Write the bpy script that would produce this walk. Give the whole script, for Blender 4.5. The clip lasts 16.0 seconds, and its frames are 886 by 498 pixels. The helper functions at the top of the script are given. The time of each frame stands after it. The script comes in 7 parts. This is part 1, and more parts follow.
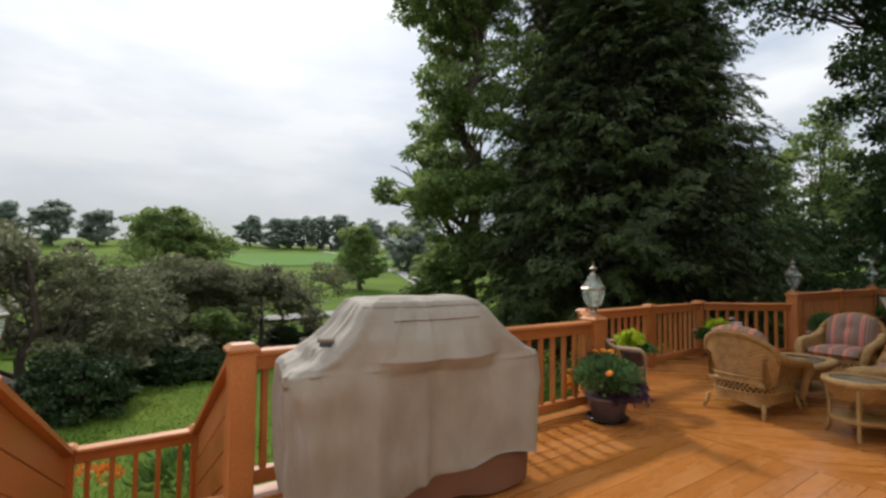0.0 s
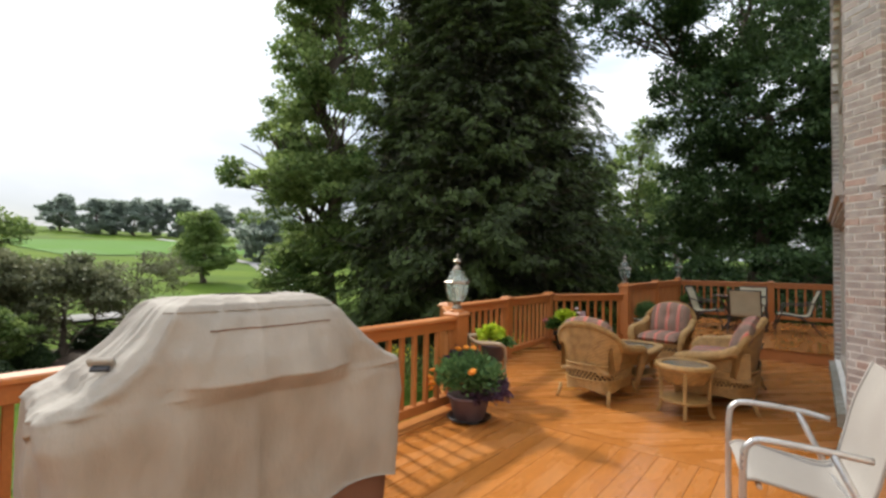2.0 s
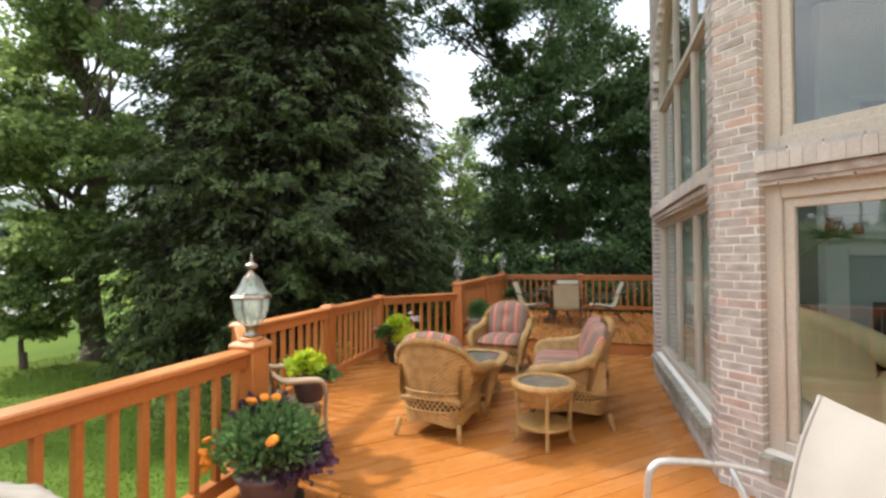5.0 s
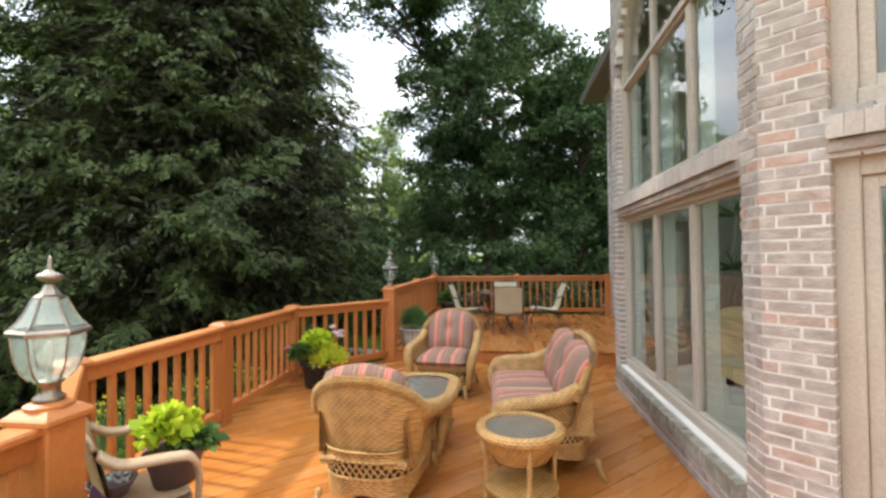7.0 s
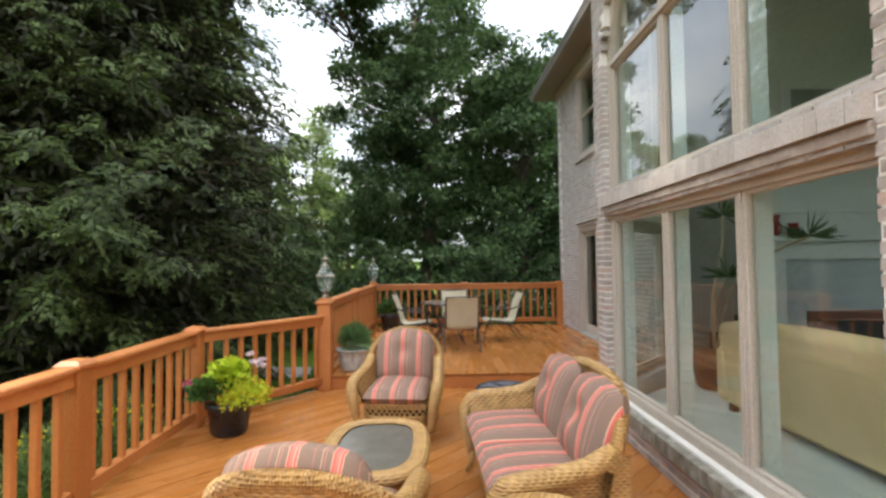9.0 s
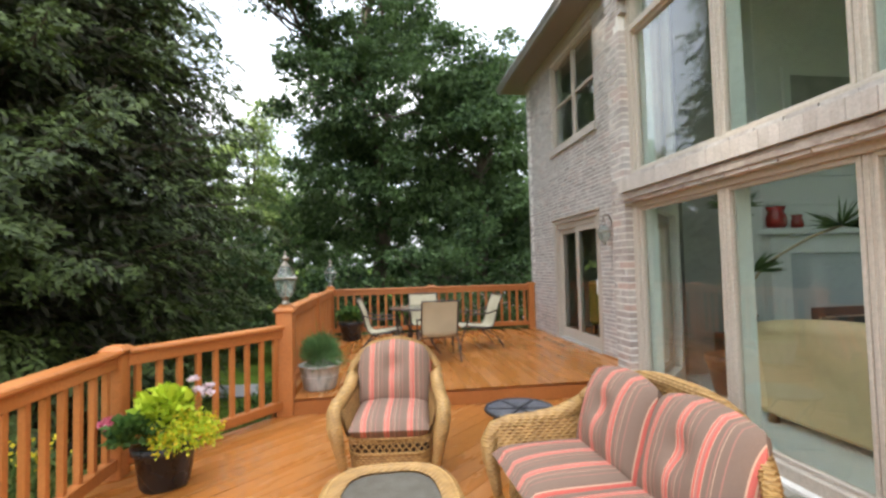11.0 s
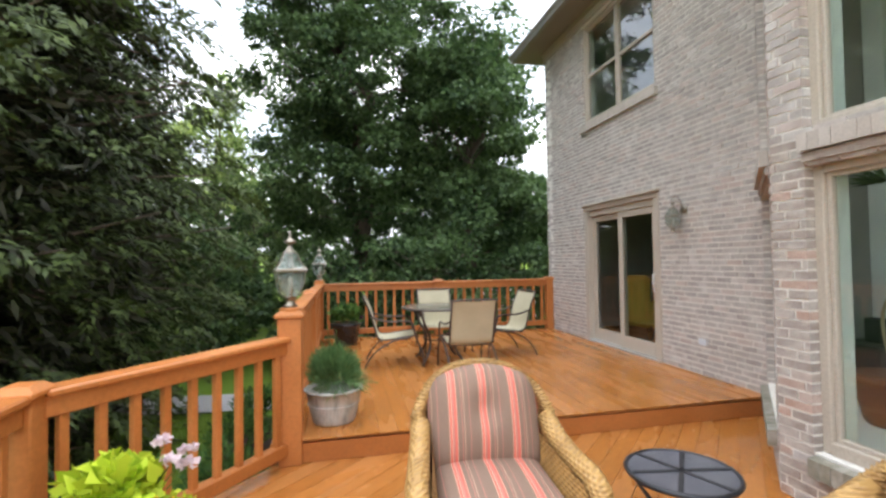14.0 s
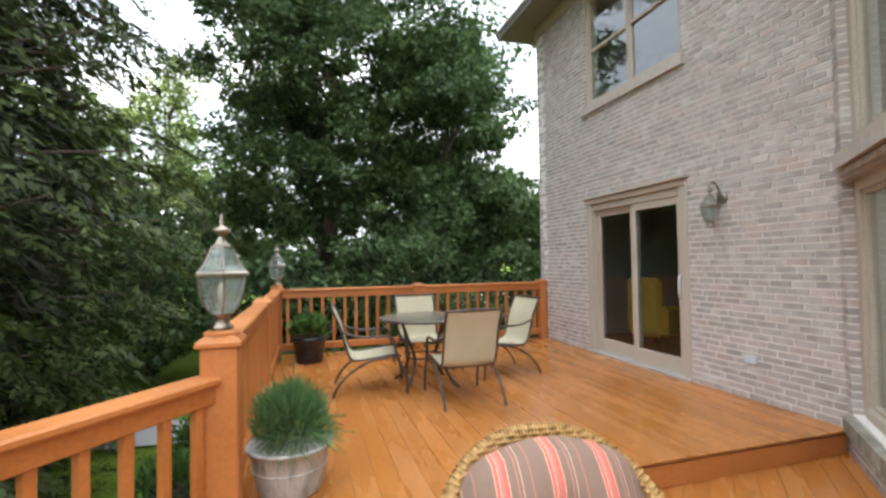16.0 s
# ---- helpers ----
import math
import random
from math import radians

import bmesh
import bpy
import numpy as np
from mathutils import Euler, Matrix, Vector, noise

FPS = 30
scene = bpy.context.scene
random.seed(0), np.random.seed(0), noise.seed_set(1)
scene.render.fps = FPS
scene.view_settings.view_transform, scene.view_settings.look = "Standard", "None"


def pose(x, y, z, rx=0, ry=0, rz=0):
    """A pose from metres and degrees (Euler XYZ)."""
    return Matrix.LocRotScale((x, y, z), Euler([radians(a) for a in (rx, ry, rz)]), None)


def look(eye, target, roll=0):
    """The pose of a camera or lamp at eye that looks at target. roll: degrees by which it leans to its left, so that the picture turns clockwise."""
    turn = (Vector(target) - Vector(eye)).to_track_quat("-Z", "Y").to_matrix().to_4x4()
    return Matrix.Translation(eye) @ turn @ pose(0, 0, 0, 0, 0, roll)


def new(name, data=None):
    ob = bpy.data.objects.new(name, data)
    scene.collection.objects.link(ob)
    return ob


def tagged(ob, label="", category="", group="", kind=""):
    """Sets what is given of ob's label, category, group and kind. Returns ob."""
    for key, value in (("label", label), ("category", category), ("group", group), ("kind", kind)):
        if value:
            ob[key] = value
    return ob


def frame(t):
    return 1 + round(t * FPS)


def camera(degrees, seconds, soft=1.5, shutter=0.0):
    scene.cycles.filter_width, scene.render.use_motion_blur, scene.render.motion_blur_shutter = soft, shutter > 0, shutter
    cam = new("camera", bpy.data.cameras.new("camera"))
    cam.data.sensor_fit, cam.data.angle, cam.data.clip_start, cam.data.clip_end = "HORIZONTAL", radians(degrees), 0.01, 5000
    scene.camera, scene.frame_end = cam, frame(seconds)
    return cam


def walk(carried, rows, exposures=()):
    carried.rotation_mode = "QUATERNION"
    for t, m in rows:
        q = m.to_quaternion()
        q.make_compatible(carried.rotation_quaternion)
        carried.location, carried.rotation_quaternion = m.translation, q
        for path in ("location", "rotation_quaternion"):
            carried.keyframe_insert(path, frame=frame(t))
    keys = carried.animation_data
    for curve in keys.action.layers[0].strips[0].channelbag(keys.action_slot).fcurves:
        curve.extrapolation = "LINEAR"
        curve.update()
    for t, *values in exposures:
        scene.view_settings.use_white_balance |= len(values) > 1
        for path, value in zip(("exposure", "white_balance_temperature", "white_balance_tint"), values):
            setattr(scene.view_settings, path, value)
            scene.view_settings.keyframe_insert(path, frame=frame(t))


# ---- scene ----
cam = camera(87.5, 16.0, soft=2.7)
PATH = [
    (0, (0.256, 0.229, 1.495), (1.381, 1.88, 1.585), 0.4),
    (0.5, (0.326, 0.283, 1.478), (1.562, 1.854, 1.567), -0.0),
    (1, (0.408, 0.363, 1.483), (1.763, 1.832, 1.554), 0.2),
    (1.5, (0.506, 0.468, 1.492), (1.965, 1.835, 1.556), 0.6),
    (2, (0.615, 0.588, 1.503), (2.173, 1.841, 1.563), 0.8),
    (2.5, (0.759, 0.721, 1.52), (2.407, 1.853, 1.572), 0.9),
    (3, (0.929, 0.834, 1.521), (2.652, 1.849, 1.57), 0.6),
    (3.5, (1.112, 0.943, 1.529), (2.9, 1.839, 1.576), 0.1),
    (4, (1.321, 1.041, 1.551), (3.158, 1.83, 1.59), -0.1),
    (4.2, (1.415, 1.079, 1.557), (3.269, 1.829, 1.599), -0.3),
    (6.3, (2.475, 1.601, 1.565), (4.444, 1.953, 1.6), -0.0),
    (6.5, (2.594, 1.639, 1.566), (4.567, 1.961, 1.602), -0.3),
    (7, (2.878, 1.708, 1.576), (4.86, 1.974, 1.617), -0.6),
    (7.5, (3.145, 1.802, 1.574), (5.134, 2.0, 1.628), -0.8),
    (8, (3.43, 1.872, 1.571), (5.425, 2.006, 1.627), -1.0),
    (8.5, (3.695, 1.955, 1.577), (5.693, 2.016, 1.631), -0.8),
    (9, (3.953, 2.063, 1.582), (5.952, 2.034, 1.646), -0.7),
    (9.5, (4.178, 2.154, 1.577), (6.173, 2.049, 1.654), -1.3),
    (9.7, (4.265, 2.193, 1.577), (6.259, 2.058, 1.653), -1.5),
    (11.8, (5.145, 2.672, 1.47), (7.121, 2.369, 1.551), -1.0),
    (12, (5.24, 2.718, 1.469), (7.215, 2.414, 1.543), -0.9),
    (12.5, (5.463, 2.862, 1.486), (7.436, 2.543, 1.542), -1.0),
    (13, (5.708, 2.976, 1.498), (7.677, 2.627, 1.541), -1.1),
    (13.5, (5.996, 3.051, 1.491), (7.958, 2.667, 1.539), -0.9),
    (14, (6.259, 3.11, 1.496), (8.213, 2.685, 1.547), -0.9),
    (14.5, (6.546, 3.139, 1.513), (8.488, 2.666, 1.558), -0.8),
    (15, (6.829, 3.127, 1.508), (8.764, 2.622, 1.553), -0.9),
    (15.5, (7.134, 3.108, 1.495), (9.062, 2.578, 1.541), -1.0),
    (16, (7.399, 3.089, 1.48), (9.317, 2.523, 1.538), -1.0),
]
EXPOSURES = [(0, 0.40), (1.5, 0.78), (3.5, 1.27), (6.5, 1.74), (9, 1.85), (12.5, 2.17), (16, 2.13)]
walk(cam, [(t, look(eye, target, roll)) for t, eye, target, roll in PATH], EXPOSURES)

# ---------------- world, sun ----------------
SUN_BEARING, SUN_HEIGHT = 79.5, 40.0
world = bpy.data.worlds.new("sky")
scene.world = world
world.use_nodes = True
wn, wl = world.node_tree.nodes, world.node_tree.links
wn.clear()
w_out, w_bg, w_sky = wn.new("ShaderNodeOutputWorld"), wn.new("ShaderNodeBackground"), wn.new("ShaderNodeTexSky")
w_sky.sky_type, w_sky.sun_disc = "NISHITA", False
w_sky.sun_elevation, w_sky.sun_rotation = radians(SUN_HEIGHT), radians(90 - SUN_BEARING)
w_sky.air_density, w_sky.dust_density = 1.0, 1.6
w_co, w_map, w_no, w_rmp, w_mix = (wn.new(k) for k in ("ShaderNodeTexCoord", "ShaderNodeMapping", "ShaderNodeTexNoise", "ShaderNodeValToRGB", "ShaderNodeMix"))
w_map.inputs["Scale"].default_value = (1.3, 1.3, 4.2)
w_no.inputs["Scale"].default_value, w_no.inputs["Detail"].default_value, w_no.inputs["Roughness"].default_value = 1.7, 6.0, 0.52
w_rmp.color_ramp.elements[0].position, w_rmp.color_ramp.elements[0].color = 0.34, (0.70, 0.70, 0.70, 1)
w_rmp.color_ramp.elements[1].position, w_rmp.color_ramp.elements[1].color = 0.62, (1, 1, 1, 1)
w_mix.data_type = "RGBA"
w_cl, w_ten = wn.new("ShaderNodeValToRGB"), wn.new("ShaderNodeVectorMath")
w_cl.color_ramp.elements[0].position, w_cl.color_ramp.elements[0].color = 0.40, (0.60, 0.66, 0.74, 1)
w_cl.color_ramp.elements[1].position, w_cl.color_ramp.elements[1].color = 0.60, (0.88, 0.90, 0.93, 1)
w_ten.operation, w_ten.inputs[1].default_value = "MULTIPLY", (10, 10, 10)
wl.new(w_no.outputs["Fac"], w_cl.inputs["Fac"])
wl.new(w_cl.outputs["Color"], w_ten.inputs[0])
wl.new(w_ten.outputs[0], w_mix.inputs["B"])
wl.new(w_co.outputs["Generated"], w_map.inputs["Vector"])
wl.new(w_map.outputs["Vector"], w_no.inputs["Vector"])
wl.new(w_no.outputs["Fac"], w_rmp.inputs["Fac"])
wl.new(w_rmp.outputs["Color"], w_mix.inputs["Factor"])
wl.new(w_sky.outputs["Color"], w_mix.inputs["A"])
# an overcast sky is brighter overhead than at the horizon
w_sep, w_up, w_mul = wn.new("ShaderNodeSeparateXYZ"), wn.new("ShaderNodeMapRange"), wn.new("ShaderNodeVectorMath")
w_up.inputs["From Min"].default_value, w_up.inputs["From Max"].default_value = 0.0, 0.85
w_up.inputs["To Min"].default_value, w_up.inputs["To Max"].default_value = 0.50, 1.40
w_mul.operation = "MULTIPLY"
wl.new(w_co.outputs["Generated"], w_sep.inputs[0])
wl.new(w_sep.outputs["Z"], w_up.inputs["Value"])
wl.new(w_mix.outputs["Result"], w_mul.inputs[0])
wl.new(w_up.outputs["Result"], w_mul.inputs[1])
wl.new(w_mul.outputs[0], w_bg.inputs["Color"])
wl.new(w_bg.outputs["Background"], w_out.inputs["Surface"])
w_bg.inputs["Strength"].default_value = 0.1
sun = new("sun", bpy.data.lights.new("sun", "SUN"))
sun.data.energy, sun.data.angle, sun.data.color = 2.1, radians(2.0), (1.0, 0.93, 0.82)
ca, sa, ce, se = math.cos(radians(SUN_BEARING)), math.sin(radians(SUN_BEARING)), math.cos(radians(SUN_HEIGHT)), math.sin(radians(SUN_HEIGHT))
sun.matrix_world = look((40 * ca * ce, 40 * sa * ce, 40 * se), (0, 0, 0))


# ---------------- materials ----------------
def material(name, colours, rough=0.6, metal=0.0, scale=(4, 4, 4), coords="Object", fine=60.0, bump=0.15, island=0.0, random_ob=0.0, accent=None, rough_var=0.12, spec=0.5, dirt=0.0, depth=0.01):
    """A surface of two or three colours mixed by coarse noise, with fine grain in colour and relief, and a shift from piece to piece."""
    m = bpy.data.materials.new(name)
    m.use_nodes = True
    n, l = m.node_tree.nodes, m.node_tree.links
    b = n["Principled BSDF"]
    co, mp = n.new("ShaderNodeTexCoord"), n.new("ShaderNodeMapping")
    mp.inputs["Scale"].default_value = scale
    l.new(co.outputs[coords], mp.inputs["Vector"])
    a, f = n.new("ShaderNodeTexNoise"), n.new("ShaderNodeTexNoise")
    a.inputs["Scale"].default_value, a.inputs["Detail"].default_value = 1.0, 5.0
    f.inputs["Scale"].default_value, f.inputs["Detail"].default_value = fine / max(scale), 4.0
    source = mp.outputs["Vector"]
    if random_ob or island:
        shift = n.new("ShaderNodeVectorMath")
        shift.operation = "ADD"
        info = n.new("ShaderNodeObjectInfo") if random_ob else n.new("ShaderNodeNewGeometry")
        rnd = info.outputs["Random" if random_ob else "Random Per Island"]
        wide = n.new("ShaderNodeMath")
        wide.operation = "MULTIPLY"
        wide.inputs[1].default_value = 37.0
        l.new(rnd, wide.inputs[0])
        l.new(source, shift.inputs[0])
        l.new(wide.outputs[0], shift.inputs[1])
        source = shift.outputs[0]
    l.new(source, a.inputs["Vector"])
    l.new(source, f.inputs["Vector"])
    ramp = n.new("ShaderNodeValToRGB")
    e = ramp.color_ramp.elements
    e[0].position, e[1].position = 0.32, 0.68
    e[0].color, e[1].color = (*colours[0], 1), (*colours[-1], 1)
    if len(colours) > 2:
        mid = e.new(0.5)
        mid.color = (*colours[1], 1)
    l.new(a.outputs["Fac"], ramp.inputs["Fac"])
    hsv = n.new("ShaderNodeHueSaturation")
    tone = ramp.outputs["Color"]
    if accent:
        # a few pieces lean to the accent colour
        pick, blend = n.new("ShaderNodeMapRange"), n.new("ShaderNodeMix")
        blend.data_type = "RGBA"
        pick.inputs["From Min"].default_value, pick.inputs["From Max"].default_value = 0.72, 1.0
        pick.inputs["To Max"].default_value = 0.5
        l.new(rnd, pick.inputs["Value"])
        l.new(pick.outputs["Result"], blend.inputs["Factor"])
        l.new(tone, blend.inputs["A"])
        blend.inputs["B"].default_value = (*accent, 1)
        tone = blend.outputs["Result"]
    l.new(tone, hsv.inputs["Color"])
    val = n.new("ShaderNodeMath")
    val.operation = "MULTIPLY_ADD"
    l.new(f.outputs["Fac"], val.inputs[0])
    val.inputs[1].default_value, val.inputs[2].default_value = 0.5, 0.75
    value = val.outputs[0]
    if random_ob or island:
        add = n.new("ShaderNodeMath")
        add.operation = "MULTIPLY_ADD"
        l.new(rnd, add.inputs[0])
        add.inputs[1].default_value = 2 * (random_ob or island)
        l.new(value, add.inputs[2])
        sub = n.new("ShaderNodeMath")
        sub.operation = "SUBTRACT"
        l.new(add.outputs[0], sub.inputs[0])
        sub.inputs[1].default_value = random_ob or island
        value = sub.outputs[0]
    l.new(value, hsv.inputs["Value"])
    l.new(hsv.outputs["Color"], b.inputs["Base Color"])
    b.inputs["Metallic"].default_value = metal
    b.inputs["Specular IOR Level"].default_value = spec
    r = n.new("ShaderNodeMapRange")
    l.new(a.outputs["Fac"], r.inputs["Value"])
    r.inputs["From Min"].default_value, r.inputs["From Max"].default_value = 0.3, 0.7
    r.inputs["To Min"].default_value, r.inputs["To Max"].default_value = max(0.02, rough - rough_var), min(1, rough + rough_var)
    l.new(r.outputs["Result"], b.inputs["Roughness"])
    if bump:
        bp = n.new("ShaderNodeBump")
        bp.inputs["Strength"].default_value, bp.inputs["Distance"].default_value = bump, depth
        l.new(f.outputs["Fac"], bp.inputs["Height"])
        l.new(bp.outputs["Normal"], b.inputs["Normal"])
    return m


def leaf_material(name, dark, light, through_leaf=0.35, rough=0.55):
    m = bpy.data.materials.new(name)
    m.use_nodes = True
    n, l = m.node_tree.nodes, m.node_tree.links
    b, out = n["Principled BSDF"], n["Material Output"]
    g, ramp, tr, mx, no, co, ad = (n.new(k) for k in ("ShaderNodeNewGeometry", "ShaderNodeValToRGB", "ShaderNodeBsdfTranslucent", "ShaderNodeMixShader", "ShaderNodeTexNoise", "ShaderNodeTexCoord", "ShaderNodeMath"))
    no.inputs["Scale"].default_value = 0.6
    l.new(co.outputs["Object"], no.inputs["Vector"])
    ad.operation = "MULTIPLY_ADD"
    ad.inputs[1].default_value = 0.55
    l.new(g.outputs["Random Per Island"], ad.inputs[0])
    l.new(no.outputs["Fac"], ad.inputs[2])
    e = ramp.color_ramp.elements
    e[0].position, e[1].position, e[0].color, e[1].color = 0.45, 1.05, (*dark, 1), (*light, 1)
    l.new(ad.outputs[0], ramp.inputs["Fac"])
    l.new(ramp.outputs["Color"], b.inputs["Base Color"])
    l.new(ramp.outputs["Color"], tr.inputs["Color"])
    b.inputs["Roughness"].default_value, b.inputs["Specular IOR Level"].default_value = rough, 0.3
    mx.inputs["Fac"].default_value = through_leaf
    l.new(b.outputs[0], mx.inputs[1])
    l.new(tr.outputs[0], mx.inputs[2])
    l.new(mx.outputs[0], out.inputs["Surface"])
    return m


def glass_material(name, tint, gloss=0.02, ior=1.5):
    m = bpy.data.materials.new(name)
    m.use_nodes = True
    n, l = m.node_tree.nodes, m.node_tree.links
    n.remove(n["Principled BSDF"])
    tr, gl, mx, lw, pw, fr = (n.new(k) for k in ("ShaderNodeBsdfTransparent", "ShaderNodeBsdfGlossy", "ShaderNodeMixShader", "ShaderNodeLayerWeight", "ShaderNodeMath", "ShaderNodeMath"))
    tr.inputs["Color"].default_value = (*tint, 1)
    gl.inputs["Roughness"].default_value = gloss
    lw.inputs["Blend"].default_value = 0.5
    pw.operation, pw.inputs[1].default_value = "POWER", 4.0
    fr.operation, fr.inputs[1].default_value = "MULTIPLY_ADD", 0.9
    fr.inputs[2].default_value = 2 * ((ior - 1) / (ior + 1)) ** 2
    l.new(lw.outputs["Facing"], pw.inputs[0])
    l.new(pw.outputs[0], fr.inputs[0])
    l.new(fr.outputs[0], mx.inputs["Fac"])
    l.new(tr.outputs[0], mx.inputs[1])
    l.new(gl.outputs[0], mx.inputs[2])
    l.new(mx.outputs[0], n["Material Output"].inputs["Surface"])
    return m


DECK = material("stained_deck", [(0.370, 0.132, 0.027), (0.400, 0.149, 0.033), (0.440, 0.178, 0.048)], 0.26, scale=(0.9, 3.2, 3.2), coords="Object", fine=40, bump=0.05, random_ob=0.06, rough_var=0.16)
RAILING = material("stained_rail", [(0.365, 0.122, 0.028), (0.425, 0.147, 0.035), (0.48, 0.178, 0.047)], 0.48, scale=(1.5, 1.5, 1.5), fine=45, bump=0.12, random_ob=0.05)
# dark wood of feet and legs, also the sheet painted as shade in wicker seats
UNDER = material("dark_wood_and_shade", [(0.05, 0.025, 0.012), (0.09, 0.05, 0.02)], 0.9)
BRICK = material("painted_brick", [(0.325, 0.285, 0.258), (0.425, 0.385, 0.355), (0.57, 0.54, 0.505)], 0.88, scale=(6, 6, 6), fine=70, bump=0.5, island=0.12, accent=(0.42, 0.31, 0.26))
BRICK_ONE = material("painted_brick_single", [(0.30, 0.245, 0.21), (0.39, 0.335, 0.295), (0.52, 0.47, 0.42)], 0.88, scale=(9, 9, 14), fine=90, bump=0.7, random_ob=0.09, accent=(0.46, 0.25, 0.17))
BRICK_GREY_ONE = material("painted_brick_grey", [(0.325, 0.285, 0.258), (0.425, 0.385, 0.355), (0.57, 0.54, 0.505)], 0.88, scale=(6, 6, 6), fine=70, bump=0.5, random_ob=0.12, accent=(0.42, 0.31, 0.26))
MORTAR = material("mortar", [(0.70, 0.665, 0.61), (0.80, 0.77, 0.71)], 0.95, fine=120, bump=0.4)
TRIM = material("taupe_trim", [(0.43, 0.37, 0.30), (0.47, 0.41, 0.335)], 0.5, scale=(2, 2, 2), fine=60, bump=0.05)
PLASTER = material("room_wall", [(0.50, 0.50, 0.465), (0.55, 0.55, 0.51)], 0.9, bump=0.03)
ROOF = material("roof_shingle", [(0.10, 0.09, 0.08), (0.17, 0.15, 0.13)], 0.9, scale=(3, 3, 3), bump=0.5)
LAWN = material("lawn", [(0.062, 0.108, 0.014), (0.090, 0.145, 0.020), (0.130, 0.180, 0.030)], 0.9, scale=(0.16, 0.16, 0.16), fine=14, bump=0.6, spec=0.05, depth=0.05)
MULCH = material("mulch", [(0.035, 0.022, 0.014), (0.08, 0.05, 0.03)], 0.95, scale=(3, 3, 3), fine=30, bump=0.8, depth=0.04)
PAVING = material("concrete_path", [(0.24, 0.235, 0.225), (0.31, 0.30, 0.29)], 0.9, scale=(1, 1, 1), fine=30, bump=0.2)
BARK = material("bark", [(0.06, 0.045, 0.032), (0.13, 0.10, 0.075)], 0.95, scale=(6, 6, 1.5), fine=40, bump=0.8, depth=0.03)
GLASS = glass_material("window_glass", (0.88, 0.95, 0.92), 0.0, 1.75)
LEAF_CEDAR = leaf_material("cedar_leaf", (0.024, 0.036, 0.013), (0.092, 0.128, 0.034), 0.25)
LEAF_CORE_SHADE = leaf_material("shade_dark_cedar_leaf", (0.022, 0.022, 0.012), (0.042, 0.044, 0.022), 0.1)
LEAF_GREEN = leaf_material("green_leaf", (0.09, 0.155, 0.045), (0.27, 0.35, 0.115), 0.62)
LEAF_DEEP = leaf_material("deep_green_leaf", (0.030, 0.062, 0.024), (0.115, 0.185, 0.062), 0.38)
LEAF_BRONZE = leaf_material("bronze_leaf", (0.10, 0.112, 0.055), (0.25, 0.26, 0.15), 0.40)
# distance haze is put into this pale greyish leaf colour
LEAF_HILL_HAZE = leaf_material("hazy_far_leaf", (0.26, 0.31, 0.27), (0.35, 0.40, 0.34), 0.7)
LEAF_BOX = leaf_material("boxwood_leaf", (0.016, 0.034, 0.012), (0.05, 0.085, 0.026), 0.15)
LEAF_LIME = leaf_material("lime_leaf", (0.30, 0.45, 0.02), (0.62, 0.72, 0.06), 0.35)


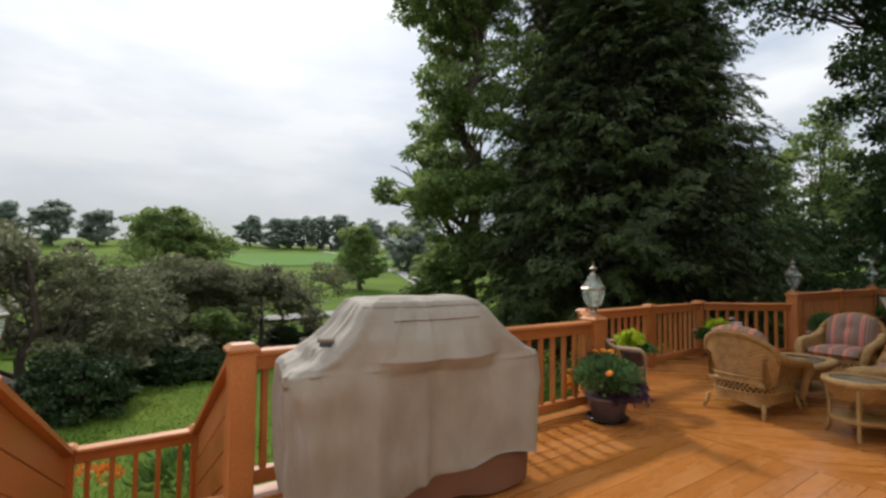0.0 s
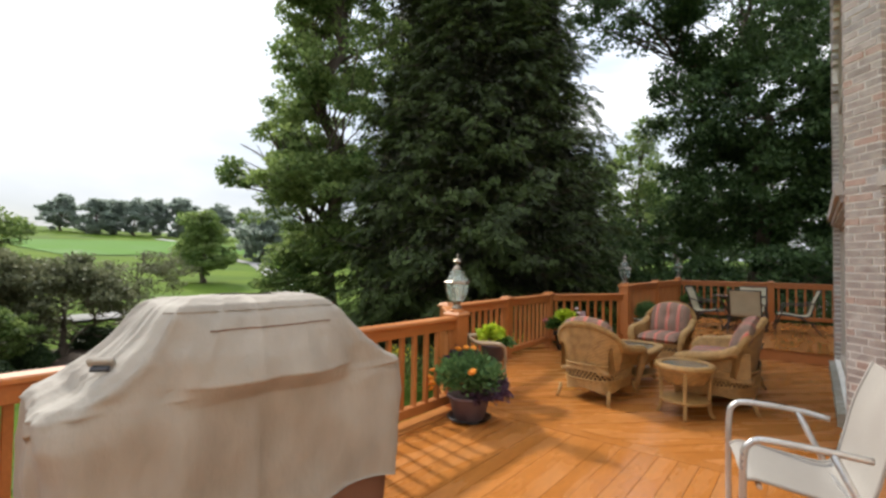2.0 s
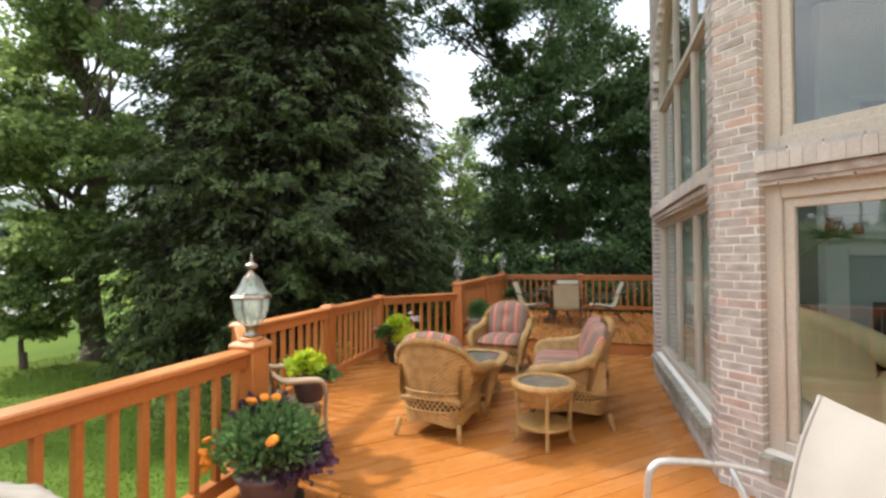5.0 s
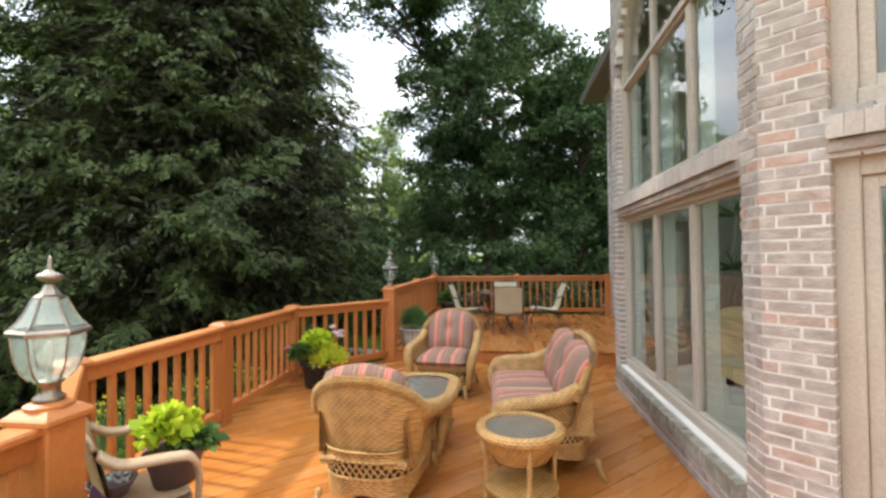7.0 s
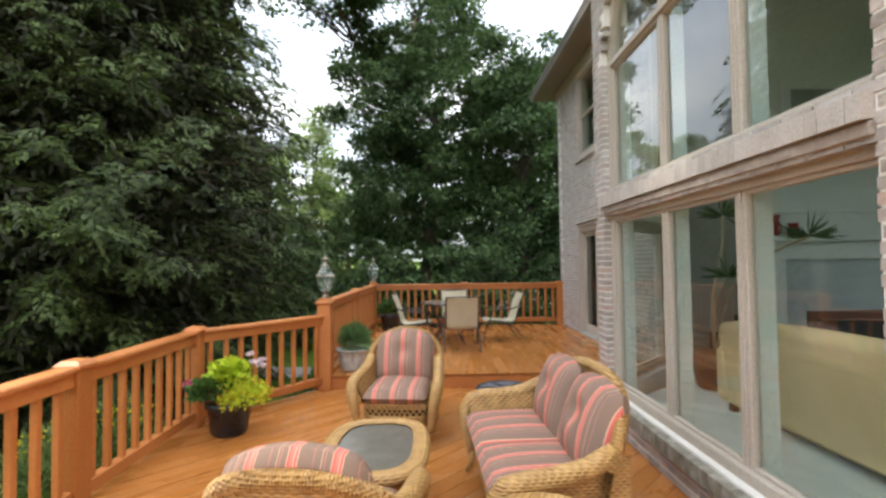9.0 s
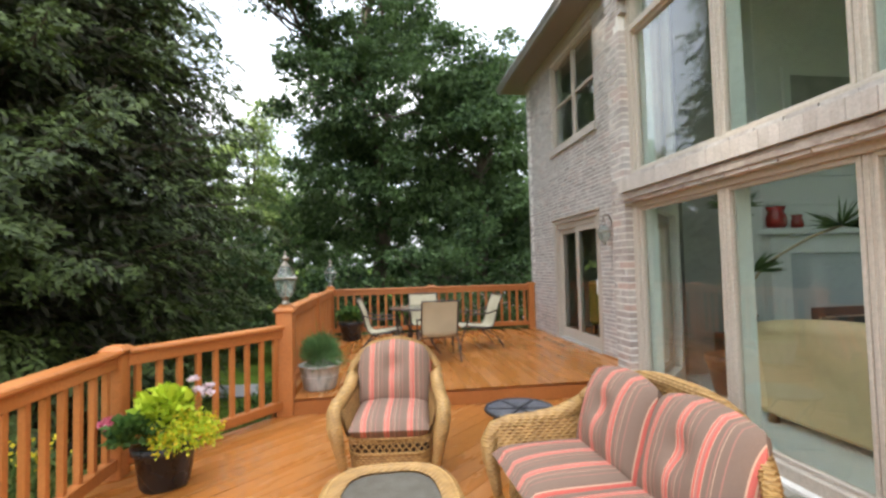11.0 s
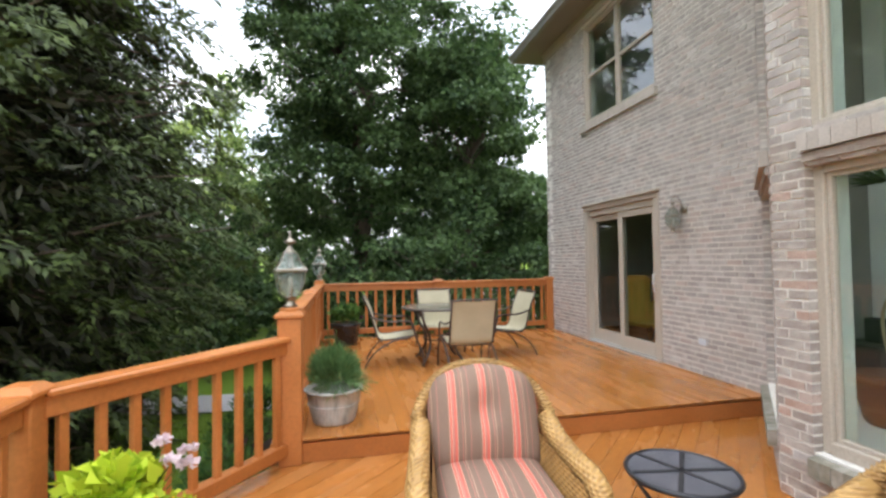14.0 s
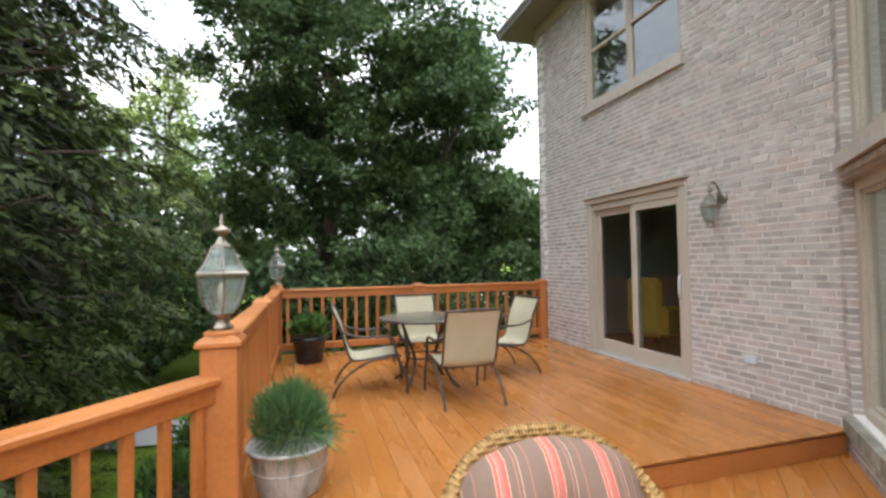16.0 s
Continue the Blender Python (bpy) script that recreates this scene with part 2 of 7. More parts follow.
# ---------------- geometry helpers ----------------
class Geo:
    """Vertices and faces of one mesh."""

    def __init__(self):
        self.v, self.f = [], []

    def add(self, verts, faces, m=None):
        k = len(self.v)
        self.v += [tuple(m @ Vector(p)) for p in verts] if m else [tuple(p) for p in verts]
        self.f += [tuple(i + k for i in f) for f in faces]
        return self

    def box(self, x0, x1, y0, y1, z0, z1, b=0.0, m=None):
        if b <= 0:
            return self.add([(x, y, z) for z in (z0, z1) for x, y in ((x0, y0), (x1, y0), (x1, y1), (x0, y1))], [(3, 2, 1, 0), (4, 5, 6, 7), (0, 1, 5, 4), (1, 2, 6, 5), (2, 3, 7, 6), (3, 0, 4, 7)], m)
        b = min(b, 0.49 * min(x1 - x0, y1 - y0, z1 - z0))
        lo, hi, verts, idx = (x0, y0, z0), (x1, y1, z1), [], {}
        for c in [(i, j, k) for i in (0, 1) for j in (0, 1) for k in (0, 1)]:
            for axis in range(3):
                idx[c, axis] = len(verts)
                verts.append([(hi[a] if c[a] else lo[a]) if a == axis else (hi[a] - b if c[a] else lo[a] + b) for a in range(3)])
        faces = []
        for axis in range(3):
            u, w = (axis + 1) % 3, (axis + 2) % 3
            for s in (0, 1):
                ring = []
                for p, q in ((0, 0), (1, 0), (1, 1), (0, 1)):
                    c = [0, 0, 0]
                    c[axis], c[u], c[w] = s, p, q
                    ring.append(idx[tuple(c), axis])
                faces.append(tuple(ring if s else ring[::-1]))
            for p in (0, 1):
                for q in (0, 1):
                    c0, c1 = [0, 0, 0], [0, 0, 0]
                    c0[u], c0[w], c1[u], c1[w], c1[axis] = p, q, p, q, 1
                    c0, c1 = tuple(c0), tuple(c1)
                    ring = (idx[c0, u], idx[c1, u], idx[c1, w], idx[c0, w])
                    faces.append(ring if p == q else ring[::-1])
        for c in [(i, j, k) for i in (0, 1) for j in (0, 1) for k in (0, 1)]:
            ring = (idx[c, 0], idx[c, 1], idx[c, 2])
            faces.append(ring if sum(c) % 2 else ring[::-1])
        return self.add(verts, faces, m)

    def tube(self, points, radius, n=8, closed=False, caps=True, flat=1.0):
        pts = [Vector(p) for p in points]
        rad = radius if isinstance(radius, (list, tuple)) else [radius] * len(pts)
        k0, last, count = len(self.v), None, len(pts)
        for i, p in enumerate(pts):
            a = pts[i - 1] if i or closed else pts[0]
            c = pts[(i + 1) % count] if i < count - 1 or closed else pts[-1]
            d = (c - a).normalized() if (c - a).length > 1e-9 else Vector((0, 0, 1))
            if last is None:
                side = d.orthogonal().normalized()
                if abs(d.z) < 0.95:
                    side = d.cross(Vector((0, 0, 1))).normalized()
            else:
                side = last - d * last.dot(d)
                side = side.normalized() if side.length > 1e-6 else d.orthogonal().normalized()
            last, up = side, d.cross(side)
            for j in range(n):
                t = 2 * math.pi * j / n
                self.v.append(tuple(p + rad[i] * (math.cos(t) * side + flat * math.sin(t) * up)))
        for i in range(count if closed else count - 1):
            for j in range(n):
                a, b2 = k0 + i * n, k0 + ((i + 1) % count) * n
                self.f.append((a + j, a + (j + 1) % n, b2 + (j + 1) % n, b2 + j))
        if caps and not closed:
            self.f.append(tuple(k0 + j for j in range(n))[::-1])
            self.f.append(tuple(k0 + (count - 1) * n + j for j in range(n)))
        return self

    def lathe(self, profile, n=20, m=None, squash=1.0, caps=True):
        verts, faces = [], []
        for r, z in profile:
            verts += [(r * math.cos(2 * math.pi * j / n), squash * r * math.sin(2 * math.pi * j / n), z) for j in range(n)]
        for i in range(len(profile) - 1):
            for j in range(n):
                faces.append((i * n + j, i * n + (j + 1) % n, (i + 1) * n + (j + 1) % n, (i + 1) * n + j))
        if caps:
            faces.append(tuple(range(n))[::-1])
            faces.append(tuple((len(profile) - 1) * n + j for j in range(n)))
        return self.add(verts, faces, m)

    def sheet(self, nu, nv, at, wrap=False, m=None):
        verts = [at(i / (nu - 1) if not wrap else i / nu, j / (nv - 1)) for j in range(nv) for i in range(nu)]
        faces = []
        for j in range(nv - 1):
            for i in range(nu if wrap else nu - 1):
                faces.append((j * nu + i, j * nu + (i + 1) % nu, (j + 1) * nu + (i + 1) % nu, (j + 1) * nu + i))
        return self.add(verts, faces, m)

    def prism(self, poly, z0, z1, m=None):
        n = len(poly)
        return self.add([(x, y, z0) for x, y in poly] + [(x, y, z1) for x, y in poly], [tuple(range(n))[::-1], tuple(range(n, 2 * n))] + [(i, (i + 1) % n, n + (i + 1) % n, n + i) for i in range(n)], m)

    def mesh(self, name, mat, smooth=False):
        me = bpy.data.meshes.new(name)
        me.from_pydata(self.v, [], self.f)
        me.materials.append(mat)
        if smooth:
            me.shade_smooth()
        return me


def part(name, geo, mat, parent=None, label="", smooth=False, m=None):
    ob = new(name, geo.mesh(name, mat, smooth))
    if parent:
        ob.parent = parent
    if m is not None:
        ob.matrix_basis = m
    return tagged(ob, label)


def thing(name, label, category, m=None, group="", kind=""):
    ob = new(name)
    ob.empty_display_size = 0.1
    if m is not None:
        ob.matrix_basis = m
    return tagged(ob, label, category, group, kind)


def big_mesh(name, verts, quads, mat):
    """A mesh of many quads from arrays."""
    me = bpy.data.meshes.new(name)
    me.vertices.add(len(verts))
    me.vertices.foreach_set("co", np.asarray(verts, np.float32).ravel())
    me.loops.add(quads.size)
    me.loops.foreach_set("vertex_index", quads.astype(np.int32).ravel())
    me.polygons.add(len(quads))
    me.polygons.foreach_set("loop_start", np.arange(0, quads.size, 4, dtype=np.int32))
    me.update(calc_edges=True)
    me.materials.append(mat)
    return me


def leaves(name, centre, along, length, width, mat, parent, rng, fold=0.25, label="", facing=None):
    """One leaf, a folded diamond, at each centre, pointing along."""
    n = len(centre)
    along = along / (np.linalg.norm(along, axis=1, keepdims=True) + 1e-9)
    side = np.cross(along, rng.normal(size=(n, 3)) if facing is None else facing)
    side /= np.linalg.norm(side, axis=1, keepdims=True) + 1e-9
    up = np.cross(side, along)
    s = rng.uniform(0.7, 1.3, (n, 1))
    a, w = along * length * s, side * width * s
    lift = up * width * fold * s
    verts = np.stack([centre - a * 0.5, centre + w * 0.5 + lift - a * 0.05, centre + a * 0.5, centre - w * 0.5 + lift - a * 0.05], 1).reshape(-1, 3)
    ob = new(name, big_mesh(name, verts, np.arange(4 * n).reshape(-1, 4), mat))
    ob.parent = parent
    return tagged(ob, label)


# ---------------- ground ----------------
def ground_height(x, y):
    far = max(0.0, y - 26 + 0.1 * x)
    rise = 15.0 * (1 - math.exp(-(far / 120.0) ** 1.6))
    roll = 0.5 * math.sin(x * 0.045 + 1) * math.sin(y * 0.05) * min(1, math.hypot(x, y) / 60)
    return -1.15 + rise + roll - 0.05 * math.exp(-((x - 3) ** 2 + (y - 12) ** 2) / 40)


def spread(n, reach, fine):
    return [fine * i if abs(i) < n // 4 else math.copysign(fine * (n // 4) + (reach - fine * (n // 4)) * ((abs(i) - n // 4) / (n / 2 - n // 4)) ** 3, i) for i in range(-n // 2, n // 2 + 1)]


gx, gy = spread(120, 1500, 0.8), spread(120, 1500, 0.8)
g = Geo()
g.v = [(5 + x, 10 + y, ground_height(5 + x, 10 + y)) for y in gy for x in gx]
w = len(gx)
g.f = [(j * w + i, j * w + i + 1, (j + 1) * w + i + 1, (j + 1) * w + i) for j in range(len(gy) - 1) for i in range(w - 1)]
tagged(part("ground", g, LAWN, smooth=True), "green mown lawn rising to a golf course hill", "lawn", kind="structure")


def strip(name, mat, line, width, label, category, lift=0.05):
    """A path that follows the ground."""
    g, pts = Geo(), []
    for (x0, y0), (x1, y1) in zip(line, line[1:]):
        for i in range(8):
            pts.append((x0 + (x1 - x0) * i / 8, y0 + (y1 - y0) * i / 8))
    pts.append(line[-1])
    for i, (x, y) in enumerate(pts):
        a, b = pts[max(0, i - 1)], pts[min(len(pts) - 1, i + 1)]
        dx, dy = b[0] - a[0], b[1] - a[1]
        k = width / 2 / math.hypot(dx, dy)
        for s in (-1, -0.33, 0.33, 1):
            px, py = x - s * dy * k, y + s * dx * k
            g.v.append((px, py, ground_height(px, py) + lift))
    g.f = [(4 * i + j, 4 * i + j + 1, 4 * i + j + 5, 4 * i + j + 4) for i in range(len(pts) - 1) for j in range(3)]
    return tagged(part(name, g, mat), label, category, kind="structure")


strip("cart_path", PAVING, [(-30, 26), (-8, 24.5), (6, 23.5), (14, 25), (22, 32), (27, 44), (33, 58), (34, 74), (44, 92), (40, 112)], 2.2, "pale concrete cart path winding over the grass", "path", 0.10)
strip("garden_path", PAVING, [(15.5, 3.4), (15.8, 8), (16.6, 12), (18, 18)], 1.1, "grey concrete garden path beside the deck", "path", 0.04)
strip("hill_green", material("mown_green", [(0.085, 0.175, 0.035), (0.105, 0.20, 0.042)], 0.9, scale=(0.1, 0.1, 0.1), spec=0.05), [(14, 88), (30, 90), (46, 90)], 30, "bright mown golf green on the hill", "lawn", 0.12)
strip("mulch_bed", MULCH, [(-9, 13.2), (-4, 13.6), (0, 14.2), (5, 15.6), (9, 17)], 3.2, "dark mulch bed under the shrubs", "flower bed", 0.04)
strip("mulch_bed", MULCH, [(9.2, 4.6), (11, 4.3), (13, 4.3), (14.6, 4.4)], 1.0, "dark mulch bed along the deck", "flower bed", 0.03)


# ---------------- trees ----------------
def limb(g, a, b, r0, r1, rng, n=5, bend=0.12):
    a, b = Vector(a), Vector(b)
    pts, L = [], (b - a).length
    for i in range(n + 1):
        p = a.lerp(b, i / n)
        if 0 < i < n:
            p += Vector(rng.normal(size=3)) * bend * L * 0.35
        pts.append(p)
    g.tube(pts, [r0 + (r1 - r0) * i / n for i in range(n + 1)], 7)
    return pts


def broad_tree(name, label, base, height, trunk_r, blobs, leaf, length, clump_leaves, clump_r, mat, seed, lean=(0, 0), gap=0.0):
    """A broadleaf tree: a tapered trunk, limbs to the crown's masses, and clumps of leaves with gaps between them."""
    rng = np.random.default_rng(seed)
    z0 = ground_height(*base) - 0.1
    root = thing(name, label, "tree", pose(base[0], base[1], z0))
    g = Geo()
    top = (lean[0], lean[1], height * 0.86)
    pts = limb(g, (0, 0, 0), top, trunk_r, trunk_r * 0.16, rng, 9, 0.05)
    g.tube([(0, 0, -0.2), (0, 0, 0.15), (0, 0, 0.5)], [trunk_r * 1.7, trunk_r * 1.3, trunk_r * 1.02], 9)
    centres = []
    for (cx, cy, cz, rx, ry, rz, n) in blobs:
        start = pts[min(len(pts) - 2, max(1, int(len(pts) * 0.8 * max(0.1, cz - rz * 0.6) / (height * 0.86))))]
        mid = limb(g, start, (cx, cy, cz), trunk_r * 0.42, trunk_r * 0.12, rng, 5)
        d = rng.normal(size=(n, 3))
        d /= np.linalg.norm(d, axis=1, keepdims=True)
        r = rng.uniform(0.25, 1.0, (n, 1)) ** 0.45 * rng.uniform(0.82, 1.12, (n, 1))
        c = d * r * np.array([rx, ry, rz]) + np.array([cx, cy, cz])
        for k in range(0, n, max(1, n // 14)):
            limb(g, mid[2 + k % 3], c[k], trunk_r * 0.13, 0.015, rng, 4)
        if gap:
            keep = [noise.noise(Vector(q) * 0.55 + Vector((seed * 3.1, 0, 0))) > -gap for q in c]
            c = c[np.array(keep)]
        centres.append(c)
    part("trunk", g, BARK, root, smooth=True)
    c = np.concatenate(centres)
    n = len(c) * clump_leaves
    at = np.repeat(c, clump_leaves, 0)
    size = np.repeat(rng.uniform(0.55, 1.25, (len(c), 1)), clump_leaves, 0)
    d = rng.normal(size=(n, 3))
    d /= np.linalg.norm(d, axis=1, keepdims=True)
    off = d * rng.uniform(0.1, 1, (n, 1)) ** 0.5 * clump_r * size * np.array([1.0, 1.0, 0.48])
    leaves("crown", at + off, d + np.array([0, 0, -0.35]) + rng.normal(size=(n, 3)) * 0.5, length, length * leaf, mat, root, rng)
    return root


def cedar_tree(name, label, base, height, radius, seed, boughs=460, twigs=16, per=24, size=1.0, waist=0.86, lean_to=(0.0, 0.0)):
    """A dense cedar: drooping boughs round a trunk, each with flat feathery sprays of leaflets."""
    rng = np.random.default_rng(seed)
    z0 = ground_height(*base) - 0.1
    root = thing(name, label, "tree", pose(base[0], base[1], z0))
    g = Geo()
    limb(g, (0, 0, 0), (0.1 + lean_to[0], lean_to[1], height), 0.32, 0.03, rng, 8, 0.02)
    cs, ds, ns = [], [], []
    lean = rng.uniform(0, 1, boughs)
    for i in range(boughs):
        h = 0.02 + 0.97 * ((i + lean[i]) / boughs) ** 1.15
        prof = (0.82 + 0.26 * h / 0.25 if h < 0.25 else 1.08 - (1.08 - waist) * (h - 0.25) / 0.45 if h < 0.7 else waist - (waist - 0.06) * ((h - 0.7) / 0.3) ** 1.4)
        t = i * 2.39996 + rng.normal() * 0.25
        lump = noise.noise(Vector((1.7 * math.cos(t), 1.7 * math.sin(t), h * height * 0.55 + seed)))
        R = radius * prof * (0.95 + 0.16 * lump) * (rng.uniform(0.93, 1.02) if i % 3 else rng.uniform(0.5, 0.85))
        out = np.array([math.cos(t), math.sin(t), 0.0])
        side = np.array([-math.sin(t), math.cos(t), 0.0])
        up = np.array([0, 0, 1.0])
        droop = rng.uniform(0.16, 0.40) * R ** 0.5
        rise = rng.uniform(0.0, 0.25) * R
        start = np.array([lean_to[0] * h, lean_to[1] * h, height * h - rise])
        if i % 2 == 0:
            limb(g, start, start + out * R * 0.92 + up * (rise - droop * 0.85), 0.05, 0.01, rng, 4, 0.05)
        u = np.linspace(0.42, 1.0, twigs)[:, None] + rng.normal(size=(twigs, 1)) * 0.02
        at = start + out * R * u + up * (rise * u - droop * u ** 2) + rng.normal(size=(twigs, 3)) * 0.05
        hand = np.where(np.arange(twigs) % 2 == 0, 1.0, -1.0)[:, None]
        spread_out = rng.uniform(0.25, 1.1, (twigs, 1)) * hand * (1.15 - 0.45 * u)
        spread_out[-1:] *= 0.3
        way = out * rng.uniform(0.6, 1.0, (twigs, 1)) + side * spread_out * 1.6 + up * rng.uniform(-0.75, 0.05, (twigs, 1))
        way /= np.linalg.norm(way, axis=1, keepdims=True)
        long = rng.uniform(0.38, 0.75, (twigs, 1)) * (1.25 - 0.55 * u) * size
        nor = up + out * 0.4 + rng.normal(size=(twigs, 3)) * 0.35
        flat = np.cross(way, nor)
        flat /= np.linalg.norm(flat, axis=1, keepdims=True)
        s = np.linspace(0, 1, per)[None, :, None]
        sgn = np.where(np.arange(per) % 2 == 0, 1.0, -1.0)[None, :, None]
        taper = 0.13 * size * (1.0 - 0.75 * s)
        body = at[:, None, :] + way[:, None, :] * long[:, None, :] * s - up * 0.22 * long[:, None, :] * s ** 2
        c = body + flat[:, None, :] * sgn * taper * 0.6 + rng.normal(size=(twigs, per, 3)) * 0.018
        d = way[:, None, :] * 0.8 + flat[:, None, :] * sgn * 0.75 - up * 0.30 + rng.normal(size=(twigs, per, 3)) * 0.2
        cs.append(c.reshape(-1, 3))
        ds.append(d.reshape(-1, 3))
        ns.append(np.repeat(nor, per, 0) + rng.normal(size=(twigs * per, 3)) * 0.3)
    part("trunk", g, BARK, root, smooth=True)
    leaves("crown", np.concatenate(cs), np.concatenate(ds), 0.115 * size, 0.040 * size, LEAF_CEDAR, root, rng, 0.3, facing=np.concatenate(ns))
    # the inner foliage round the trunk, its shade put into darker leaf colours
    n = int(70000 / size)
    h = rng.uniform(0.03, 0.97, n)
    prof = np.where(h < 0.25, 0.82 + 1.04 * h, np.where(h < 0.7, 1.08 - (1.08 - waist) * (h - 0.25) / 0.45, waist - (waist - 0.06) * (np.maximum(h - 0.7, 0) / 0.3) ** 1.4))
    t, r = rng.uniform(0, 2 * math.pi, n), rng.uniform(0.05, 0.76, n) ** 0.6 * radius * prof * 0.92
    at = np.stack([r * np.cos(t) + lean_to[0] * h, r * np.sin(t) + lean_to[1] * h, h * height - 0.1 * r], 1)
    leaves("inner_foliage", at, np.stack([np.cos(t), np.sin(t), np.full(n, -0.6)], 1) + rng.normal(size=(n, 3)) * 0.6, 0.22 * size, 0.055 * size, LEAF_CORE_SHADE, root, rng, 0.3)
    return root


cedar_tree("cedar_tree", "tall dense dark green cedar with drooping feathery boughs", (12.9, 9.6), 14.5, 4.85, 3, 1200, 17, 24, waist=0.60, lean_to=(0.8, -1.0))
# two cedars added behind the first, tall enough to keep sun off the house
cedar_tree("cedar_tree", "very tall dark green cedar added behind the first for shade", (18.0, 14.0), 25.0, 4.4, 8, 620, 10, 14, 1.7)
cedar_tree("cedar_tree", "very tall dark green cedar added behind the first for shade", (22.8, 16.4), 26.0, 4.4, 9, 560, 10, 12, 1.8)
# the highest crown masses are added, out of view, to shade house and seats
broad_tree("maple_tree", "light green tree beside the cedar, its upper crown added for shade", (11.0, 13.9), 22.0, 0.30,
           [(-0.6, -0.8, 4.6, 2.6, 2.6, 2.2, 130), (0.0, -0.4, 7.8, 2.7, 2.7, 2.6, 170), (0.4, 0, 11.2, 2.5, 2.5, 2.4, 140), (0.4, 0, 14.0, 1.8, 1.8, 1.8, 70), (-2.4, -0.8, 5.2, 1.1, 1.0, 0.8, 34), (-0.6, -0.2, 3.2, 1.5, 1.4, 1.0, 50), (-1.0, 0.0, 15.2, 2.3, 2.6, 2.2, 190), (-1.8, 0.0, 12.8, 1.4, 1.8, 1.3, 130), (-3.0, 0.1, 14.9, 1.5, 1.8, 1.4, 130), (1.4, 0.2, 15.4, 2.5, 2.6, 2.2, 190), (0.2, 0.0, 18.6, 3.3, 3.0, 2.2, 240), (2.8, 0.1, 18.0, 2.6, 2.6, 2.4, 190), (0.4, 0.0, 21.2, 2.2, 2.2, 1.4, 90), (-0.9, 0.3, 9.2, 1.4, 1.4, 1.6, 60), (-0.8, 0.3, 11.8, 1.2, 1.2, 1.5, 46), (-2.0, 0.8, 6.3, 1.1, 1.0, 0.8, 36), (-2.9, 1.2, 5.5, 0.6, 0.6, 0.4, 12), (-0.9, 0.4, 6.4, 1.5, 1.4, 1.3, 60)],
           0.62, 0.14, 100, 0.52, LEAF_GREEN, 11, gap=0.16)
DEEP = "tall dark green leafy tree behind the deck"
broad_tree("oak_tree", DEEP, (24.0, 2.4), 17.5, 0.34,
           [(0, 0.5, 6.0, 3.6, 3.4, 2.6, 170), (-0.5, 0.3, 9.6, 4.0, 3.8, 2.8, 200), (-0.4, 0.4, 13.0, 3.4, 3.4, 2.6, 150), (0.2, 0, 16.0, 2.4, 2.4, 1.8, 70), (-3.4, 4.2, 13.4, 2.6, 2.6, 1.0, 60), (-1.0, -3.8, 8.6, 3.0, 2.6, 2.4, 110)],
           0.66, 0.165, 140, 0.85, LEAF_DEEP, 21, gap=0.24)
broad_tree("oak_tree", DEEP, (22.0, -1.6), 13.0, 0.26,
           [(0, 0, 4.2, 3.0, 2.6, 2.0, 120), (0.2, 0.3, 7.4, 3.0, 2.5, 2.2, 130), (0.4, 0.3, 10.2, 2.4, 2.2, 1.8, 80), (-1.2, -2.2, 3.6, 2.0, 1.8, 1.3, 50)],
           0.66, 0.165, 140, 0.8, LEAF_DEEP, 22, gap=0.22)
broad_tree("oak_tree", DEEP, (24.5, -8.5), 6.5, 0.2, [(0, 0, 2.8, 3.2, 3.0, 1.6, 100), (0, 0, 4.6, 2.2, 2.2, 1.2, 60)], 0.66, 0.18, 110, 0.85, LEAF_DEEP, 23, gap=0.22)
broad_tree("young_tree", "small yellow-green tree between taller dark trees", (25.5, 10.0), 9.0, 0.14, [(0, 0, 4.6, 2.4, 2.4, 2.2, 80), (0.2, 0, 7.2, 1.6, 1.6, 1.6, 40)], 0.6, 0.19, 70, 0.7, LEAF_GREEN, 24, gap=0.2)
for i, (x, y, s) in enumerate([(18.5, 3.4, 1.0), (18.8, 0.6, 1.25), (18.2, -2.2, 1.1), (19.5, 6.6, 1.2), (23.0, 13.5, 1.6), (21.5, 8.4, 1.7), (25.0, 6.4, 1.9), (27.5, 12.0, 2.1), (27.0, -1.0, 1.8), (21.0, -5.0, 1.5), (30.0, 2.5, 2.3), (31.0, -3.0, 2.3), (29.5, 7.5, 2.3), (26.0, 1.2, 1.7)]):
    broad_tree("understory_shrub", "dark green spreading shrub under the trees", (x, y), 3.2 * s, 0.06, [(0, 0, 1.2 * s, 1.6 * s, 1.6 * s, 1.0 * s, 60), (0.1, 0.2, 2.2 * s, 1.2 * s, 1.2 * s, 0.8 * s, 36)], 0.55, 0.16, 70, 0.5, LEAF_DEEP, 30 + i)
for i in range(9):
    broad_tree("wood_tree", "dark green tree in the wood beyond the garden", (33 + 3.0 * (i % 3), -22 + 6.2 * i), 11 + (i * 37 % 5) * 0.5, 0.25, [(0, 0, 3.4, 3.8, 3.8, 2.4, 60), (0, 0, 7.2, 3.6, 3.6, 2.6, 60)], 0.7, 0.34, 50, 1.1, LEAF_DEEP, 50 + i, gap=0.2)
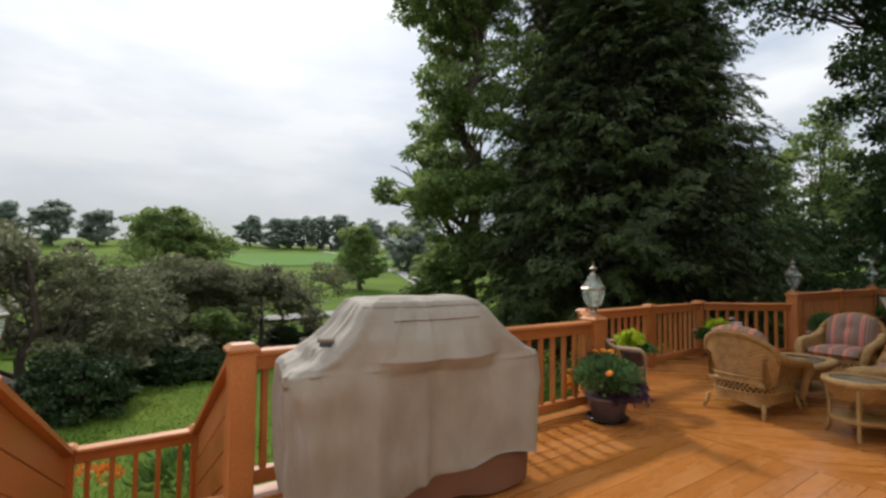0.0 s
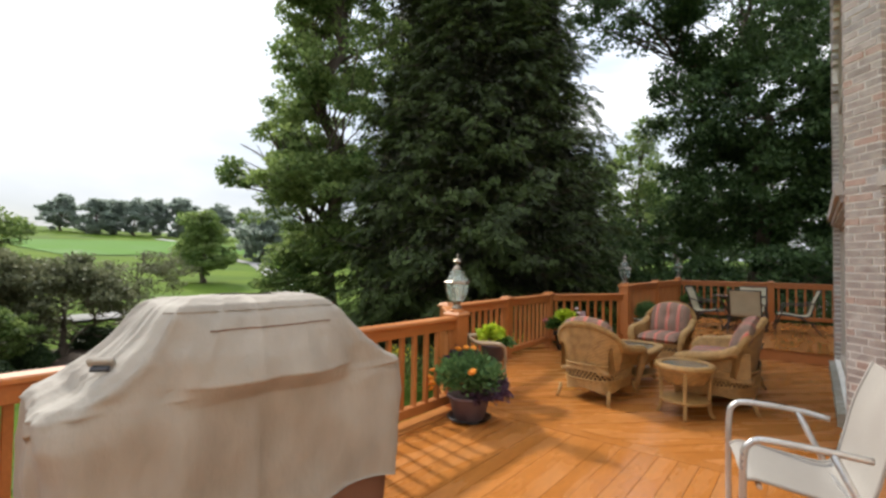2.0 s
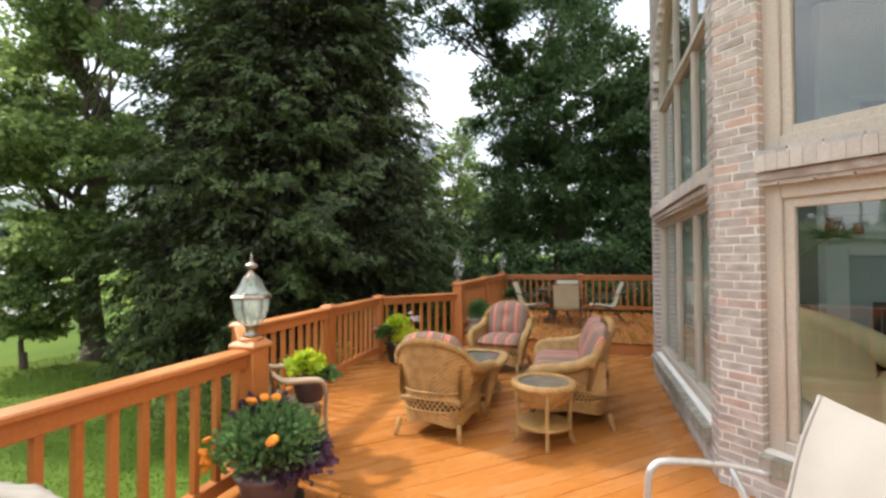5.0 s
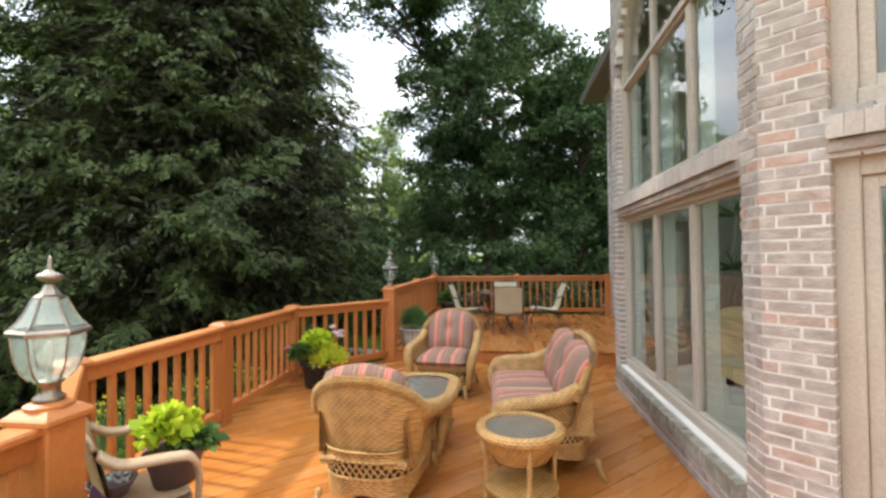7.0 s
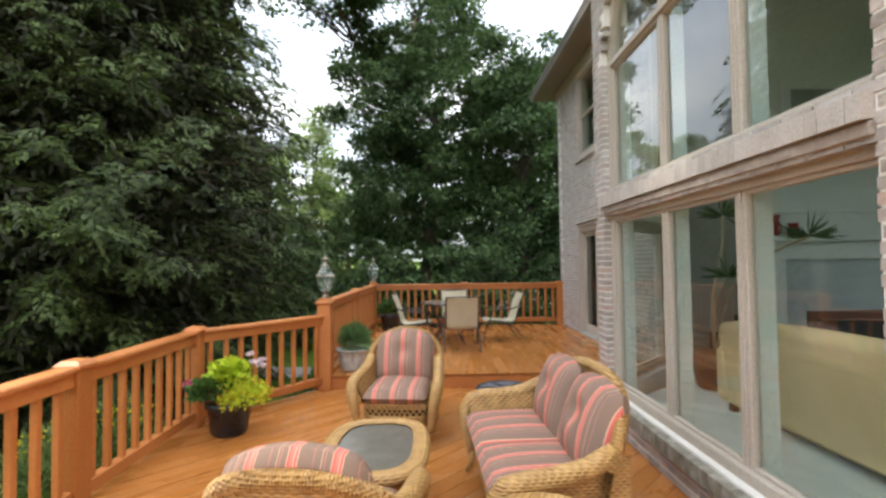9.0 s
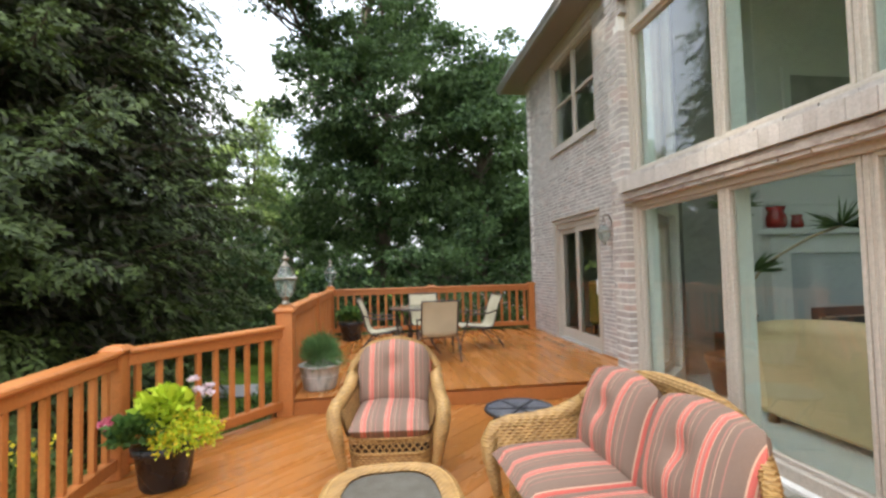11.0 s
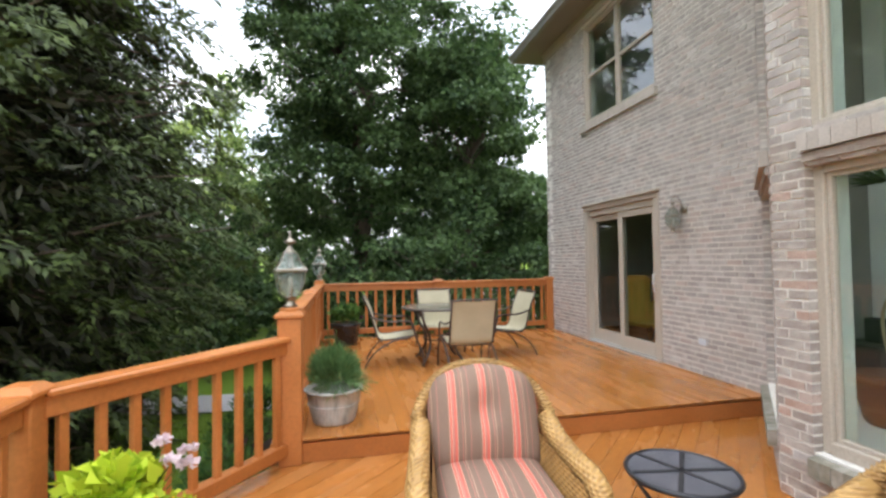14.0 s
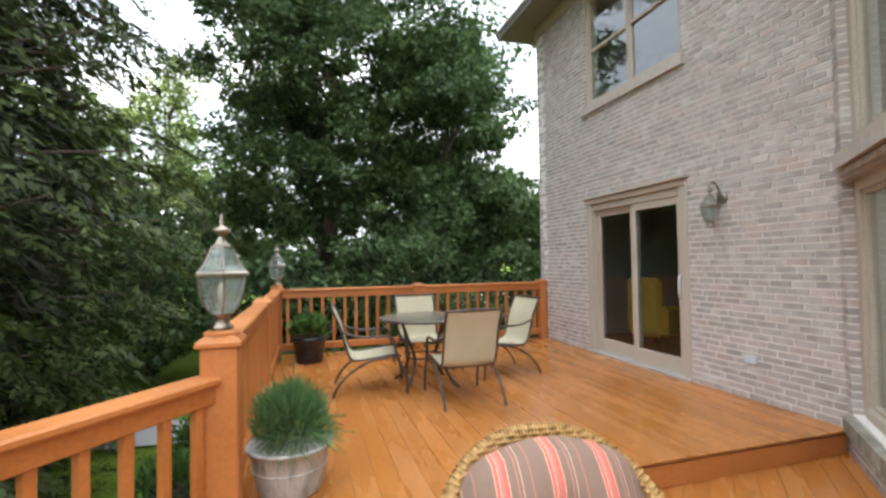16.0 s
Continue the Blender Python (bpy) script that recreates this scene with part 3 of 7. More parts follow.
# the garden and the golf course
broad_tree("crabapple_tree", "crabapple tree with dull bronze-green leaves", (-1.4, 12.8), 4.2, 0.11, [(0, 0, 2.1, 2.0, 1.7, 1.4, 150), (-1.2, 0.4, 2.9, 1.8, 1.6, 1.0, 90), (0.9, -0.3, 1.2, 1.5, 1.3, 1.0, 90), (-2.4, 0, 1.8, 1.6, 1.4, 1.5, 90)], 0.55, 0.115, 100, 0.42, LEAF_BRONZE, 61, gap=0.08)
broad_tree("crabapple_tree", "crabapple tree with dull bronze-green leaves", (1.5, 16.2), 3.2, 0.09, [(0, 0, 1.7, 2.0, 1.7, 1.3, 140), (0.4, -0.5, 0.9, 1.7, 1.3, 0.8, 80), (0.9, 0.3, 2.3, 1.3, 1.2, 0.7, 50), (-1.2, 0.2, 2.2, 1.3, 1.2, 0.8, 50)], 0.55, 0.12, 90, 0.42, LEAF_BRONZE, 62, gap=0.08)
broad_tree("crabapple_tree", "small round crabapple tree on the lawn", (7.3, 21.4), 2.9, 0.07, [(0, 0, 1.9, 1.8, 1.7, 0.95, 80), (0.5, 0, 2.5, 1.0, 1.0, 0.6, 26)], 0.55, 0.11, 46, 0.42, LEAF_BRONZE, 63, gap=0.12)
broad_tree("crabapple_tree", "low spreading crabapple with dull bronze-green leaves", (3.9, 16.0), 2.9, 0.08, [(0, 0, 1.5, 1.7, 1.5, 1.0, 120), (-0.9, -0.3, 0.9, 1.4, 1.2, 0.7, 70), (0.8, 0.2, 1.0, 1.3, 1.2, 0.7, 60), (0.2, 0.2, 2.2, 1.0, 1.0, 0.5, 34)], 0.55, 0.12, 90, 0.42, LEAF_BRONZE, 161, gap=0.1)
broad_tree("crabapple_tree", "low spreading crabapple with dull bronze-green leaves", (0.2, 14.6), 3.0, 0.08, [(0, 0, 1.3, 1.8, 1.5, 1.0, 120), (0.6, -0.6, 0.7, 1.5, 1.2, 0.7, 80), (-0.7, 0.2, 2.1, 1.2, 1.1, 0.7, 50)], 0.55, 0.12, 90, 0.42, LEAF_BRONZE, 162, gap=0.1)
for i, (x, y, s) in enumerate([(2.6, 21.0, 1.0), (5.0, 22.4, 0.8), (0.2, 20.0, 1.1), (-2.6, 19.5, 1.2), (-5.5, 18.0, 1.3), (3.8, 26.5, 1.3), (-0.8, 28.0, 1.5)]):
    broad_tree("garden_shrub", "loose mid-green shrub between the garden trees", (x, y), 2.2 * s, 0.05, [(0, 0, 0.9 * s, 1.7 * s, 1.5 * s, 0.8 * s, 70), (0.4, 0.2, 1.6 * s, 1.1 * s, 1.0 * s, 0.6 * s, 30)], 0.58, 0.14, 60, 0.45, LEAF_GREEN, 170 + i, gap=0.1)
broad_tree("ash_tree", "round light green tree behind the crabapples", (1.6, 24.4), 5.6, 0.16, [(0, 0, 3.0, 2.6, 2.4, 1.6, 120), (0.2, 0, 4.4, 1.7, 1.6, 0.9, 60), (1.9, 0.4, 3.5, 1.3, 1.3, 0.8, 40)], 0.6, 0.16, 80, 0.55, LEAF_GREEN, 64, gap=0.2)
broad_tree("ash_tree", "round light green tree behind the crabapples", (-6.5, 26.0), 5.2, 0.16, [(0, 0, 2.8, 3.0, 2.6, 1.6, 110), (1.6, 0, 3.6, 1.7, 1.6, 0.9, 50)], 0.6, 0.17, 70, 0.6, LEAF_GREEN, 68, gap=0.2)
broad_tree("pear_tree", "neat pyramidal green tree on the golf course", (17.4, 38.5), 6.6, 0.2, [(0, 0, 2.4, 2.3, 2.3, 1.8, 110), (0, 0, 4.6, 1.6, 1.6, 1.6, 70)], 0.6, 0.22, 80, 0.6, LEAF_GREEN, 65)
broad_tree("young_tree", "yellow-green tree filling the gap beyond the cedar", (30.0, 9.0), 11.5, 0.16, [(0, 0, 5.0, 2.8, 2.8, 2.6, 90), (0.3, 0.4, 8.4, 2.2, 2.2, 2.0, 60), (-0.8, -0.8, 10.4, 1.2, 1.2, 1.0, 24)], 0.6, 0.2, 60, 0.75, LEAF_GREEN, 25, gap=0.2)
broad_tree("young_tree", "small yellow-green tree in the bed", (2.3, 14.3), 1.8, 0.04, [(0, 0, 1.1, 0.7, 0.65, 0.6, 50)], 0.6, 0.11, 60, 0.25, LEAF_GREEN, 66)
broad_tree("young_tree", "small yellow-green tree beside the cedar", (9.6, 14.4), 3.6, 0.07, [(0, 0, 1.7, 1.2, 1.2, 1.0, 90), (0.1, 0, 2.8, 0.8, 0.8, 0.8, 40)], 0.6, 0.13, 70, 0.35, LEAF_GREEN, 67)
for i, (x, y, r) in enumerate([(-0.4, 10.9, 0.95), (1.1, 12.9, 0.66), (2.0, 12.9, 0.55), (3.1, 15.0, 0.45), (4.8, 16.6, 0.55), (6.2, 17.4, 0.45), (-2.3, 11.2, 0.8)]):
    broad_tree("boxwood_bush", "rounded dark clipped boxwood bush in the mulch bed", (x, y), 1.3 * r, 0.04, [(0, 0, 0.62 * r, r, r, 0.68 * r, int(170 * r))], 0.6, 0.07, 110, 0.2, LEAF_BOX, 70 + i)
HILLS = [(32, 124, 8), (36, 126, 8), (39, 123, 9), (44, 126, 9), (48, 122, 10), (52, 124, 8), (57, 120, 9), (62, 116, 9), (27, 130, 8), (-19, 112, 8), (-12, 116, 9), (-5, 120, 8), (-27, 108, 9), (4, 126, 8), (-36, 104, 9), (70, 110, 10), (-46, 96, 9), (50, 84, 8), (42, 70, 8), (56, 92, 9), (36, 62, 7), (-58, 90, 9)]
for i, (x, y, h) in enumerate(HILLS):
    broad_tree("golf_course_tree", "distant rounded tree on the golf course hill", (x, y), h, 0.3, [(0, 0, h * 0.46, 3.6, 3.6, h * 0.46, 70), (0.4, 0, h * 0.80, 2.4, 2.4, h * 0.2, 24)], 0.75, 0.6, 44, 1.0, LEAF_HILL_HAZE, 90 + i)
g = Geo()
rng = np.random.default_rng(5)
limb(g, (0, 0, 0), (0.2, 0, 12), 0.28, 0.05, rng, 6, 0.05)
for k in range(6):
    limb(g, (0.1, 0, 6 + k), (1.6 * (-1) ** k, 0.5, 7.5 + k), 0.1, 0.03, rng, 3)
tagged(part("dead_tree", g, BARK, m=pose(-38, 92, ground_height(-38, 92))), "bare dead tree standing above the bushes", "tree")


# ---------------- deck ----------------
def clip(poly, n, d):
    """The part of a polygon on the side where n . p <= d."""
    out = []
    for (ax, ay), (bx, by) in zip(poly, poly[1:] + poly[:1]):
        da, db = n[0] * ax + n[1] * ay - d, n[0] * bx + n[1] * by - d
        if da <= 0:
            out.append((ax, ay))
        if da * db < 0:
            t = da / (da - db)
            out.append((ax + t * (bx - ax), ay + t * (by - ay)))
    return out


def boards(floor, area, turn, top, wide=0.142, gap=0.0034, stagger=0.0):
    """Deck boards, each an object, over a convex area."""
    d = (math.cos(radians(turn)), math.sin(radians(turn)))
    n = (-d[1], d[0])
    s = [n[0] * x + n[1] * y for x, y in area]
    k = math.floor(min(s) / wide)
    rng = random.Random(int(turn * 7 + top * 100 + 3))
    while k * wide < max(s):
        poly = clip(clip(area, n, (k + 1) * wide - gap), (-n[0], -n[1]), -(k * wide))
        if len(poly) > 2:
            pieces = [poly]
            if stagger:
                cut = rng.uniform(-stagger, stagger)
                pieces = [clip(poly, d, cut - 0.002), clip(poly, (-d[0], -d[1]), -cut - 0.002)]
            for p in pieces:
                if len(p) > 2 and max(abs(p[0][0] - q[0]) + abs(p[0][1] - q[1]) for q in p) > 0.05:
                    lift = rng.uniform(-0.0015, 0.0015)
                    c = (sum(x for x, _ in p) / len(p), sum(y for _, y in p) / len(p))
                    # each board lies along its own x, so that the grain follows it
                    loc = [((x - c[0]) * d[0] + (y - c[1]) * d[1], -(x - c[0]) * d[1] + (y - c[1]) * d[0]) for x, y in p]
                    g = Geo().prism(loc, -0.011, lift)
                    ob = part("deck_board", g, DECK, floor)
                    ob.matrix_basis = pose(c[0], c[1], top, 0, 0, turn)
        k += 1


HOUSE_Y, BAY_Y, V1X, V2X = -0.80, 0.40, 5.47, 8.72
P0, P1, P1B, P2, P3, P4, P5, P6, P7 = (0.90, 3.53), (4.52, 3.53), (5.40, 4.36), (7.04, 4.43), (8.64, 4.48), (9.95, 3.50), (14.46, 3.50), (14.46, 1.43), (14.46, -0.72)
STEP_X = 9.91
SEAMS = material("deck_seam", [(0.36, 0.122, 0.024), (0.42, 0.148, 0.031)], 0.8)
floor = tagged(part("floor", Geo().prism([(-5, -0.9), (STEP_X, -0.9), (STEP_X, 3.55), (8.66, 4.56), (7.02, 4.50), (5.36, 4.44), (4.5, 3.62), (-5, 3.62)], -0.24, -0.012), SEAMS), "orange-stained wooden deck laid in straight and diagonal boards", "deck", kind="structure")
upper = tagged(part("floor_upper", Geo().prism([(STEP_X + 0.03, -0.8), (14.52, -0.8), (14.52, 3.58), (STEP_X + 0.03, 3.58)], -0.06, 0.168), SEAMS), "raised orange-stained wooden deck one step up", "deck", kind="structure")
boards(floor, [(-5, -0.85), (4.58, -0.85), (4.58, 3.40), (-5, 3.40)], 0, 0.0, stagger=3.0)
boards(floor, [(4.733, -0.85), (STEP_X, -0.85), (STEP_X, 3.62), (8.70, 4.62), (7.0, 4.54), (5.36, 4.48), (4.733, 3.88)], -45, 0.0)
part("seam_board", Geo().box(4.584, 4.729, -0.85, 3.70, -0.011, 0.0012, 0.001), DECK, floor)
boards(upper, [(STEP_X - 0.02, -0.8), (14.55, -0.8), (14.55, 3.62), (STEP_X - 0.02, 3.62)], 0, 0.18, gap=0.0022, stagger=0)
g = Geo().box(-5, 4.58, 3.405, 3.62, -0.03, 0.012, 0.006)
part("border_board", g, DECK, floor)
tagged(part("step_riser", Geo().box(STEP_X - 0.004, STEP_X + 0.028, -0.78, 3.44, 0.0, 0.146, 0.003), RAILING), "orange-stained riser board of the single step", "step", kind="structure")
fasc = Geo()
for (ax, ay), (bx, by), z in [((-5, 3.64), (4.5, 3.64), 0), ((4.5, 3.68), (5.34, 4.50), 0), ((5.34, 4.50), (7.0, 4.56), 0), ((7.0, 4.56), (8.7, 4.64), 0), ((8.7, 4.64), (9.95, 3.64), 0), ((9.95, 3.64), (14.57, 3.64), 0.18), ((14.57, 3.64), (14.57, -0.8), 0.18)]:
    L = math.hypot(bx - ax, by - ay)
    fasc.box(0, L, -0.012, 0.012, -0.26, -0.034, 0.003, pose(ax, ay, z, 0, 0, math.degrees(math.atan2(by - ay, bx - ax))))
tagged(part("trim_fascia", fasc, RAILING), "orange-stained fascia boards along the deck edge", "trim", kind="structure")
for x, y in [(0.9, 3.4), (4.4, 3.4), (7.0, 4.3), (8.6, 4.3), (9.9, 3.3), (12.2, 3.4), (14.4, 3.4), (14.4, 1.4), (14.4, -0.7)]:
    tagged(part("deck_pier", Geo().box(-0.07, 0.07, -0.07, 0.07, -1.35, -0.24, 0.005), RAILING, m=pose(x, y, 0)), "stained post carrying the deck from the ground", "post", kind="structure")


# ---------------- railings ----------------
def rail_post(parent, at, z0, z1, wide=0.13, cap=True):
    w = wide / 2
    part("post", Geo().box(-w, w, -w, w, z0, z1 - 0.055, 0.006), RAILING, parent, m=pose(at[0], at[1], 0))
    if cap:
        e = w + 0.022
        c = Geo().box(-e, e, -e, e, z1 - 0.055, z1 - 0.022, 0.008)
        c.add([(-e + 0.008, -e + 0.008, z1 - 0.022), (e - 0.008, -e + 0.008, z1 - 0.022), (e - 0.008, e - 0.008, z1 - 0.022), (-e + 0.008, e - 0.008, z1 - 0.022)] + [(s * (w - 0.012), t * (w - 0.012), z1) for s, t in ((-1, -1), (1, -1), (1, 1), (-1, 1))],
              [(0, 1, 5, 4), (1, 2, 6, 5), (2, 3, 7, 6), (3, 0, 4, 7), (4, 5, 6, 7)])
        part("post_cap", c, RAILING, parent, m=pose(at[0], at[1], 0))


def rail_run(parent, a, b, z, high=0.95, pitch=0.160):
    """Top rail, lower rail and balusters between two posts on a floor at z."""
    L = math.hypot(b[0] - a[0], b[1] - a[1])
    m = pose(a[0], a[1], z, 0, 0, math.degrees(math.atan2(b[1] - a[1], b[0] - a[0])))
    s = 0.065
    part("top_rail", Geo().box(s, L - s, -0.070, 0.070, high - 0.040, high, 0.010), RAILING, parent, m=m)
    part("sub_rail", Geo().box(s, L - s, -0.040, 0.040, high - 0.130, high - 0.040, 0.004), RAILING, parent, m=m)
    part("bottom_rail", Geo().box(s, L - s, -0.040, 0.040, 0.075, 0.165, 0.006), RAILING, parent, m=m)
    count = max(1, int((L - 2 * s) / pitch))
    me = Geo().box(-0.021, 0.021, -0.021, 0.021, 0.160, high - 0.125, 0.003).mesh("baluster", RAILING)
    for i in range(count):
        ob = new("baluster", me)
        ob.parent = parent
        ob.matrix_basis = m @ pose(s + (L - 2 * s) * (i + 0.5) / count, 0.0, 0)


def railing(label, posts, z, high=0.95):
    ob = thing("railing", label, "railing", group="deck railings", kind="structure")
    for a, b in zip(posts, posts[1:]):
        rail_run(ob, a, b, z, high)
    return ob


lower_rail = railing("orange-stained wooden railing with square balusters round the deck", [P0, (2.7, 3.53), P1, P1B, P2, P3, P4], 0.0)
rail_post(lower_rail, P0, 0, 1.0, 0.16)
rail_post(lower_rail, (2.7, 3.53), 0, 0.99)
rail_post(lower_rail, P1, 0, 1.0, 0.17)
rail_post(lower_rail, P1B, 0, 0.985)
rail_post(lower_rail, P2, 0, 0.985)
rail_post(lower_rail, P3, 0, 0.985)
upper_rail = railing("orange-stained wooden railing round the raised deck", [P4, (12.2, 3.5), P5, P6, P7], 0.18)
rail_post(upper_rail, P4, 0.0, 1.14, 0.17)
rail_post(upper_rail, (12.2, 3.5), 0.18, 1.165)
rail_post(upper_rail, P5, 0.18, 1.175)
rail_post(upper_rail, P6, 0.18, 1.165)
rail_post(upper_rail, P7, 0.18, 1.165)

# stairs down to the lawn
S0, L0, L1 = (-0.38, 3.53), (-0.14, 5.55), (0.90, 5.55)
stairs = thing("stairs", "orange-stained wooden stairs going down to the lawn", "stairs", kind="structure")
for i in range(6):
    z = -0.165 * (i + 1)
    part("tread", Geo().box(-0.18, 0.84, 3.64 + 0.265 * i, 3.93 + 0.265 * i, z - 0.035, z, 0.006), DECK, stairs)
    part("riser", Geo().box(-0.18, 0.84, 3.644 + 0.265 * i, 3.664 + 0.265 * i, z - 0.002, z + 0.13, 0.002), RAILING, stairs)
part("landing", Geo().box(-0.20, 0.96, 5.18, 5.66, -1.06, -0.998, 0.006), DECK, stairs)
rail_post(stairs, S0, 0, 0.94, 0.16)
rail_post(stairs, L0, -1.2, -0.08, 0.12)
rail_post(stairs, L1, -1.2, -0.08, 0.12)
rail_run(stairs, L0, L1, -1.05, 0.93)
for a, b in ((S0, L0), (P0, L1)):
    q = Geo()
    dx, dy = b[0] - a[0], b[1] - a[1]
    L = math.hypot(dx, dy)
    m = pose(a[0], a[1], 0, 0, 0, math.degrees(math.atan2(dy, dx)))
    q.add([(0.08, -0.07, 0.88), (0.08, 0.07, 0.88), (L - 0.05, -0.07, -0.17), (L - 0.05, 0.07, -0.17), (0.08, -0.07, 0.93), (0.08, 0.07, 0.93), (L - 0.05, -0.07, -0.12), (L - 0.05, 0.07, -0.12)],
          [(0, 1, 3, 2), (4, 6, 7, 5), (0, 4, 5, 1), (2, 3, 7, 6), (0, 2, 6, 4), (1, 5, 7, 3)])
    part("sloping_rail", q, RAILING, stairs, m=m)
    for k in range(4):
        u0, u1 = 0.80 - 0.25 * k, 0.565 - 0.25 * k
        q = Geo()
        q.add([(0.08, y, u0 + 0.06) for y in (-0.018, 0.018)] + [(L - 0.05, y, u0 - 1.0) for y in (-0.018, 0.018)] + [(0.08, y, u1 + 0.06) for y in (-0.018, 0.018)] + [(L - 0.05, y, u1 - 1.0) for y in (-0.018, 0.018)],
              [(0, 1, 3, 2), (4, 6, 7, 5), (0, 2, 6, 4), (1, 5, 7, 3), (0, 4, 5, 1), (2, 3, 7, 6)])
        part("side_board", q, RAILING, stairs, m=m)


# ---------------- house ----------------
def wall(name, a, b, z0, z1, openings=(), arch=None, thick=0.24, bricks=True, label="", singles=None, seed=0, one=BRICK_ONE):
    """A wall with its outer face from a to b (outside on the left hand), with real openings. Bricks stand 8 mm proud of the mortar.
    openings: (s0, s1, z0, z1); arch: (s0, s1, spring, rise). singles: (s0, s1, z0, z1) stretches whose bricks are objects of their own."""
    L = math.hypot(b[0] - a[0], b[1] - a[1])
    m = pose(a[0], a[1], 0, 0, 0, math.degrees(math.atan2(b[1] - a[1], b[0] - a[0])))
    cuts = sorted({0, L, *(s for o in openings for s in o[:2])} | ({arch[0] + (arch[1] - arch[0]) * i / 28 for i in range(29)} if arch else set()))

    def arch_top(s):
        if not arch or not arch[0] < s < arch[1]:
            return None
        u = (2 * s - arch[0] - arch[1]) / (arch[1] - arch[0])
        return arch[2] + arch[3] * math.sqrt(max(0, 1 - u * u))

    g = Geo()
    for s0, s1 in zip(cuts, cuts[1:]):
        mid = (s0 + s1) / 2
        blocked = sorted((o[2], o[3]) for o in openings if o[0] < mid < o[1])
        top = arch_top(mid)
        if top:
            blocked = [(p, max(q, top)) if q >= arch[2] - 0.01 else (p, q) for p, q in blocked]
        z = z0
        for p, q in blocked + [(z1, z1)]:
            if p > z + 1e-4:
                g.box(s0, s1, -thick, -0.0055, z, p)
            z = max(z, q)
    ob = tagged(part(name, g, MORTAR, m=m), label or "whitewashed brick house wall", "wall", kind="structure")
    if not bricks:
        return ob
    rng = random.Random(seed)
    pitch, long, joint, joined = 0.0612, 0.192, 0.0135, Geo()
    k = 0
    while z0 + k * pitch < z1:
        zb = z0 + k * pitch
        s = -long / 2 * (k % 2) - (long / 4 if k % 4 > 1 else 0)
        while s < L:
            p, q = max(0.0, s), min(L, s + long - joint)
            zt = min(z1, zb + pitch - joint)
            spans = [(p, q)]
            for o in openings:
                if o[2] < (zb + zt) / 2 < o[3]:
                    spans = [t for x, y in spans for t in ((x, min(y, o[0] + 0.004)), (max(x, o[1] - 0.004), y)) if t[1] - t[0] > 0.006]
            for x, y in spans:
                if y - x < 0.006:
                    continue
                top = arch_top((x + y) / 2)
                if top and zb < top and zb > arch[2] - 0.1:
                    continue
                j = [rng.uniform(-0.0016, 0.0016) for _ in range(8)]
                out = rng.uniform(-0.0015, 0.002)
                verts = [(x + j[0], -0.10, zb), (y + j[1], -0.10, zb), (y + j[1], -0.10, zt), (x + j[0], -0.10, zt),
                         (x + j[0], out + j[4], zb + j[2]), (y + j[1], out + j[5], zb + j[3]), (y + j[1], out + j[6], zt + j[2]), (x + j[0], out + j[7], zt + j[3])]
                faces = [(4, 7, 6, 5), (0, 4, 5, 1), (1, 5, 6, 2), (2, 6, 7, 3), (3, 7, 4, 0)]
                if singles and any(t[0] <= x and y <= t[1] and t[2] <= zb < t[3] for t in singles):
                    part("brick", Geo().add(verts, faces), one, ob)
                else:
                    joined.add(verts, faces)
            s += long
        k += 1
    tagged(part("brickwork", joined, BRICK, ob), kind="stuff")
    return ob


WALL_TOP = 5.50
NEAR_A, NEAR_B, FAR_A, FAR_B = (V1X - 1.2, HOUSE_Y), (V1X, BAY_Y), (V2X, BAY_Y), (V2X + 1.2, HOUSE_Y)
SIDE = 1.2 * math.sqrt(2)
FRONT_OPEN = [(0.19, 3.03, 0.33, 2.04), (0.19, 3.03, 2.24, 3.56)]
wall("wall_bay_front", NEAR_B, FAR_A, -0.3, WALL_TOP, FRONT_OPEN, (0.19, 3.03, 3.56, 1.25), singles=[(0, 0.2, 0, 2.6), (3.0, 3.3, 0, 2.2)], seed=1, label="whitewashed brick front of the window bay")
wall("wall_bay_near", NEAR_A, NEAR_B, -0.3, WALL_TOP, [(0.16, 1.41, 0.33, 2.04), (0.16, 1.41, 2.24, 4.9)], singles=[(1.35, 1.75, 0.2, 3.2)], seed=2, label="whitewashed brick angled side of the window bay")
wall("wall_bay_far", FAR_A, FAR_B, -0.3, WALL_TOP, [(0.22, 1.56, 0.33, 2.04), (0.22, 1.56, 2.24, 4.9)], seed=3, label="whitewashed brick angled side of the window bay")
SL0, SL1, UW0, UW1 = 1.45, 3.28, 1.47, 3.27
wall("wall_slider", FAR_B, (14.60, HOUSE_Y), 0.0, WALL_TOP, [(SL0, SL1, 0.19, 2.33), (UW0, UW1, 3.68, 5.30)], singles=[(0, 1.46, 0.18, 2.4)], one=BRICK_GREY_ONE, seed=4, label="whitewashed brick house wall with a sliding door")
wall("wall_end", (14.60, HOUSE_Y), (14.60, -6.5), -1.2, WALL_TOP, seed=5, label="whitewashed brick end wall of the house")
wall("wall_near", (-5.2, HOUSE_Y), NEAR_A, -1.2, WALL_TOP, bricks=False, label="pale brick wall along the near deck")
# the opening is added, unseen, to let daylight into the living room
wall("wall_back", (14.6, -6.5), (-5.2, -6.5), -1.2, WALL_TOP, [(6.2, 9.6, 1.0, 3.2)], bricks=False, label="plain rear wall closing the house, with an added daylight opening")
wall("wall_west", (-5.2, -6.5), (-5.2, HOUSE_Y), -1.2, WALL_TOP, bricks=False, label="plain west wall closing the house")


def along(a, b):
    return pose(a[0], a[1], 0, 0, 0, math.degrees(math.atan2(b[1] - a[1], b[0] - a[0])))


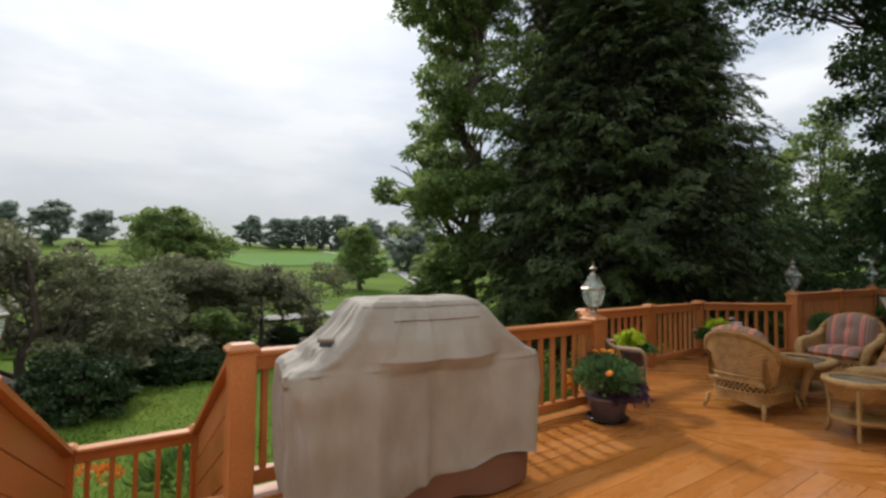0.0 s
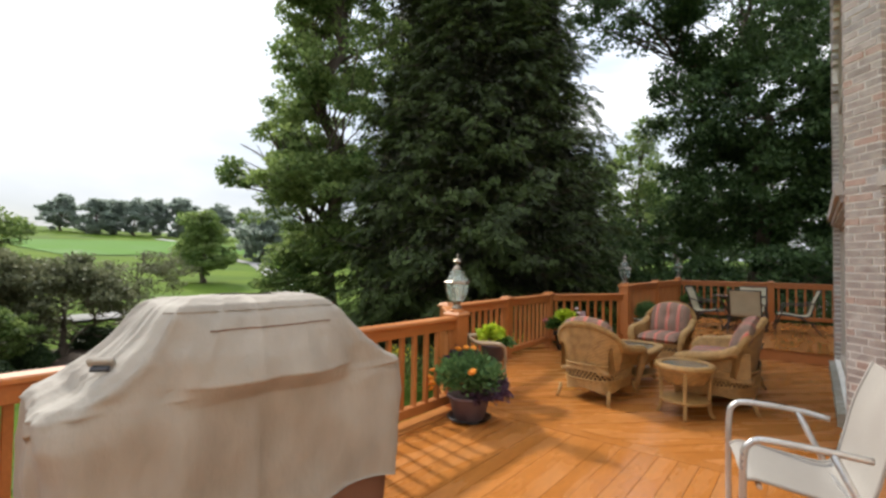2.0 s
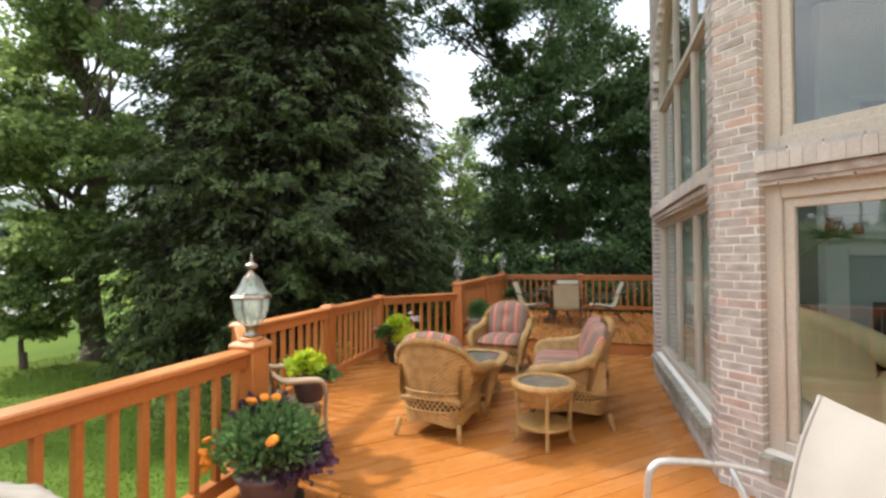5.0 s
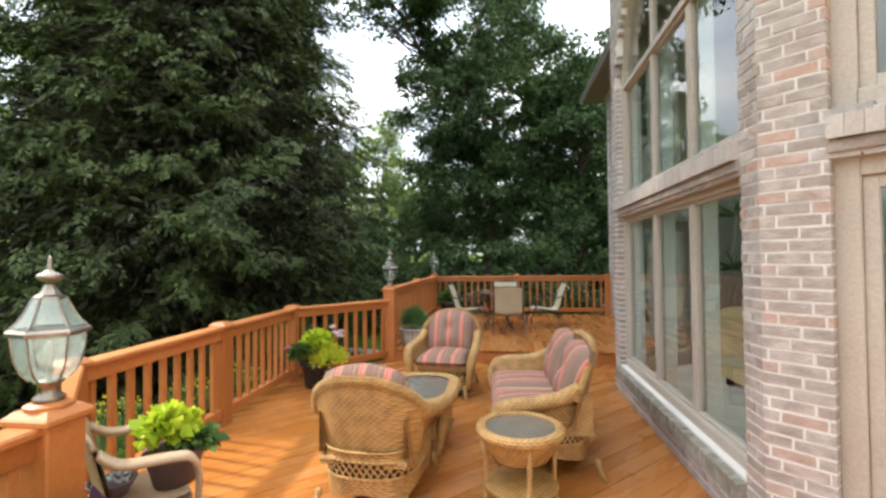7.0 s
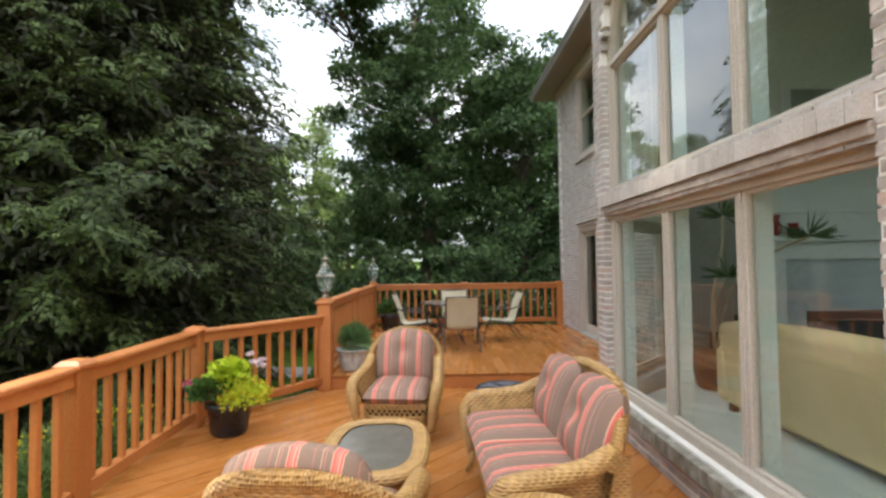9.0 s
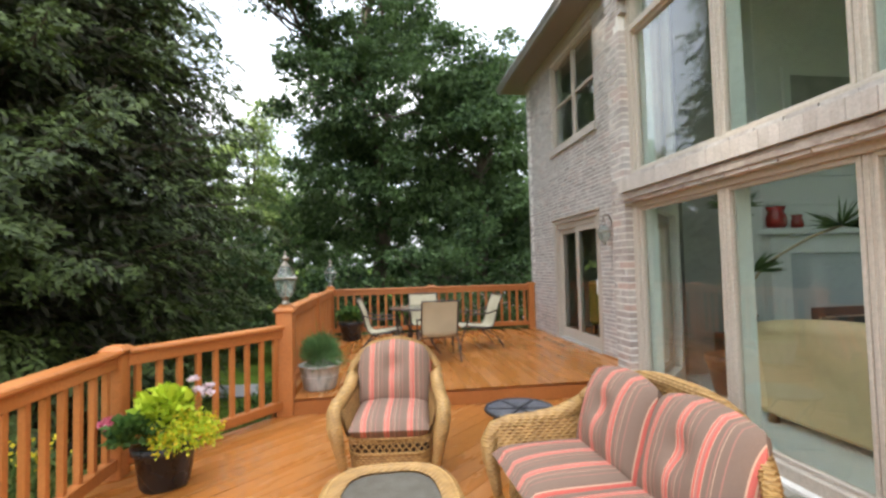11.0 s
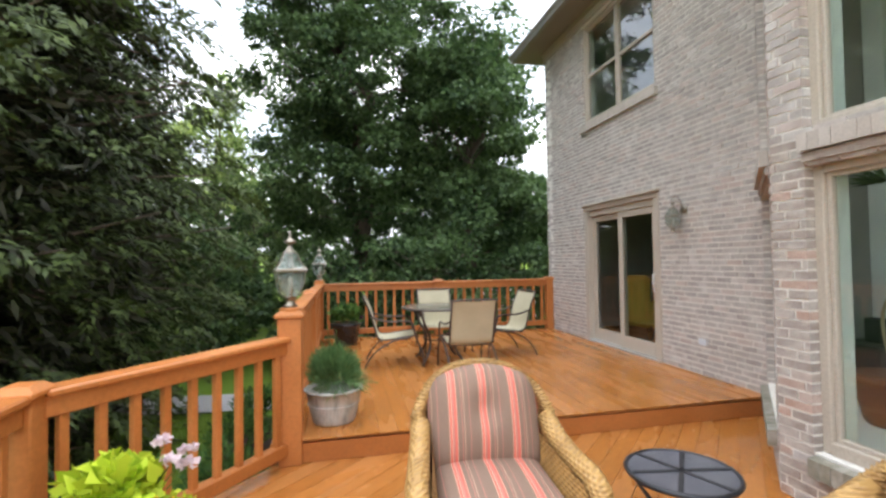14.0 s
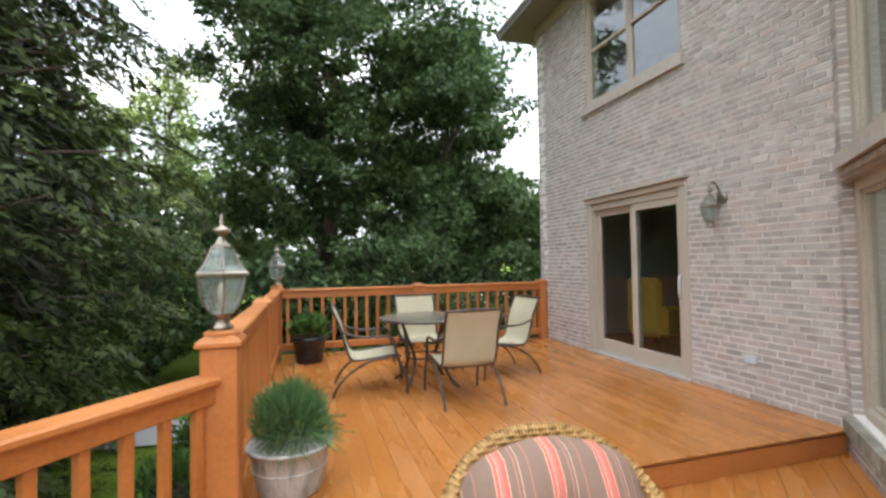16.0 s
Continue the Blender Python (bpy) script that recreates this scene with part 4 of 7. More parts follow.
LEDGE_BRICK = material("painted_ledge_brick", [(0.42, 0.37, 0.32), (0.47, 0.42, 0.37), (0.52, 0.47, 0.42)], 0.88, scale=(5, 5, 5), fine=70, bump=0.4, random_ob=0.03)


MOSSY_BRICK = material("weathered_sill_brick", [(0.15, 0.14, 0.10), (0.25, 0.23, 0.18), (0.38, 0.35, 0.30)], 0.9, scale=(7, 7, 7), fine=70, bump=0.5, random_ob=0.06)


def ledge(parent, a, b, s0, s1, top, seed, deep=0.055, mat=LEDGE_BRICK):
    """A sloped rowlock course of bricks on edge with a thinner course below."""
    rng, m = random.Random(seed), along(a, b)
    n = max(1, round((s1 - s0) / 0.068))
    w = (s1 - s0) / n
    for i in range(n):
        j = rng.uniform(-0.0012, 0.0012)
        g = Geo()
        x0, x1 = s0 + i * w + 0.0012, s0 + (i + 1) * w - 0.0012
        g.add([(x0, -0.10, top - 0.09), (x1, -0.10, top - 0.09), (x1, deep + j, top - 0.105), (x0, deep + j, top - 0.105), (x0, -0.10, top + 0.022), (x1, -0.10, top + 0.022), (x1, deep + j, top), (x0, deep + j, top)],
              [(0, 3, 2, 1), (4, 5, 6, 7), (0, 1, 5, 4), (1, 2, 6, 5), (2, 3, 7, 6), (3, 0, 4, 7)])
        part("brick", g, mat, parent, m=m)


JAMB = material("white_jamb", [(0.66, 0.72, 0.68), (0.72, 0.77, 0.73)], 0.5, scale=(2, 2, 2))


def window_unit(name, label, a, b, s0, s1, z0, z1, mulls, y=-0.10, frame_w=0.060, sash=0.024, rails=(), bottom=None, inner=0.0):
    """A window in a wall opening: outer frame, mullions, sashes and panes."""
    ob = thing(name, label, "window", along(a, b), kind="structure")
    fr = Geo()
    for x0, x1, p, q in ((s0, s0 + frame_w, z0, z1), (s1 - frame_w, s1, z0, z1)):
        fr.box(x0, x1, y - 0.06, y + 0.035, p, q, 0.006)
    fr.box(s0 + frame_w, s1 - frame_w, y - 0.06, y + 0.035, z1 - frame_w, z1, 0.006)
    fr.box(s0 + frame_w, s1 - frame_w, y - 0.06, y + 0.045, z0, z0 + (bottom or frame_w), 0.006)
    for x in mulls:
        fr.box(x - 0.024, x + 0.024, y - 0.05, y + 0.004, z0 + (bottom or frame_w), z1 - frame_w, 0.006)
        fr.box(x - 0.012, x + 0.012, y + 0.003, y + 0.012, z0 + (bottom or frame_w), z1 - frame_w, 0.003)
    part("window_frame", fr, TRIM, ob)
    if inner:
        jamb = Geo()
        for x in [s0 + 0.03] + list(mulls) + [s1 - 0.03]:
            jamb.box(x - 0.022, x + 0.022, y - inner, y - 0.062, z0 + 0.01, z1 - 0.01, 0.003)
        part("inner_jamb", jamb, JAMB, ob, "white painted inner jamb")
    edges = [s0 + frame_w] + [e for x in mulls for e in (x - 0.024, x + 0.024)] + [s1 - frame_w]
    for x0, x1 in zip(edges[::2], edges[1::2]):
        p, q = z0 + (bottom or frame_w), z1 - frame_w
        sg = Geo()
        sg.box(x0, x0 + sash, y - 0.04, y + 0.008, p, q, 0.004).box(x1 - sash, x1, y - 0.04, y + 0.008, p, q, 0.004)
        sg.box(x0 + sash, x1 - sash, y - 0.04, y + 0.008, p, p + sash, 0.004).box(x0 + sash, x1 - sash, y - 0.04, y + 0.008, q - sash, q, 0.004)
        for r in rails:
            sg.box(x0 + sash, x1 - sash, y - 0.04, y + 0.012, r - 0.022, r + 0.022, 0.004)
        part("sash", sg, TRIM, ob)
        part("pane", Geo().add([(x0 + sash - 0.004, y - 0.02, p + sash - 0.004), (x1 - sash + 0.004, y - 0.02, p + sash - 0.004), (x1 - sash + 0.004, y - 0.02, q - sash + 0.004), (x0 + sash - 0.004, y - 0.02, q - sash + 0.004)], [(3, 2, 1, 0)]), GLASS, ob)
    return ob


FM = [6.59 - V1X, 7.47 - V1X]
sill = tagged(part("sill_bay", Geo(), BRICK_ONE), "rowlock brick sills and bands round the window bay", "sill", kind="structure")
for k, (a, b, s0, s1) in enumerate([(NEAR_B, FAR_A, 0.19, 3.03), (NEAR_A, NEAR_B, 0.16, 1.41), (FAR_A, FAR_B, 0.22, 1.56)]):
    ledge(sill, a, b, s0 + 0.002, s1 - 0.002, 2.215, 40 + k)
    ledge(sill, a, b, s0 + 0.002, s1 - 0.002, 0.305, 50 + k, mat=MOSSY_BRICK)
    part("brick_course", Geo().box(s0 + 0.002, s1 - 0.002, -0.1, 0.022, 2.050, 2.106, 0.004), BRICK_ONE, sill, m=along(a, b))
window_unit("window_1", "tall taupe-framed bay window with three panes", NEAR_B, FAR_A, 0.19, 3.03, 0.33, 2.04, FM, bottom=0.075, inner=0.17)
window_unit("window_2", "upper taupe-framed bay window with three panes", NEAR_B, FAR_A, 0.19, 3.03, 2.24, 3.56, FM, inner=0.17)
window_unit("window_3", "taupe-framed window in the angled bay side", NEAR_A, NEAR_B, 0.16, 1.41, 0.33, 2.04, [], bottom=0.075, frame_w=0.10, sash=0.06)
window_unit("window_4", "upper taupe-framed window in the angled bay side", NEAR_A, NEAR_B, 0.16, 1.41, 2.24, 4.9, [], frame_w=0.10, sash=0.06)
window_unit("window_5", "taupe-framed window in the angled bay side", FAR_A, FAR_B, 0.22, 1.56, 0.33, 2.04, [], bottom=0.075, frame_w=0.10)
window_unit("window_6", "upper taupe-framed window in the angled bay side", FAR_A, FAR_B, 0.22, 1.56, 2.24, 4.9, [], frame_w=0.10)
window_unit("window_7", "upstairs double-hung pair of windows with taupe frames", FAR_B, (14.6, HOUSE_Y), UW0, UW1, 3.68, 5.30, [(UW0 + UW1) / 2], rails=[4.47], y=-0.07)
ledge(sill, FAR_B, (14.6, HOUSE_Y), UW0 - 0.05, UW1 + 0.05, 3.665, 60, 0.045)
# the arched light over the bay window
arch = thing("window_arch", "arched taupe-framed light over the bay window", "window", along(NEAR_B, FAR_A), kind="structure")


def arc(s0, s1, spring, rise, y, n=24):
    return [((s0 + s1) / 2 - (s1 - s0) / 2 * math.cos(math.pi * i / n), y, spring + rise * math.sin(math.pi * i / n)) for i in range(n + 1)]


g = Geo()
outer, inner = arc(0.19, 3.03, 3.56, 1.25, 0), arc(0.27, 2.95, 3.56, 1.17, 0)
for y0 in (-0.16, -0.065):
    k = len(g.v)
    g.v += [(x, y0, z) for x, _, z in outer] + [(x, y0, z) for x, _, z in inner]
    n = len(outer)
    g.f += [(k + i, k + i + 1, k + n + i + 1, k + n + i) for i in range(n - 1)]
g.f += [(n + i, n + i + 1, 3 * n + i + 1, 3 * n + i) for i in range(n - 1)]
for x in FM:
    g.box(x - 0.022, x + 0.022, -0.15, -0.09, 3.56, 4.55, 0.005)
part("window_frame", g, TRIM, arch)
g = Geo()
g.v = [(x, -0.12, z) for x, _, z in inner]
g.f = [tuple(range(len(inner)))]
part("pane", g, GLASS, arch)

# sliding door
slider = thing("door_1", "taupe sliding glass patio door, closed", "door", along(FAR_B, (14.6, HOUSE_Y)), kind="structure")
g = Geo()
g.box(SL0, SL0 + 0.10, -0.14, 0.014, 0.19, 2.26, 0.006).box(SL1 - 0.10, SL1, -0.14, 0.014, 0.19, 2.26, 0.006).box(SL0, SL1, -0.14, 0.018, 2.26, 2.33, 0.008)
g.box(SL0 + 0.10, SL1 - 0.10, -0.14, -0.02, 2.17, 2.26, 0.004)
part("door_frame", g, TRIM, slider)
part("drip_cap", Geo().box(SL0 - 0.03, SL1 + 0.03, -0.05, 0.055, 2.332, 2.375, 0.01), TRIM, slider)
part("threshold", Geo().box(SL0, SL1, -0.16, 0.045, 0.165, 0.205, 0.008), material("aluminium_sill", [(0.5, 0.49, 0.47), (0.6, 0.59, 0.57)], 0.45, 0.6), slider)
mid = (SL0 + SL1) / 2
DARK_GLASS = glass_material("door_glass", (0.62, 0.66, 0.62), 0.0, 1.5)
for nm, x0, x1, y in (("fixed_panel", mid - 0.04, SL1 - 0.10, -0.10), ("sliding_panel", SL0 + 0.10, mid + 0.04, -0.055)):
    g = Geo()
    g.box(x0, x0 + 0.09, y - 0.02, y + 0.02, 0.205, 2.17, 0.004).box(x1 - 0.09, x1, y - 0.02, y + 0.02, 0.205, 2.17, 0.004)
    g.box(x0 + 0.09, x1 - 0.09, y - 0.02, y + 0.02, 0.205, 0.385, 0.004).box(x0 + 0.09, x1 - 0.09, y - 0.02, y + 0.02, 2.08, 2.17, 0.004)
    panel = part(nm, g, TRIM, slider)
    part("pane", Geo().add([(x0 + 0.088, y, 0.383), (x1 - 0.088, y, 0.383), (x1 - 0.088, y, 2.082), (x0 + 0.088, y, 2.082)], [(3, 2, 1, 0)]), DARK_GLASS, panel)
    if nm == "sliding_panel":
        part("door_handle", Geo().tube([(x0 + 0.045, y + 0.02, 1.04), (x0 + 0.045, y + 0.055, 1.07), (x0 + 0.045, y + 0.055, 1.27), (x0 + 0.045, y + 0.02, 1.30)], 0.013, 8), material("white_handle", [(0.7, 0.69, 0.66), (0.75, 0.74, 0.71)], 0.4), panel, "white pull handle", True)

# eaves and roof
GUTTER = material("grey_gutter", [(0.22, 0.21, 0.19), (0.27, 0.26, 0.235)], 0.45, scale=(2, 2, 2))
SOFFIT = material("soffit", [(0.25, 0.225, 0.19), (0.29, 0.26, 0.22)], 0.7, scale=(2, 2, 2))
tagged(part("soffit", Geo().box(8.5, 15.05, HOUSE_Y, -0.36, 5.50, 5.53, 0.0).box(14.6, 15.05, -6.9, HOUSE_Y, 5.50, 5.53), SOFFIT), "taupe boarded soffit under the eaves", "soffit", kind="structure")
tagged(part("frieze_board", Geo().box(9.95, 14.63, HOUSE_Y + 0.002, HOUSE_Y + 0.03, 5.33, 5.50, 0.006).box(9.95, 14.64, HOUSE_Y + 0.03, HOUSE_Y + 0.05, 5.44, 5.50, 0.006), TRIM), "taupe frieze board under the eaves", "trim", kind="structure")
g = Geo()
for (x0, y0), (x1, y1) in (((8.5, -0.36), (15.12, -0.36)), ((15.05, -0.30), (15.05, -6.9))):
    L, ang = math.hypot(x1 - x0, y1 - y0), math.degrees(math.atan2(y1 - y0, x1 - x0))
    prof = [(0.0, 5.50), (0.0, 5.66), (0.02, 5.66), (0.085, 5.66), (0.105, 5.64), (0.10, 5.60), (0.075, 5.56), (0.06, 5.51)]
    g.add([(s, p, z) for s in (0, L) for p, z in prof], [tuple(range(8)), tuple(range(8, 16))[::-1]] + [(i, (i + 1) % 8, 8 + (i + 1) % 8, 8 + i) for i in range(8)], pose(x0, y0, 0, 0, 0, ang))
tagged(part("gutter", g, GUTTER), "grey metal gutter along the eaves", "gutter", kind="structure")
g = Geo()
g.add([(-5.6, -0.30, 5.64), (15.12, -0.30, 5.64), (12.0, -3.6, 7.6), (-5.6, -3.6, 7.6), (15.12, -6.9, 5.64), (-5.6, -6.9, 5.64)], [(0, 1, 2, 3), (1, 4, 2), (4, 5, 3, 2), (5, 0, 3), (0, 5, 4, 1)])
g.add([(4.0, -0.7, 5.56), (5.3, 0.72, 5.56), (8.9, 0.72, 5.56), (10.2, -0.7, 5.56), (7.1, -2.5, 7.3)], [(0, 1, 4), (1, 2, 4), (2, 3, 4), (3, 2, 1, 0)])
tagged(part("roof", g, ROOF), "dark shingled hip roof", "roof", kind="structure")

# rooms behind the glass
CARPET = material("pale_carpet", [(0.58, 0.61, 0.58), (0.66, 0.68, 0.65)], 0.95, scale=(3, 3, 3), fine=120, bump=0.3)
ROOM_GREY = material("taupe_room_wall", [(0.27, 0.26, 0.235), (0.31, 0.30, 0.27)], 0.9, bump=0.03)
FLOORWOOD = material("dark_room_floor", [(0.10, 0.05, 0.025), (0.16, 0.08, 0.04)], 0.4, scale=(2, 8, 2))
tagged(part("floor_living_room", Geo().prism([(3.2, -6.2), (10.2, -6.2), (10.2, -1.05), (9.5, -0.98), (8.55, 0.16), (5.6, 0.16), (4.6, -0.98), (3.2, -1.05)], 0.05, 0.20), CARPET), "pale carpet of the living room", "floor", kind="structure")
tagged(part("floor_dining_room", Geo().box(10.32, 14.36, -6.2, -1.05, 0.05, 0.19), FLOORWOOD), "dark wooden floor of the dining room", "floor", kind="structure")
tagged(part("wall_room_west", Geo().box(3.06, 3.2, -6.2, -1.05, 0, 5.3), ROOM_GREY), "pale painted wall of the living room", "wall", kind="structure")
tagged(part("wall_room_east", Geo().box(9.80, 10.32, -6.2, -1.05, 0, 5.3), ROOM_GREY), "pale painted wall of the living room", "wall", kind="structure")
# the gap meets the opening added in the rear wall to brighten the room
tagged(part("wall_room_back", Geo().box(3.06, 5.0, -6.26, -6.2, 0, 5.3).box(8.4, 14.36, -6.26, -6.2, 0, 5.3).box(5.0, 8.4, -6.26, -6.2, 0, 1.0).box(5.0, 8.4, -6.26, -6.2, 3.2, 5.3), ROOM_GREY), "pale painted back wall of the rooms with an added opening", "wall", kind="structure")
tagged(part("ceiling", Geo().prism([(3.06, -6.2), (14.36, -6.2), (14.36, -1.05), (9.6, -1.05), (8.6, 0.14), (5.6, 0.14), (4.5, -1.05), (3.06, -1.05)], 5.3, 5.45), PLASTER), "white ceiling of the living room", "ceiling", kind="structure")
tagged(part("ceiling_dining_room", Geo().box(10.32, 14.36, -6.2, -1.05, 2.75, 3.4), PLASTER), "white ceiling of the dining room", "ceiling", kind="structure")


# ---------------- furniture materials ----------------
def weave_material(name, dark, light, pitch=0.016):
    """Woven strands: two crossing waves give the relief and paint shade into the colour of the gaps."""
    m = bpy.data.materials.new(name)
    m.use_nodes = True
    n, l = m.node_tree.nodes, m.node_tree.links
    b = n["Principled BSDF"]
    co = n.new("ShaderNodeTexCoord")
    sep = n.new("ShaderNodeSeparateXYZ")
    l.new(co.outputs["Object"], sep.inputs[0])

    def op(kind, a, c=None):
        q = n.new("ShaderNodeMath")
        q.operation = kind
        for i, v in enumerate((a, c)):
            if v is None:
                continue
            if isinstance(v, (int, float)):
                q.inputs[i].default_value = v
            else:
                l.new(v, q.inputs[i])
        return q.outputs[0]

    across = op("ADD", sep.outputs[0], sep.outputs[1])
    s1 = op("SINE", op("MULTIPLY", across, math.pi / pitch / 1.25))
    s2 = op("SINE", op("MULTIPLY", sep.outputs[2], math.pi / pitch * 2))
    flip = op("MULTIPLY", s1, op("SINE", op("MULTIPLY", sep.outputs[2], math.pi / pitch)))
    height = op("ADD", op("MULTIPLY", flip, 0.5), op("MULTIPLY", s2, 0.35))
    no = n.new("ShaderNodeTexNoise")
    no.inputs["Scale"].default_value, no.inputs["Detail"].default_value = 14.0, 4.0
    l.new(co.outputs["Object"], no.inputs["Vector"])
    fac = op("ADD", op("MULTIPLY", height, 0.35), no.outputs["Fac"])
    ramp = n.new("ShaderNodeValToRGB")
    e = ramp.color_ramp.elements
    e[0].position, e[1].position, e[0].color, e[1].color = 0.12, 0.72, (*dark, 1), (*light, 1)
    l.new(fac, ramp.inputs["Fac"])
    l.new(ramp.outputs["Color"], b.inputs["Base Color"])
    b.inputs["Roughness"].default_value = 0.5
    bp = n.new("ShaderNodeBump")
    bp.inputs["Strength"].default_value, bp.inputs["Distance"].default_value = 0.9, 0.006
    l.new(height, bp.inputs["Height"])
    l.new(bp.outputs["Normal"], b.inputs["Normal"])
    return m


def stripe_material(name, period=0.160):
    """Striped outdoor cloth: the stripes run along the cushion, across its width."""
    m = bpy.data.materials.new(name)
    m.use_nodes = True
    n, l = m.node_tree.nodes, m.node_tree.links
    b = n["Principled BSDF"]
    co, sep, sc, fr, ramp, no, hs, mr, bp = (n.new(k) for k in ("ShaderNodeTexCoord", "ShaderNodeSeparateXYZ", "ShaderNodeMath", "ShaderNodeMath", "ShaderNodeValToRGB", "ShaderNodeTexNoise", "ShaderNodeHueSaturation", "ShaderNodeMapRange", "ShaderNodeBump"))
    l.new(co.outputs["Object"], sep.inputs[0])
    sc.operation, sc.inputs[1].default_value = "MULTIPLY_ADD", 1 / period
    sc.inputs[2].default_value = 10.35
    l.new(sep.outputs[1], sc.inputs[0])
    fr.operation = "FRACT"
    l.new(sc.outputs[0], fr.inputs[0])
    grey, coral, cream, rose = (0.225, 0.150, 0.112, 1), (0.60, 0.135, 0.105, 1), (0.62, 0.38, 0.26, 1), (0.46, 0.185, 0.145, 1)
    cr = ramp.color_ramp
    cr.interpolation = "CONSTANT"
    cr.elements[0].position, cr.elements[0].color = 0.0, grey
    cr.elements[1].position, cr.elements[1].color = 0.13, cream
    for p, c in ((0.15, coral), (0.21, cream), (0.23, rose), (0.30, coral), (0.37, cream), (0.39, grey), (0.52, rose), (0.545, grey), (0.60, cream), (0.615, grey), (0.78, rose), (0.80, grey)):
        cr.elements.new(p).color = c
    l.new(fr.outputs[0], ramp.inputs["Fac"])
    no.inputs["Scale"].default_value, no.inputs["Detail"].default_value = 260.0, 3.0
    l.new(co.outputs["Object"], no.inputs["Vector"])
    l.new(no.outputs["Fac"], mr.inputs["Value"])
    mr.inputs["To Min"].default_value, mr.inputs["To Max"].default_value = 0.75, 1.25
    l.new(mr.outputs["Result"], hs.inputs["Value"])
    l.new(ramp.outputs["Color"], hs.inputs["Color"])
    l.new(hs.outputs["Color"], b.inputs["Base Color"])
    b.inputs["Roughness"].default_value, b.inputs["Specular IOR Level"].default_value = 0.85, 0.2
    bp.inputs["Strength"].default_value, bp.inputs["Distance"].default_value = 0.3, 0.002
    l.new(no.outputs["Fac"], bp.inputs["Height"])
    l.new(bp.outputs["Normal"], b.inputs["Normal"])
    return m


WICKER = weave_material("wicker", (0.20, 0.10, 0.027), (0.48, 0.27, 0.085), 0.017)
WICKER_ROLL = weave_material("wicker_rim", (0.25, 0.127, 0.036), (0.50, 0.295, 0.098), 0.016)
STRIPES = stripe_material("striped_cloth")
TABLE_GLASS = material("table_glass", [(0.135, 0.12, 0.095), (0.185, 0.165, 0.135)], 0.16, scale=(9, 9, 9), fine=160, bump=0.04, rough_var=0.05, spec=0.9)
BLACK_METAL = material("black_metal", [(0.02, 0.02, 0.024), (0.04, 0.04, 0.045)], 0.42, 0.3, scale=(5, 5, 5))
BROWN_METAL = material("bronze_metal", [(0.055, 0.040, 0.034), (0.09, 0.068, 0.058)], 0.42, 0.4, scale=(5, 5, 5))
SILVER_METAL = material("silver_frame", [(0.42, 0.41, 0.40), (0.52, 0.51, 0.50)], 0.35, 0.7, scale=(4, 4, 4))
SLING_GREY = material("grey_sling", [(0.275, 0.25, 0.225), (0.32, 0.295, 0.265)], 0.75, scale=(4, 4, 4), fine=400, bump=0.35, depth=0.002)
SLING_TAN = material("tan_sling", [(0.42, 0.37, 0.245), (0.48, 0.43, 0.295)], 0.75, scale=(4, 4, 4), fine=400, bump=0.35, depth=0.002)
COVER = material("beige_cover", [(0.275, 0.242, 0.202), (0.295, 0.264, 0.225), (0.315, 0.288, 0.25)], 0.75, scale=(2.0, 2.0, 1.0), fine=7, bump=0.5, depth=0.05)
COVER_BROWN = material("brown_cover", [(0.13, 0.055, 0.030), (0.18, 0.085, 0.050)], 0.8, scale=(3, 3, 3), fine=200, bump=0.2)
LANTERN_METAL = material("pewter_brass", [(0.20, 0.165, 0.125), (0.36, 0.32, 0.27)], 0.34, 0.9, scale=(7, 7, 7))
LANTERN_GLASS = glass_material("lantern_glass", (0.90, 0.95, 0.93), 0.10, 1.5)
_n, _l = LANTERN_GLASS.node_tree.nodes, LANTERN_GLASS.node_tree.links
_frost, _add = _n.new("ShaderNodeBsdfTranslucent"), _n.new("ShaderNodeMixShader")
_frost.inputs["Color"].default_value, _add.inputs["Fac"].default_value = (0.62, 0.72, 0.69, 1), 0.30
_l.new(_n["Mix Shader"].outputs[0], _add.inputs[1])
_l.new(_frost.outputs[0], _add.inputs[2])
_l.new(_add.outputs[0], _n["Material Output"].inputs["Surface"])
SOIL = material("potting_soil", [(0.03, 0.02, 0.013), (0.07, 0.045, 0.03)], 0.95, scale=(20, 20, 20), bump=0.8)
BLACK_POT = material("black_pot", [(0.010, 0.010, 0.012), (0.022, 0.021, 0.024)], 0.3, scale=(5, 5, 5))
PLUM_POT = material("plum_pot", [(0.09, 0.055, 0.06), (0.15, 0.10, 0.105)], 0.6, scale=(6, 6, 6))
GALVANISED = material("galvanised_tub", [(0.24, 0.25, 0.22), (0.46, 0.46, 0.42), (0.56, 0.53, 0.48)], 0.65, 0.15, scale=(22, 22, 5), fine=60, bump=0.4)
RESIN = material("tan_resin", [(0.38, 0.265, 0.16), (0.46, 0.33, 0.21)], 0.5, scale=(4, 4, 4))
LEAF_PLANT = leaf_material("planter_leaf", (0.03, 0.085, 0.02), (0.12, 0.22, 0.045), 0.3)
LEAF_PURPLE = leaf_material("purple_leaf", (0.035, 0.018, 0.035), (0.12, 0.06, 0.11), 0.2)
LEAF_HERB = leaf_material("herb_leaf", (0.06, 0.14, 0.045), (0.19, 0.32, 0.12), 0.35)
LEAF_YELLOW = leaf_material("yellow_flower", (0.60, 0.46, 0.02), (0.85, 0.68, 0.05), 0.3)
LEAF_PINK = leaf_material("pink_flower", (0.62, 0.10, 0.20), (0.80, 0.30, 0.38), 0.3)
LEAF_WHITE = leaf_material("pale_pink_flower", (0.70, 0.55, 0.60), (0.85, 0.76, 0.78), 0.3)
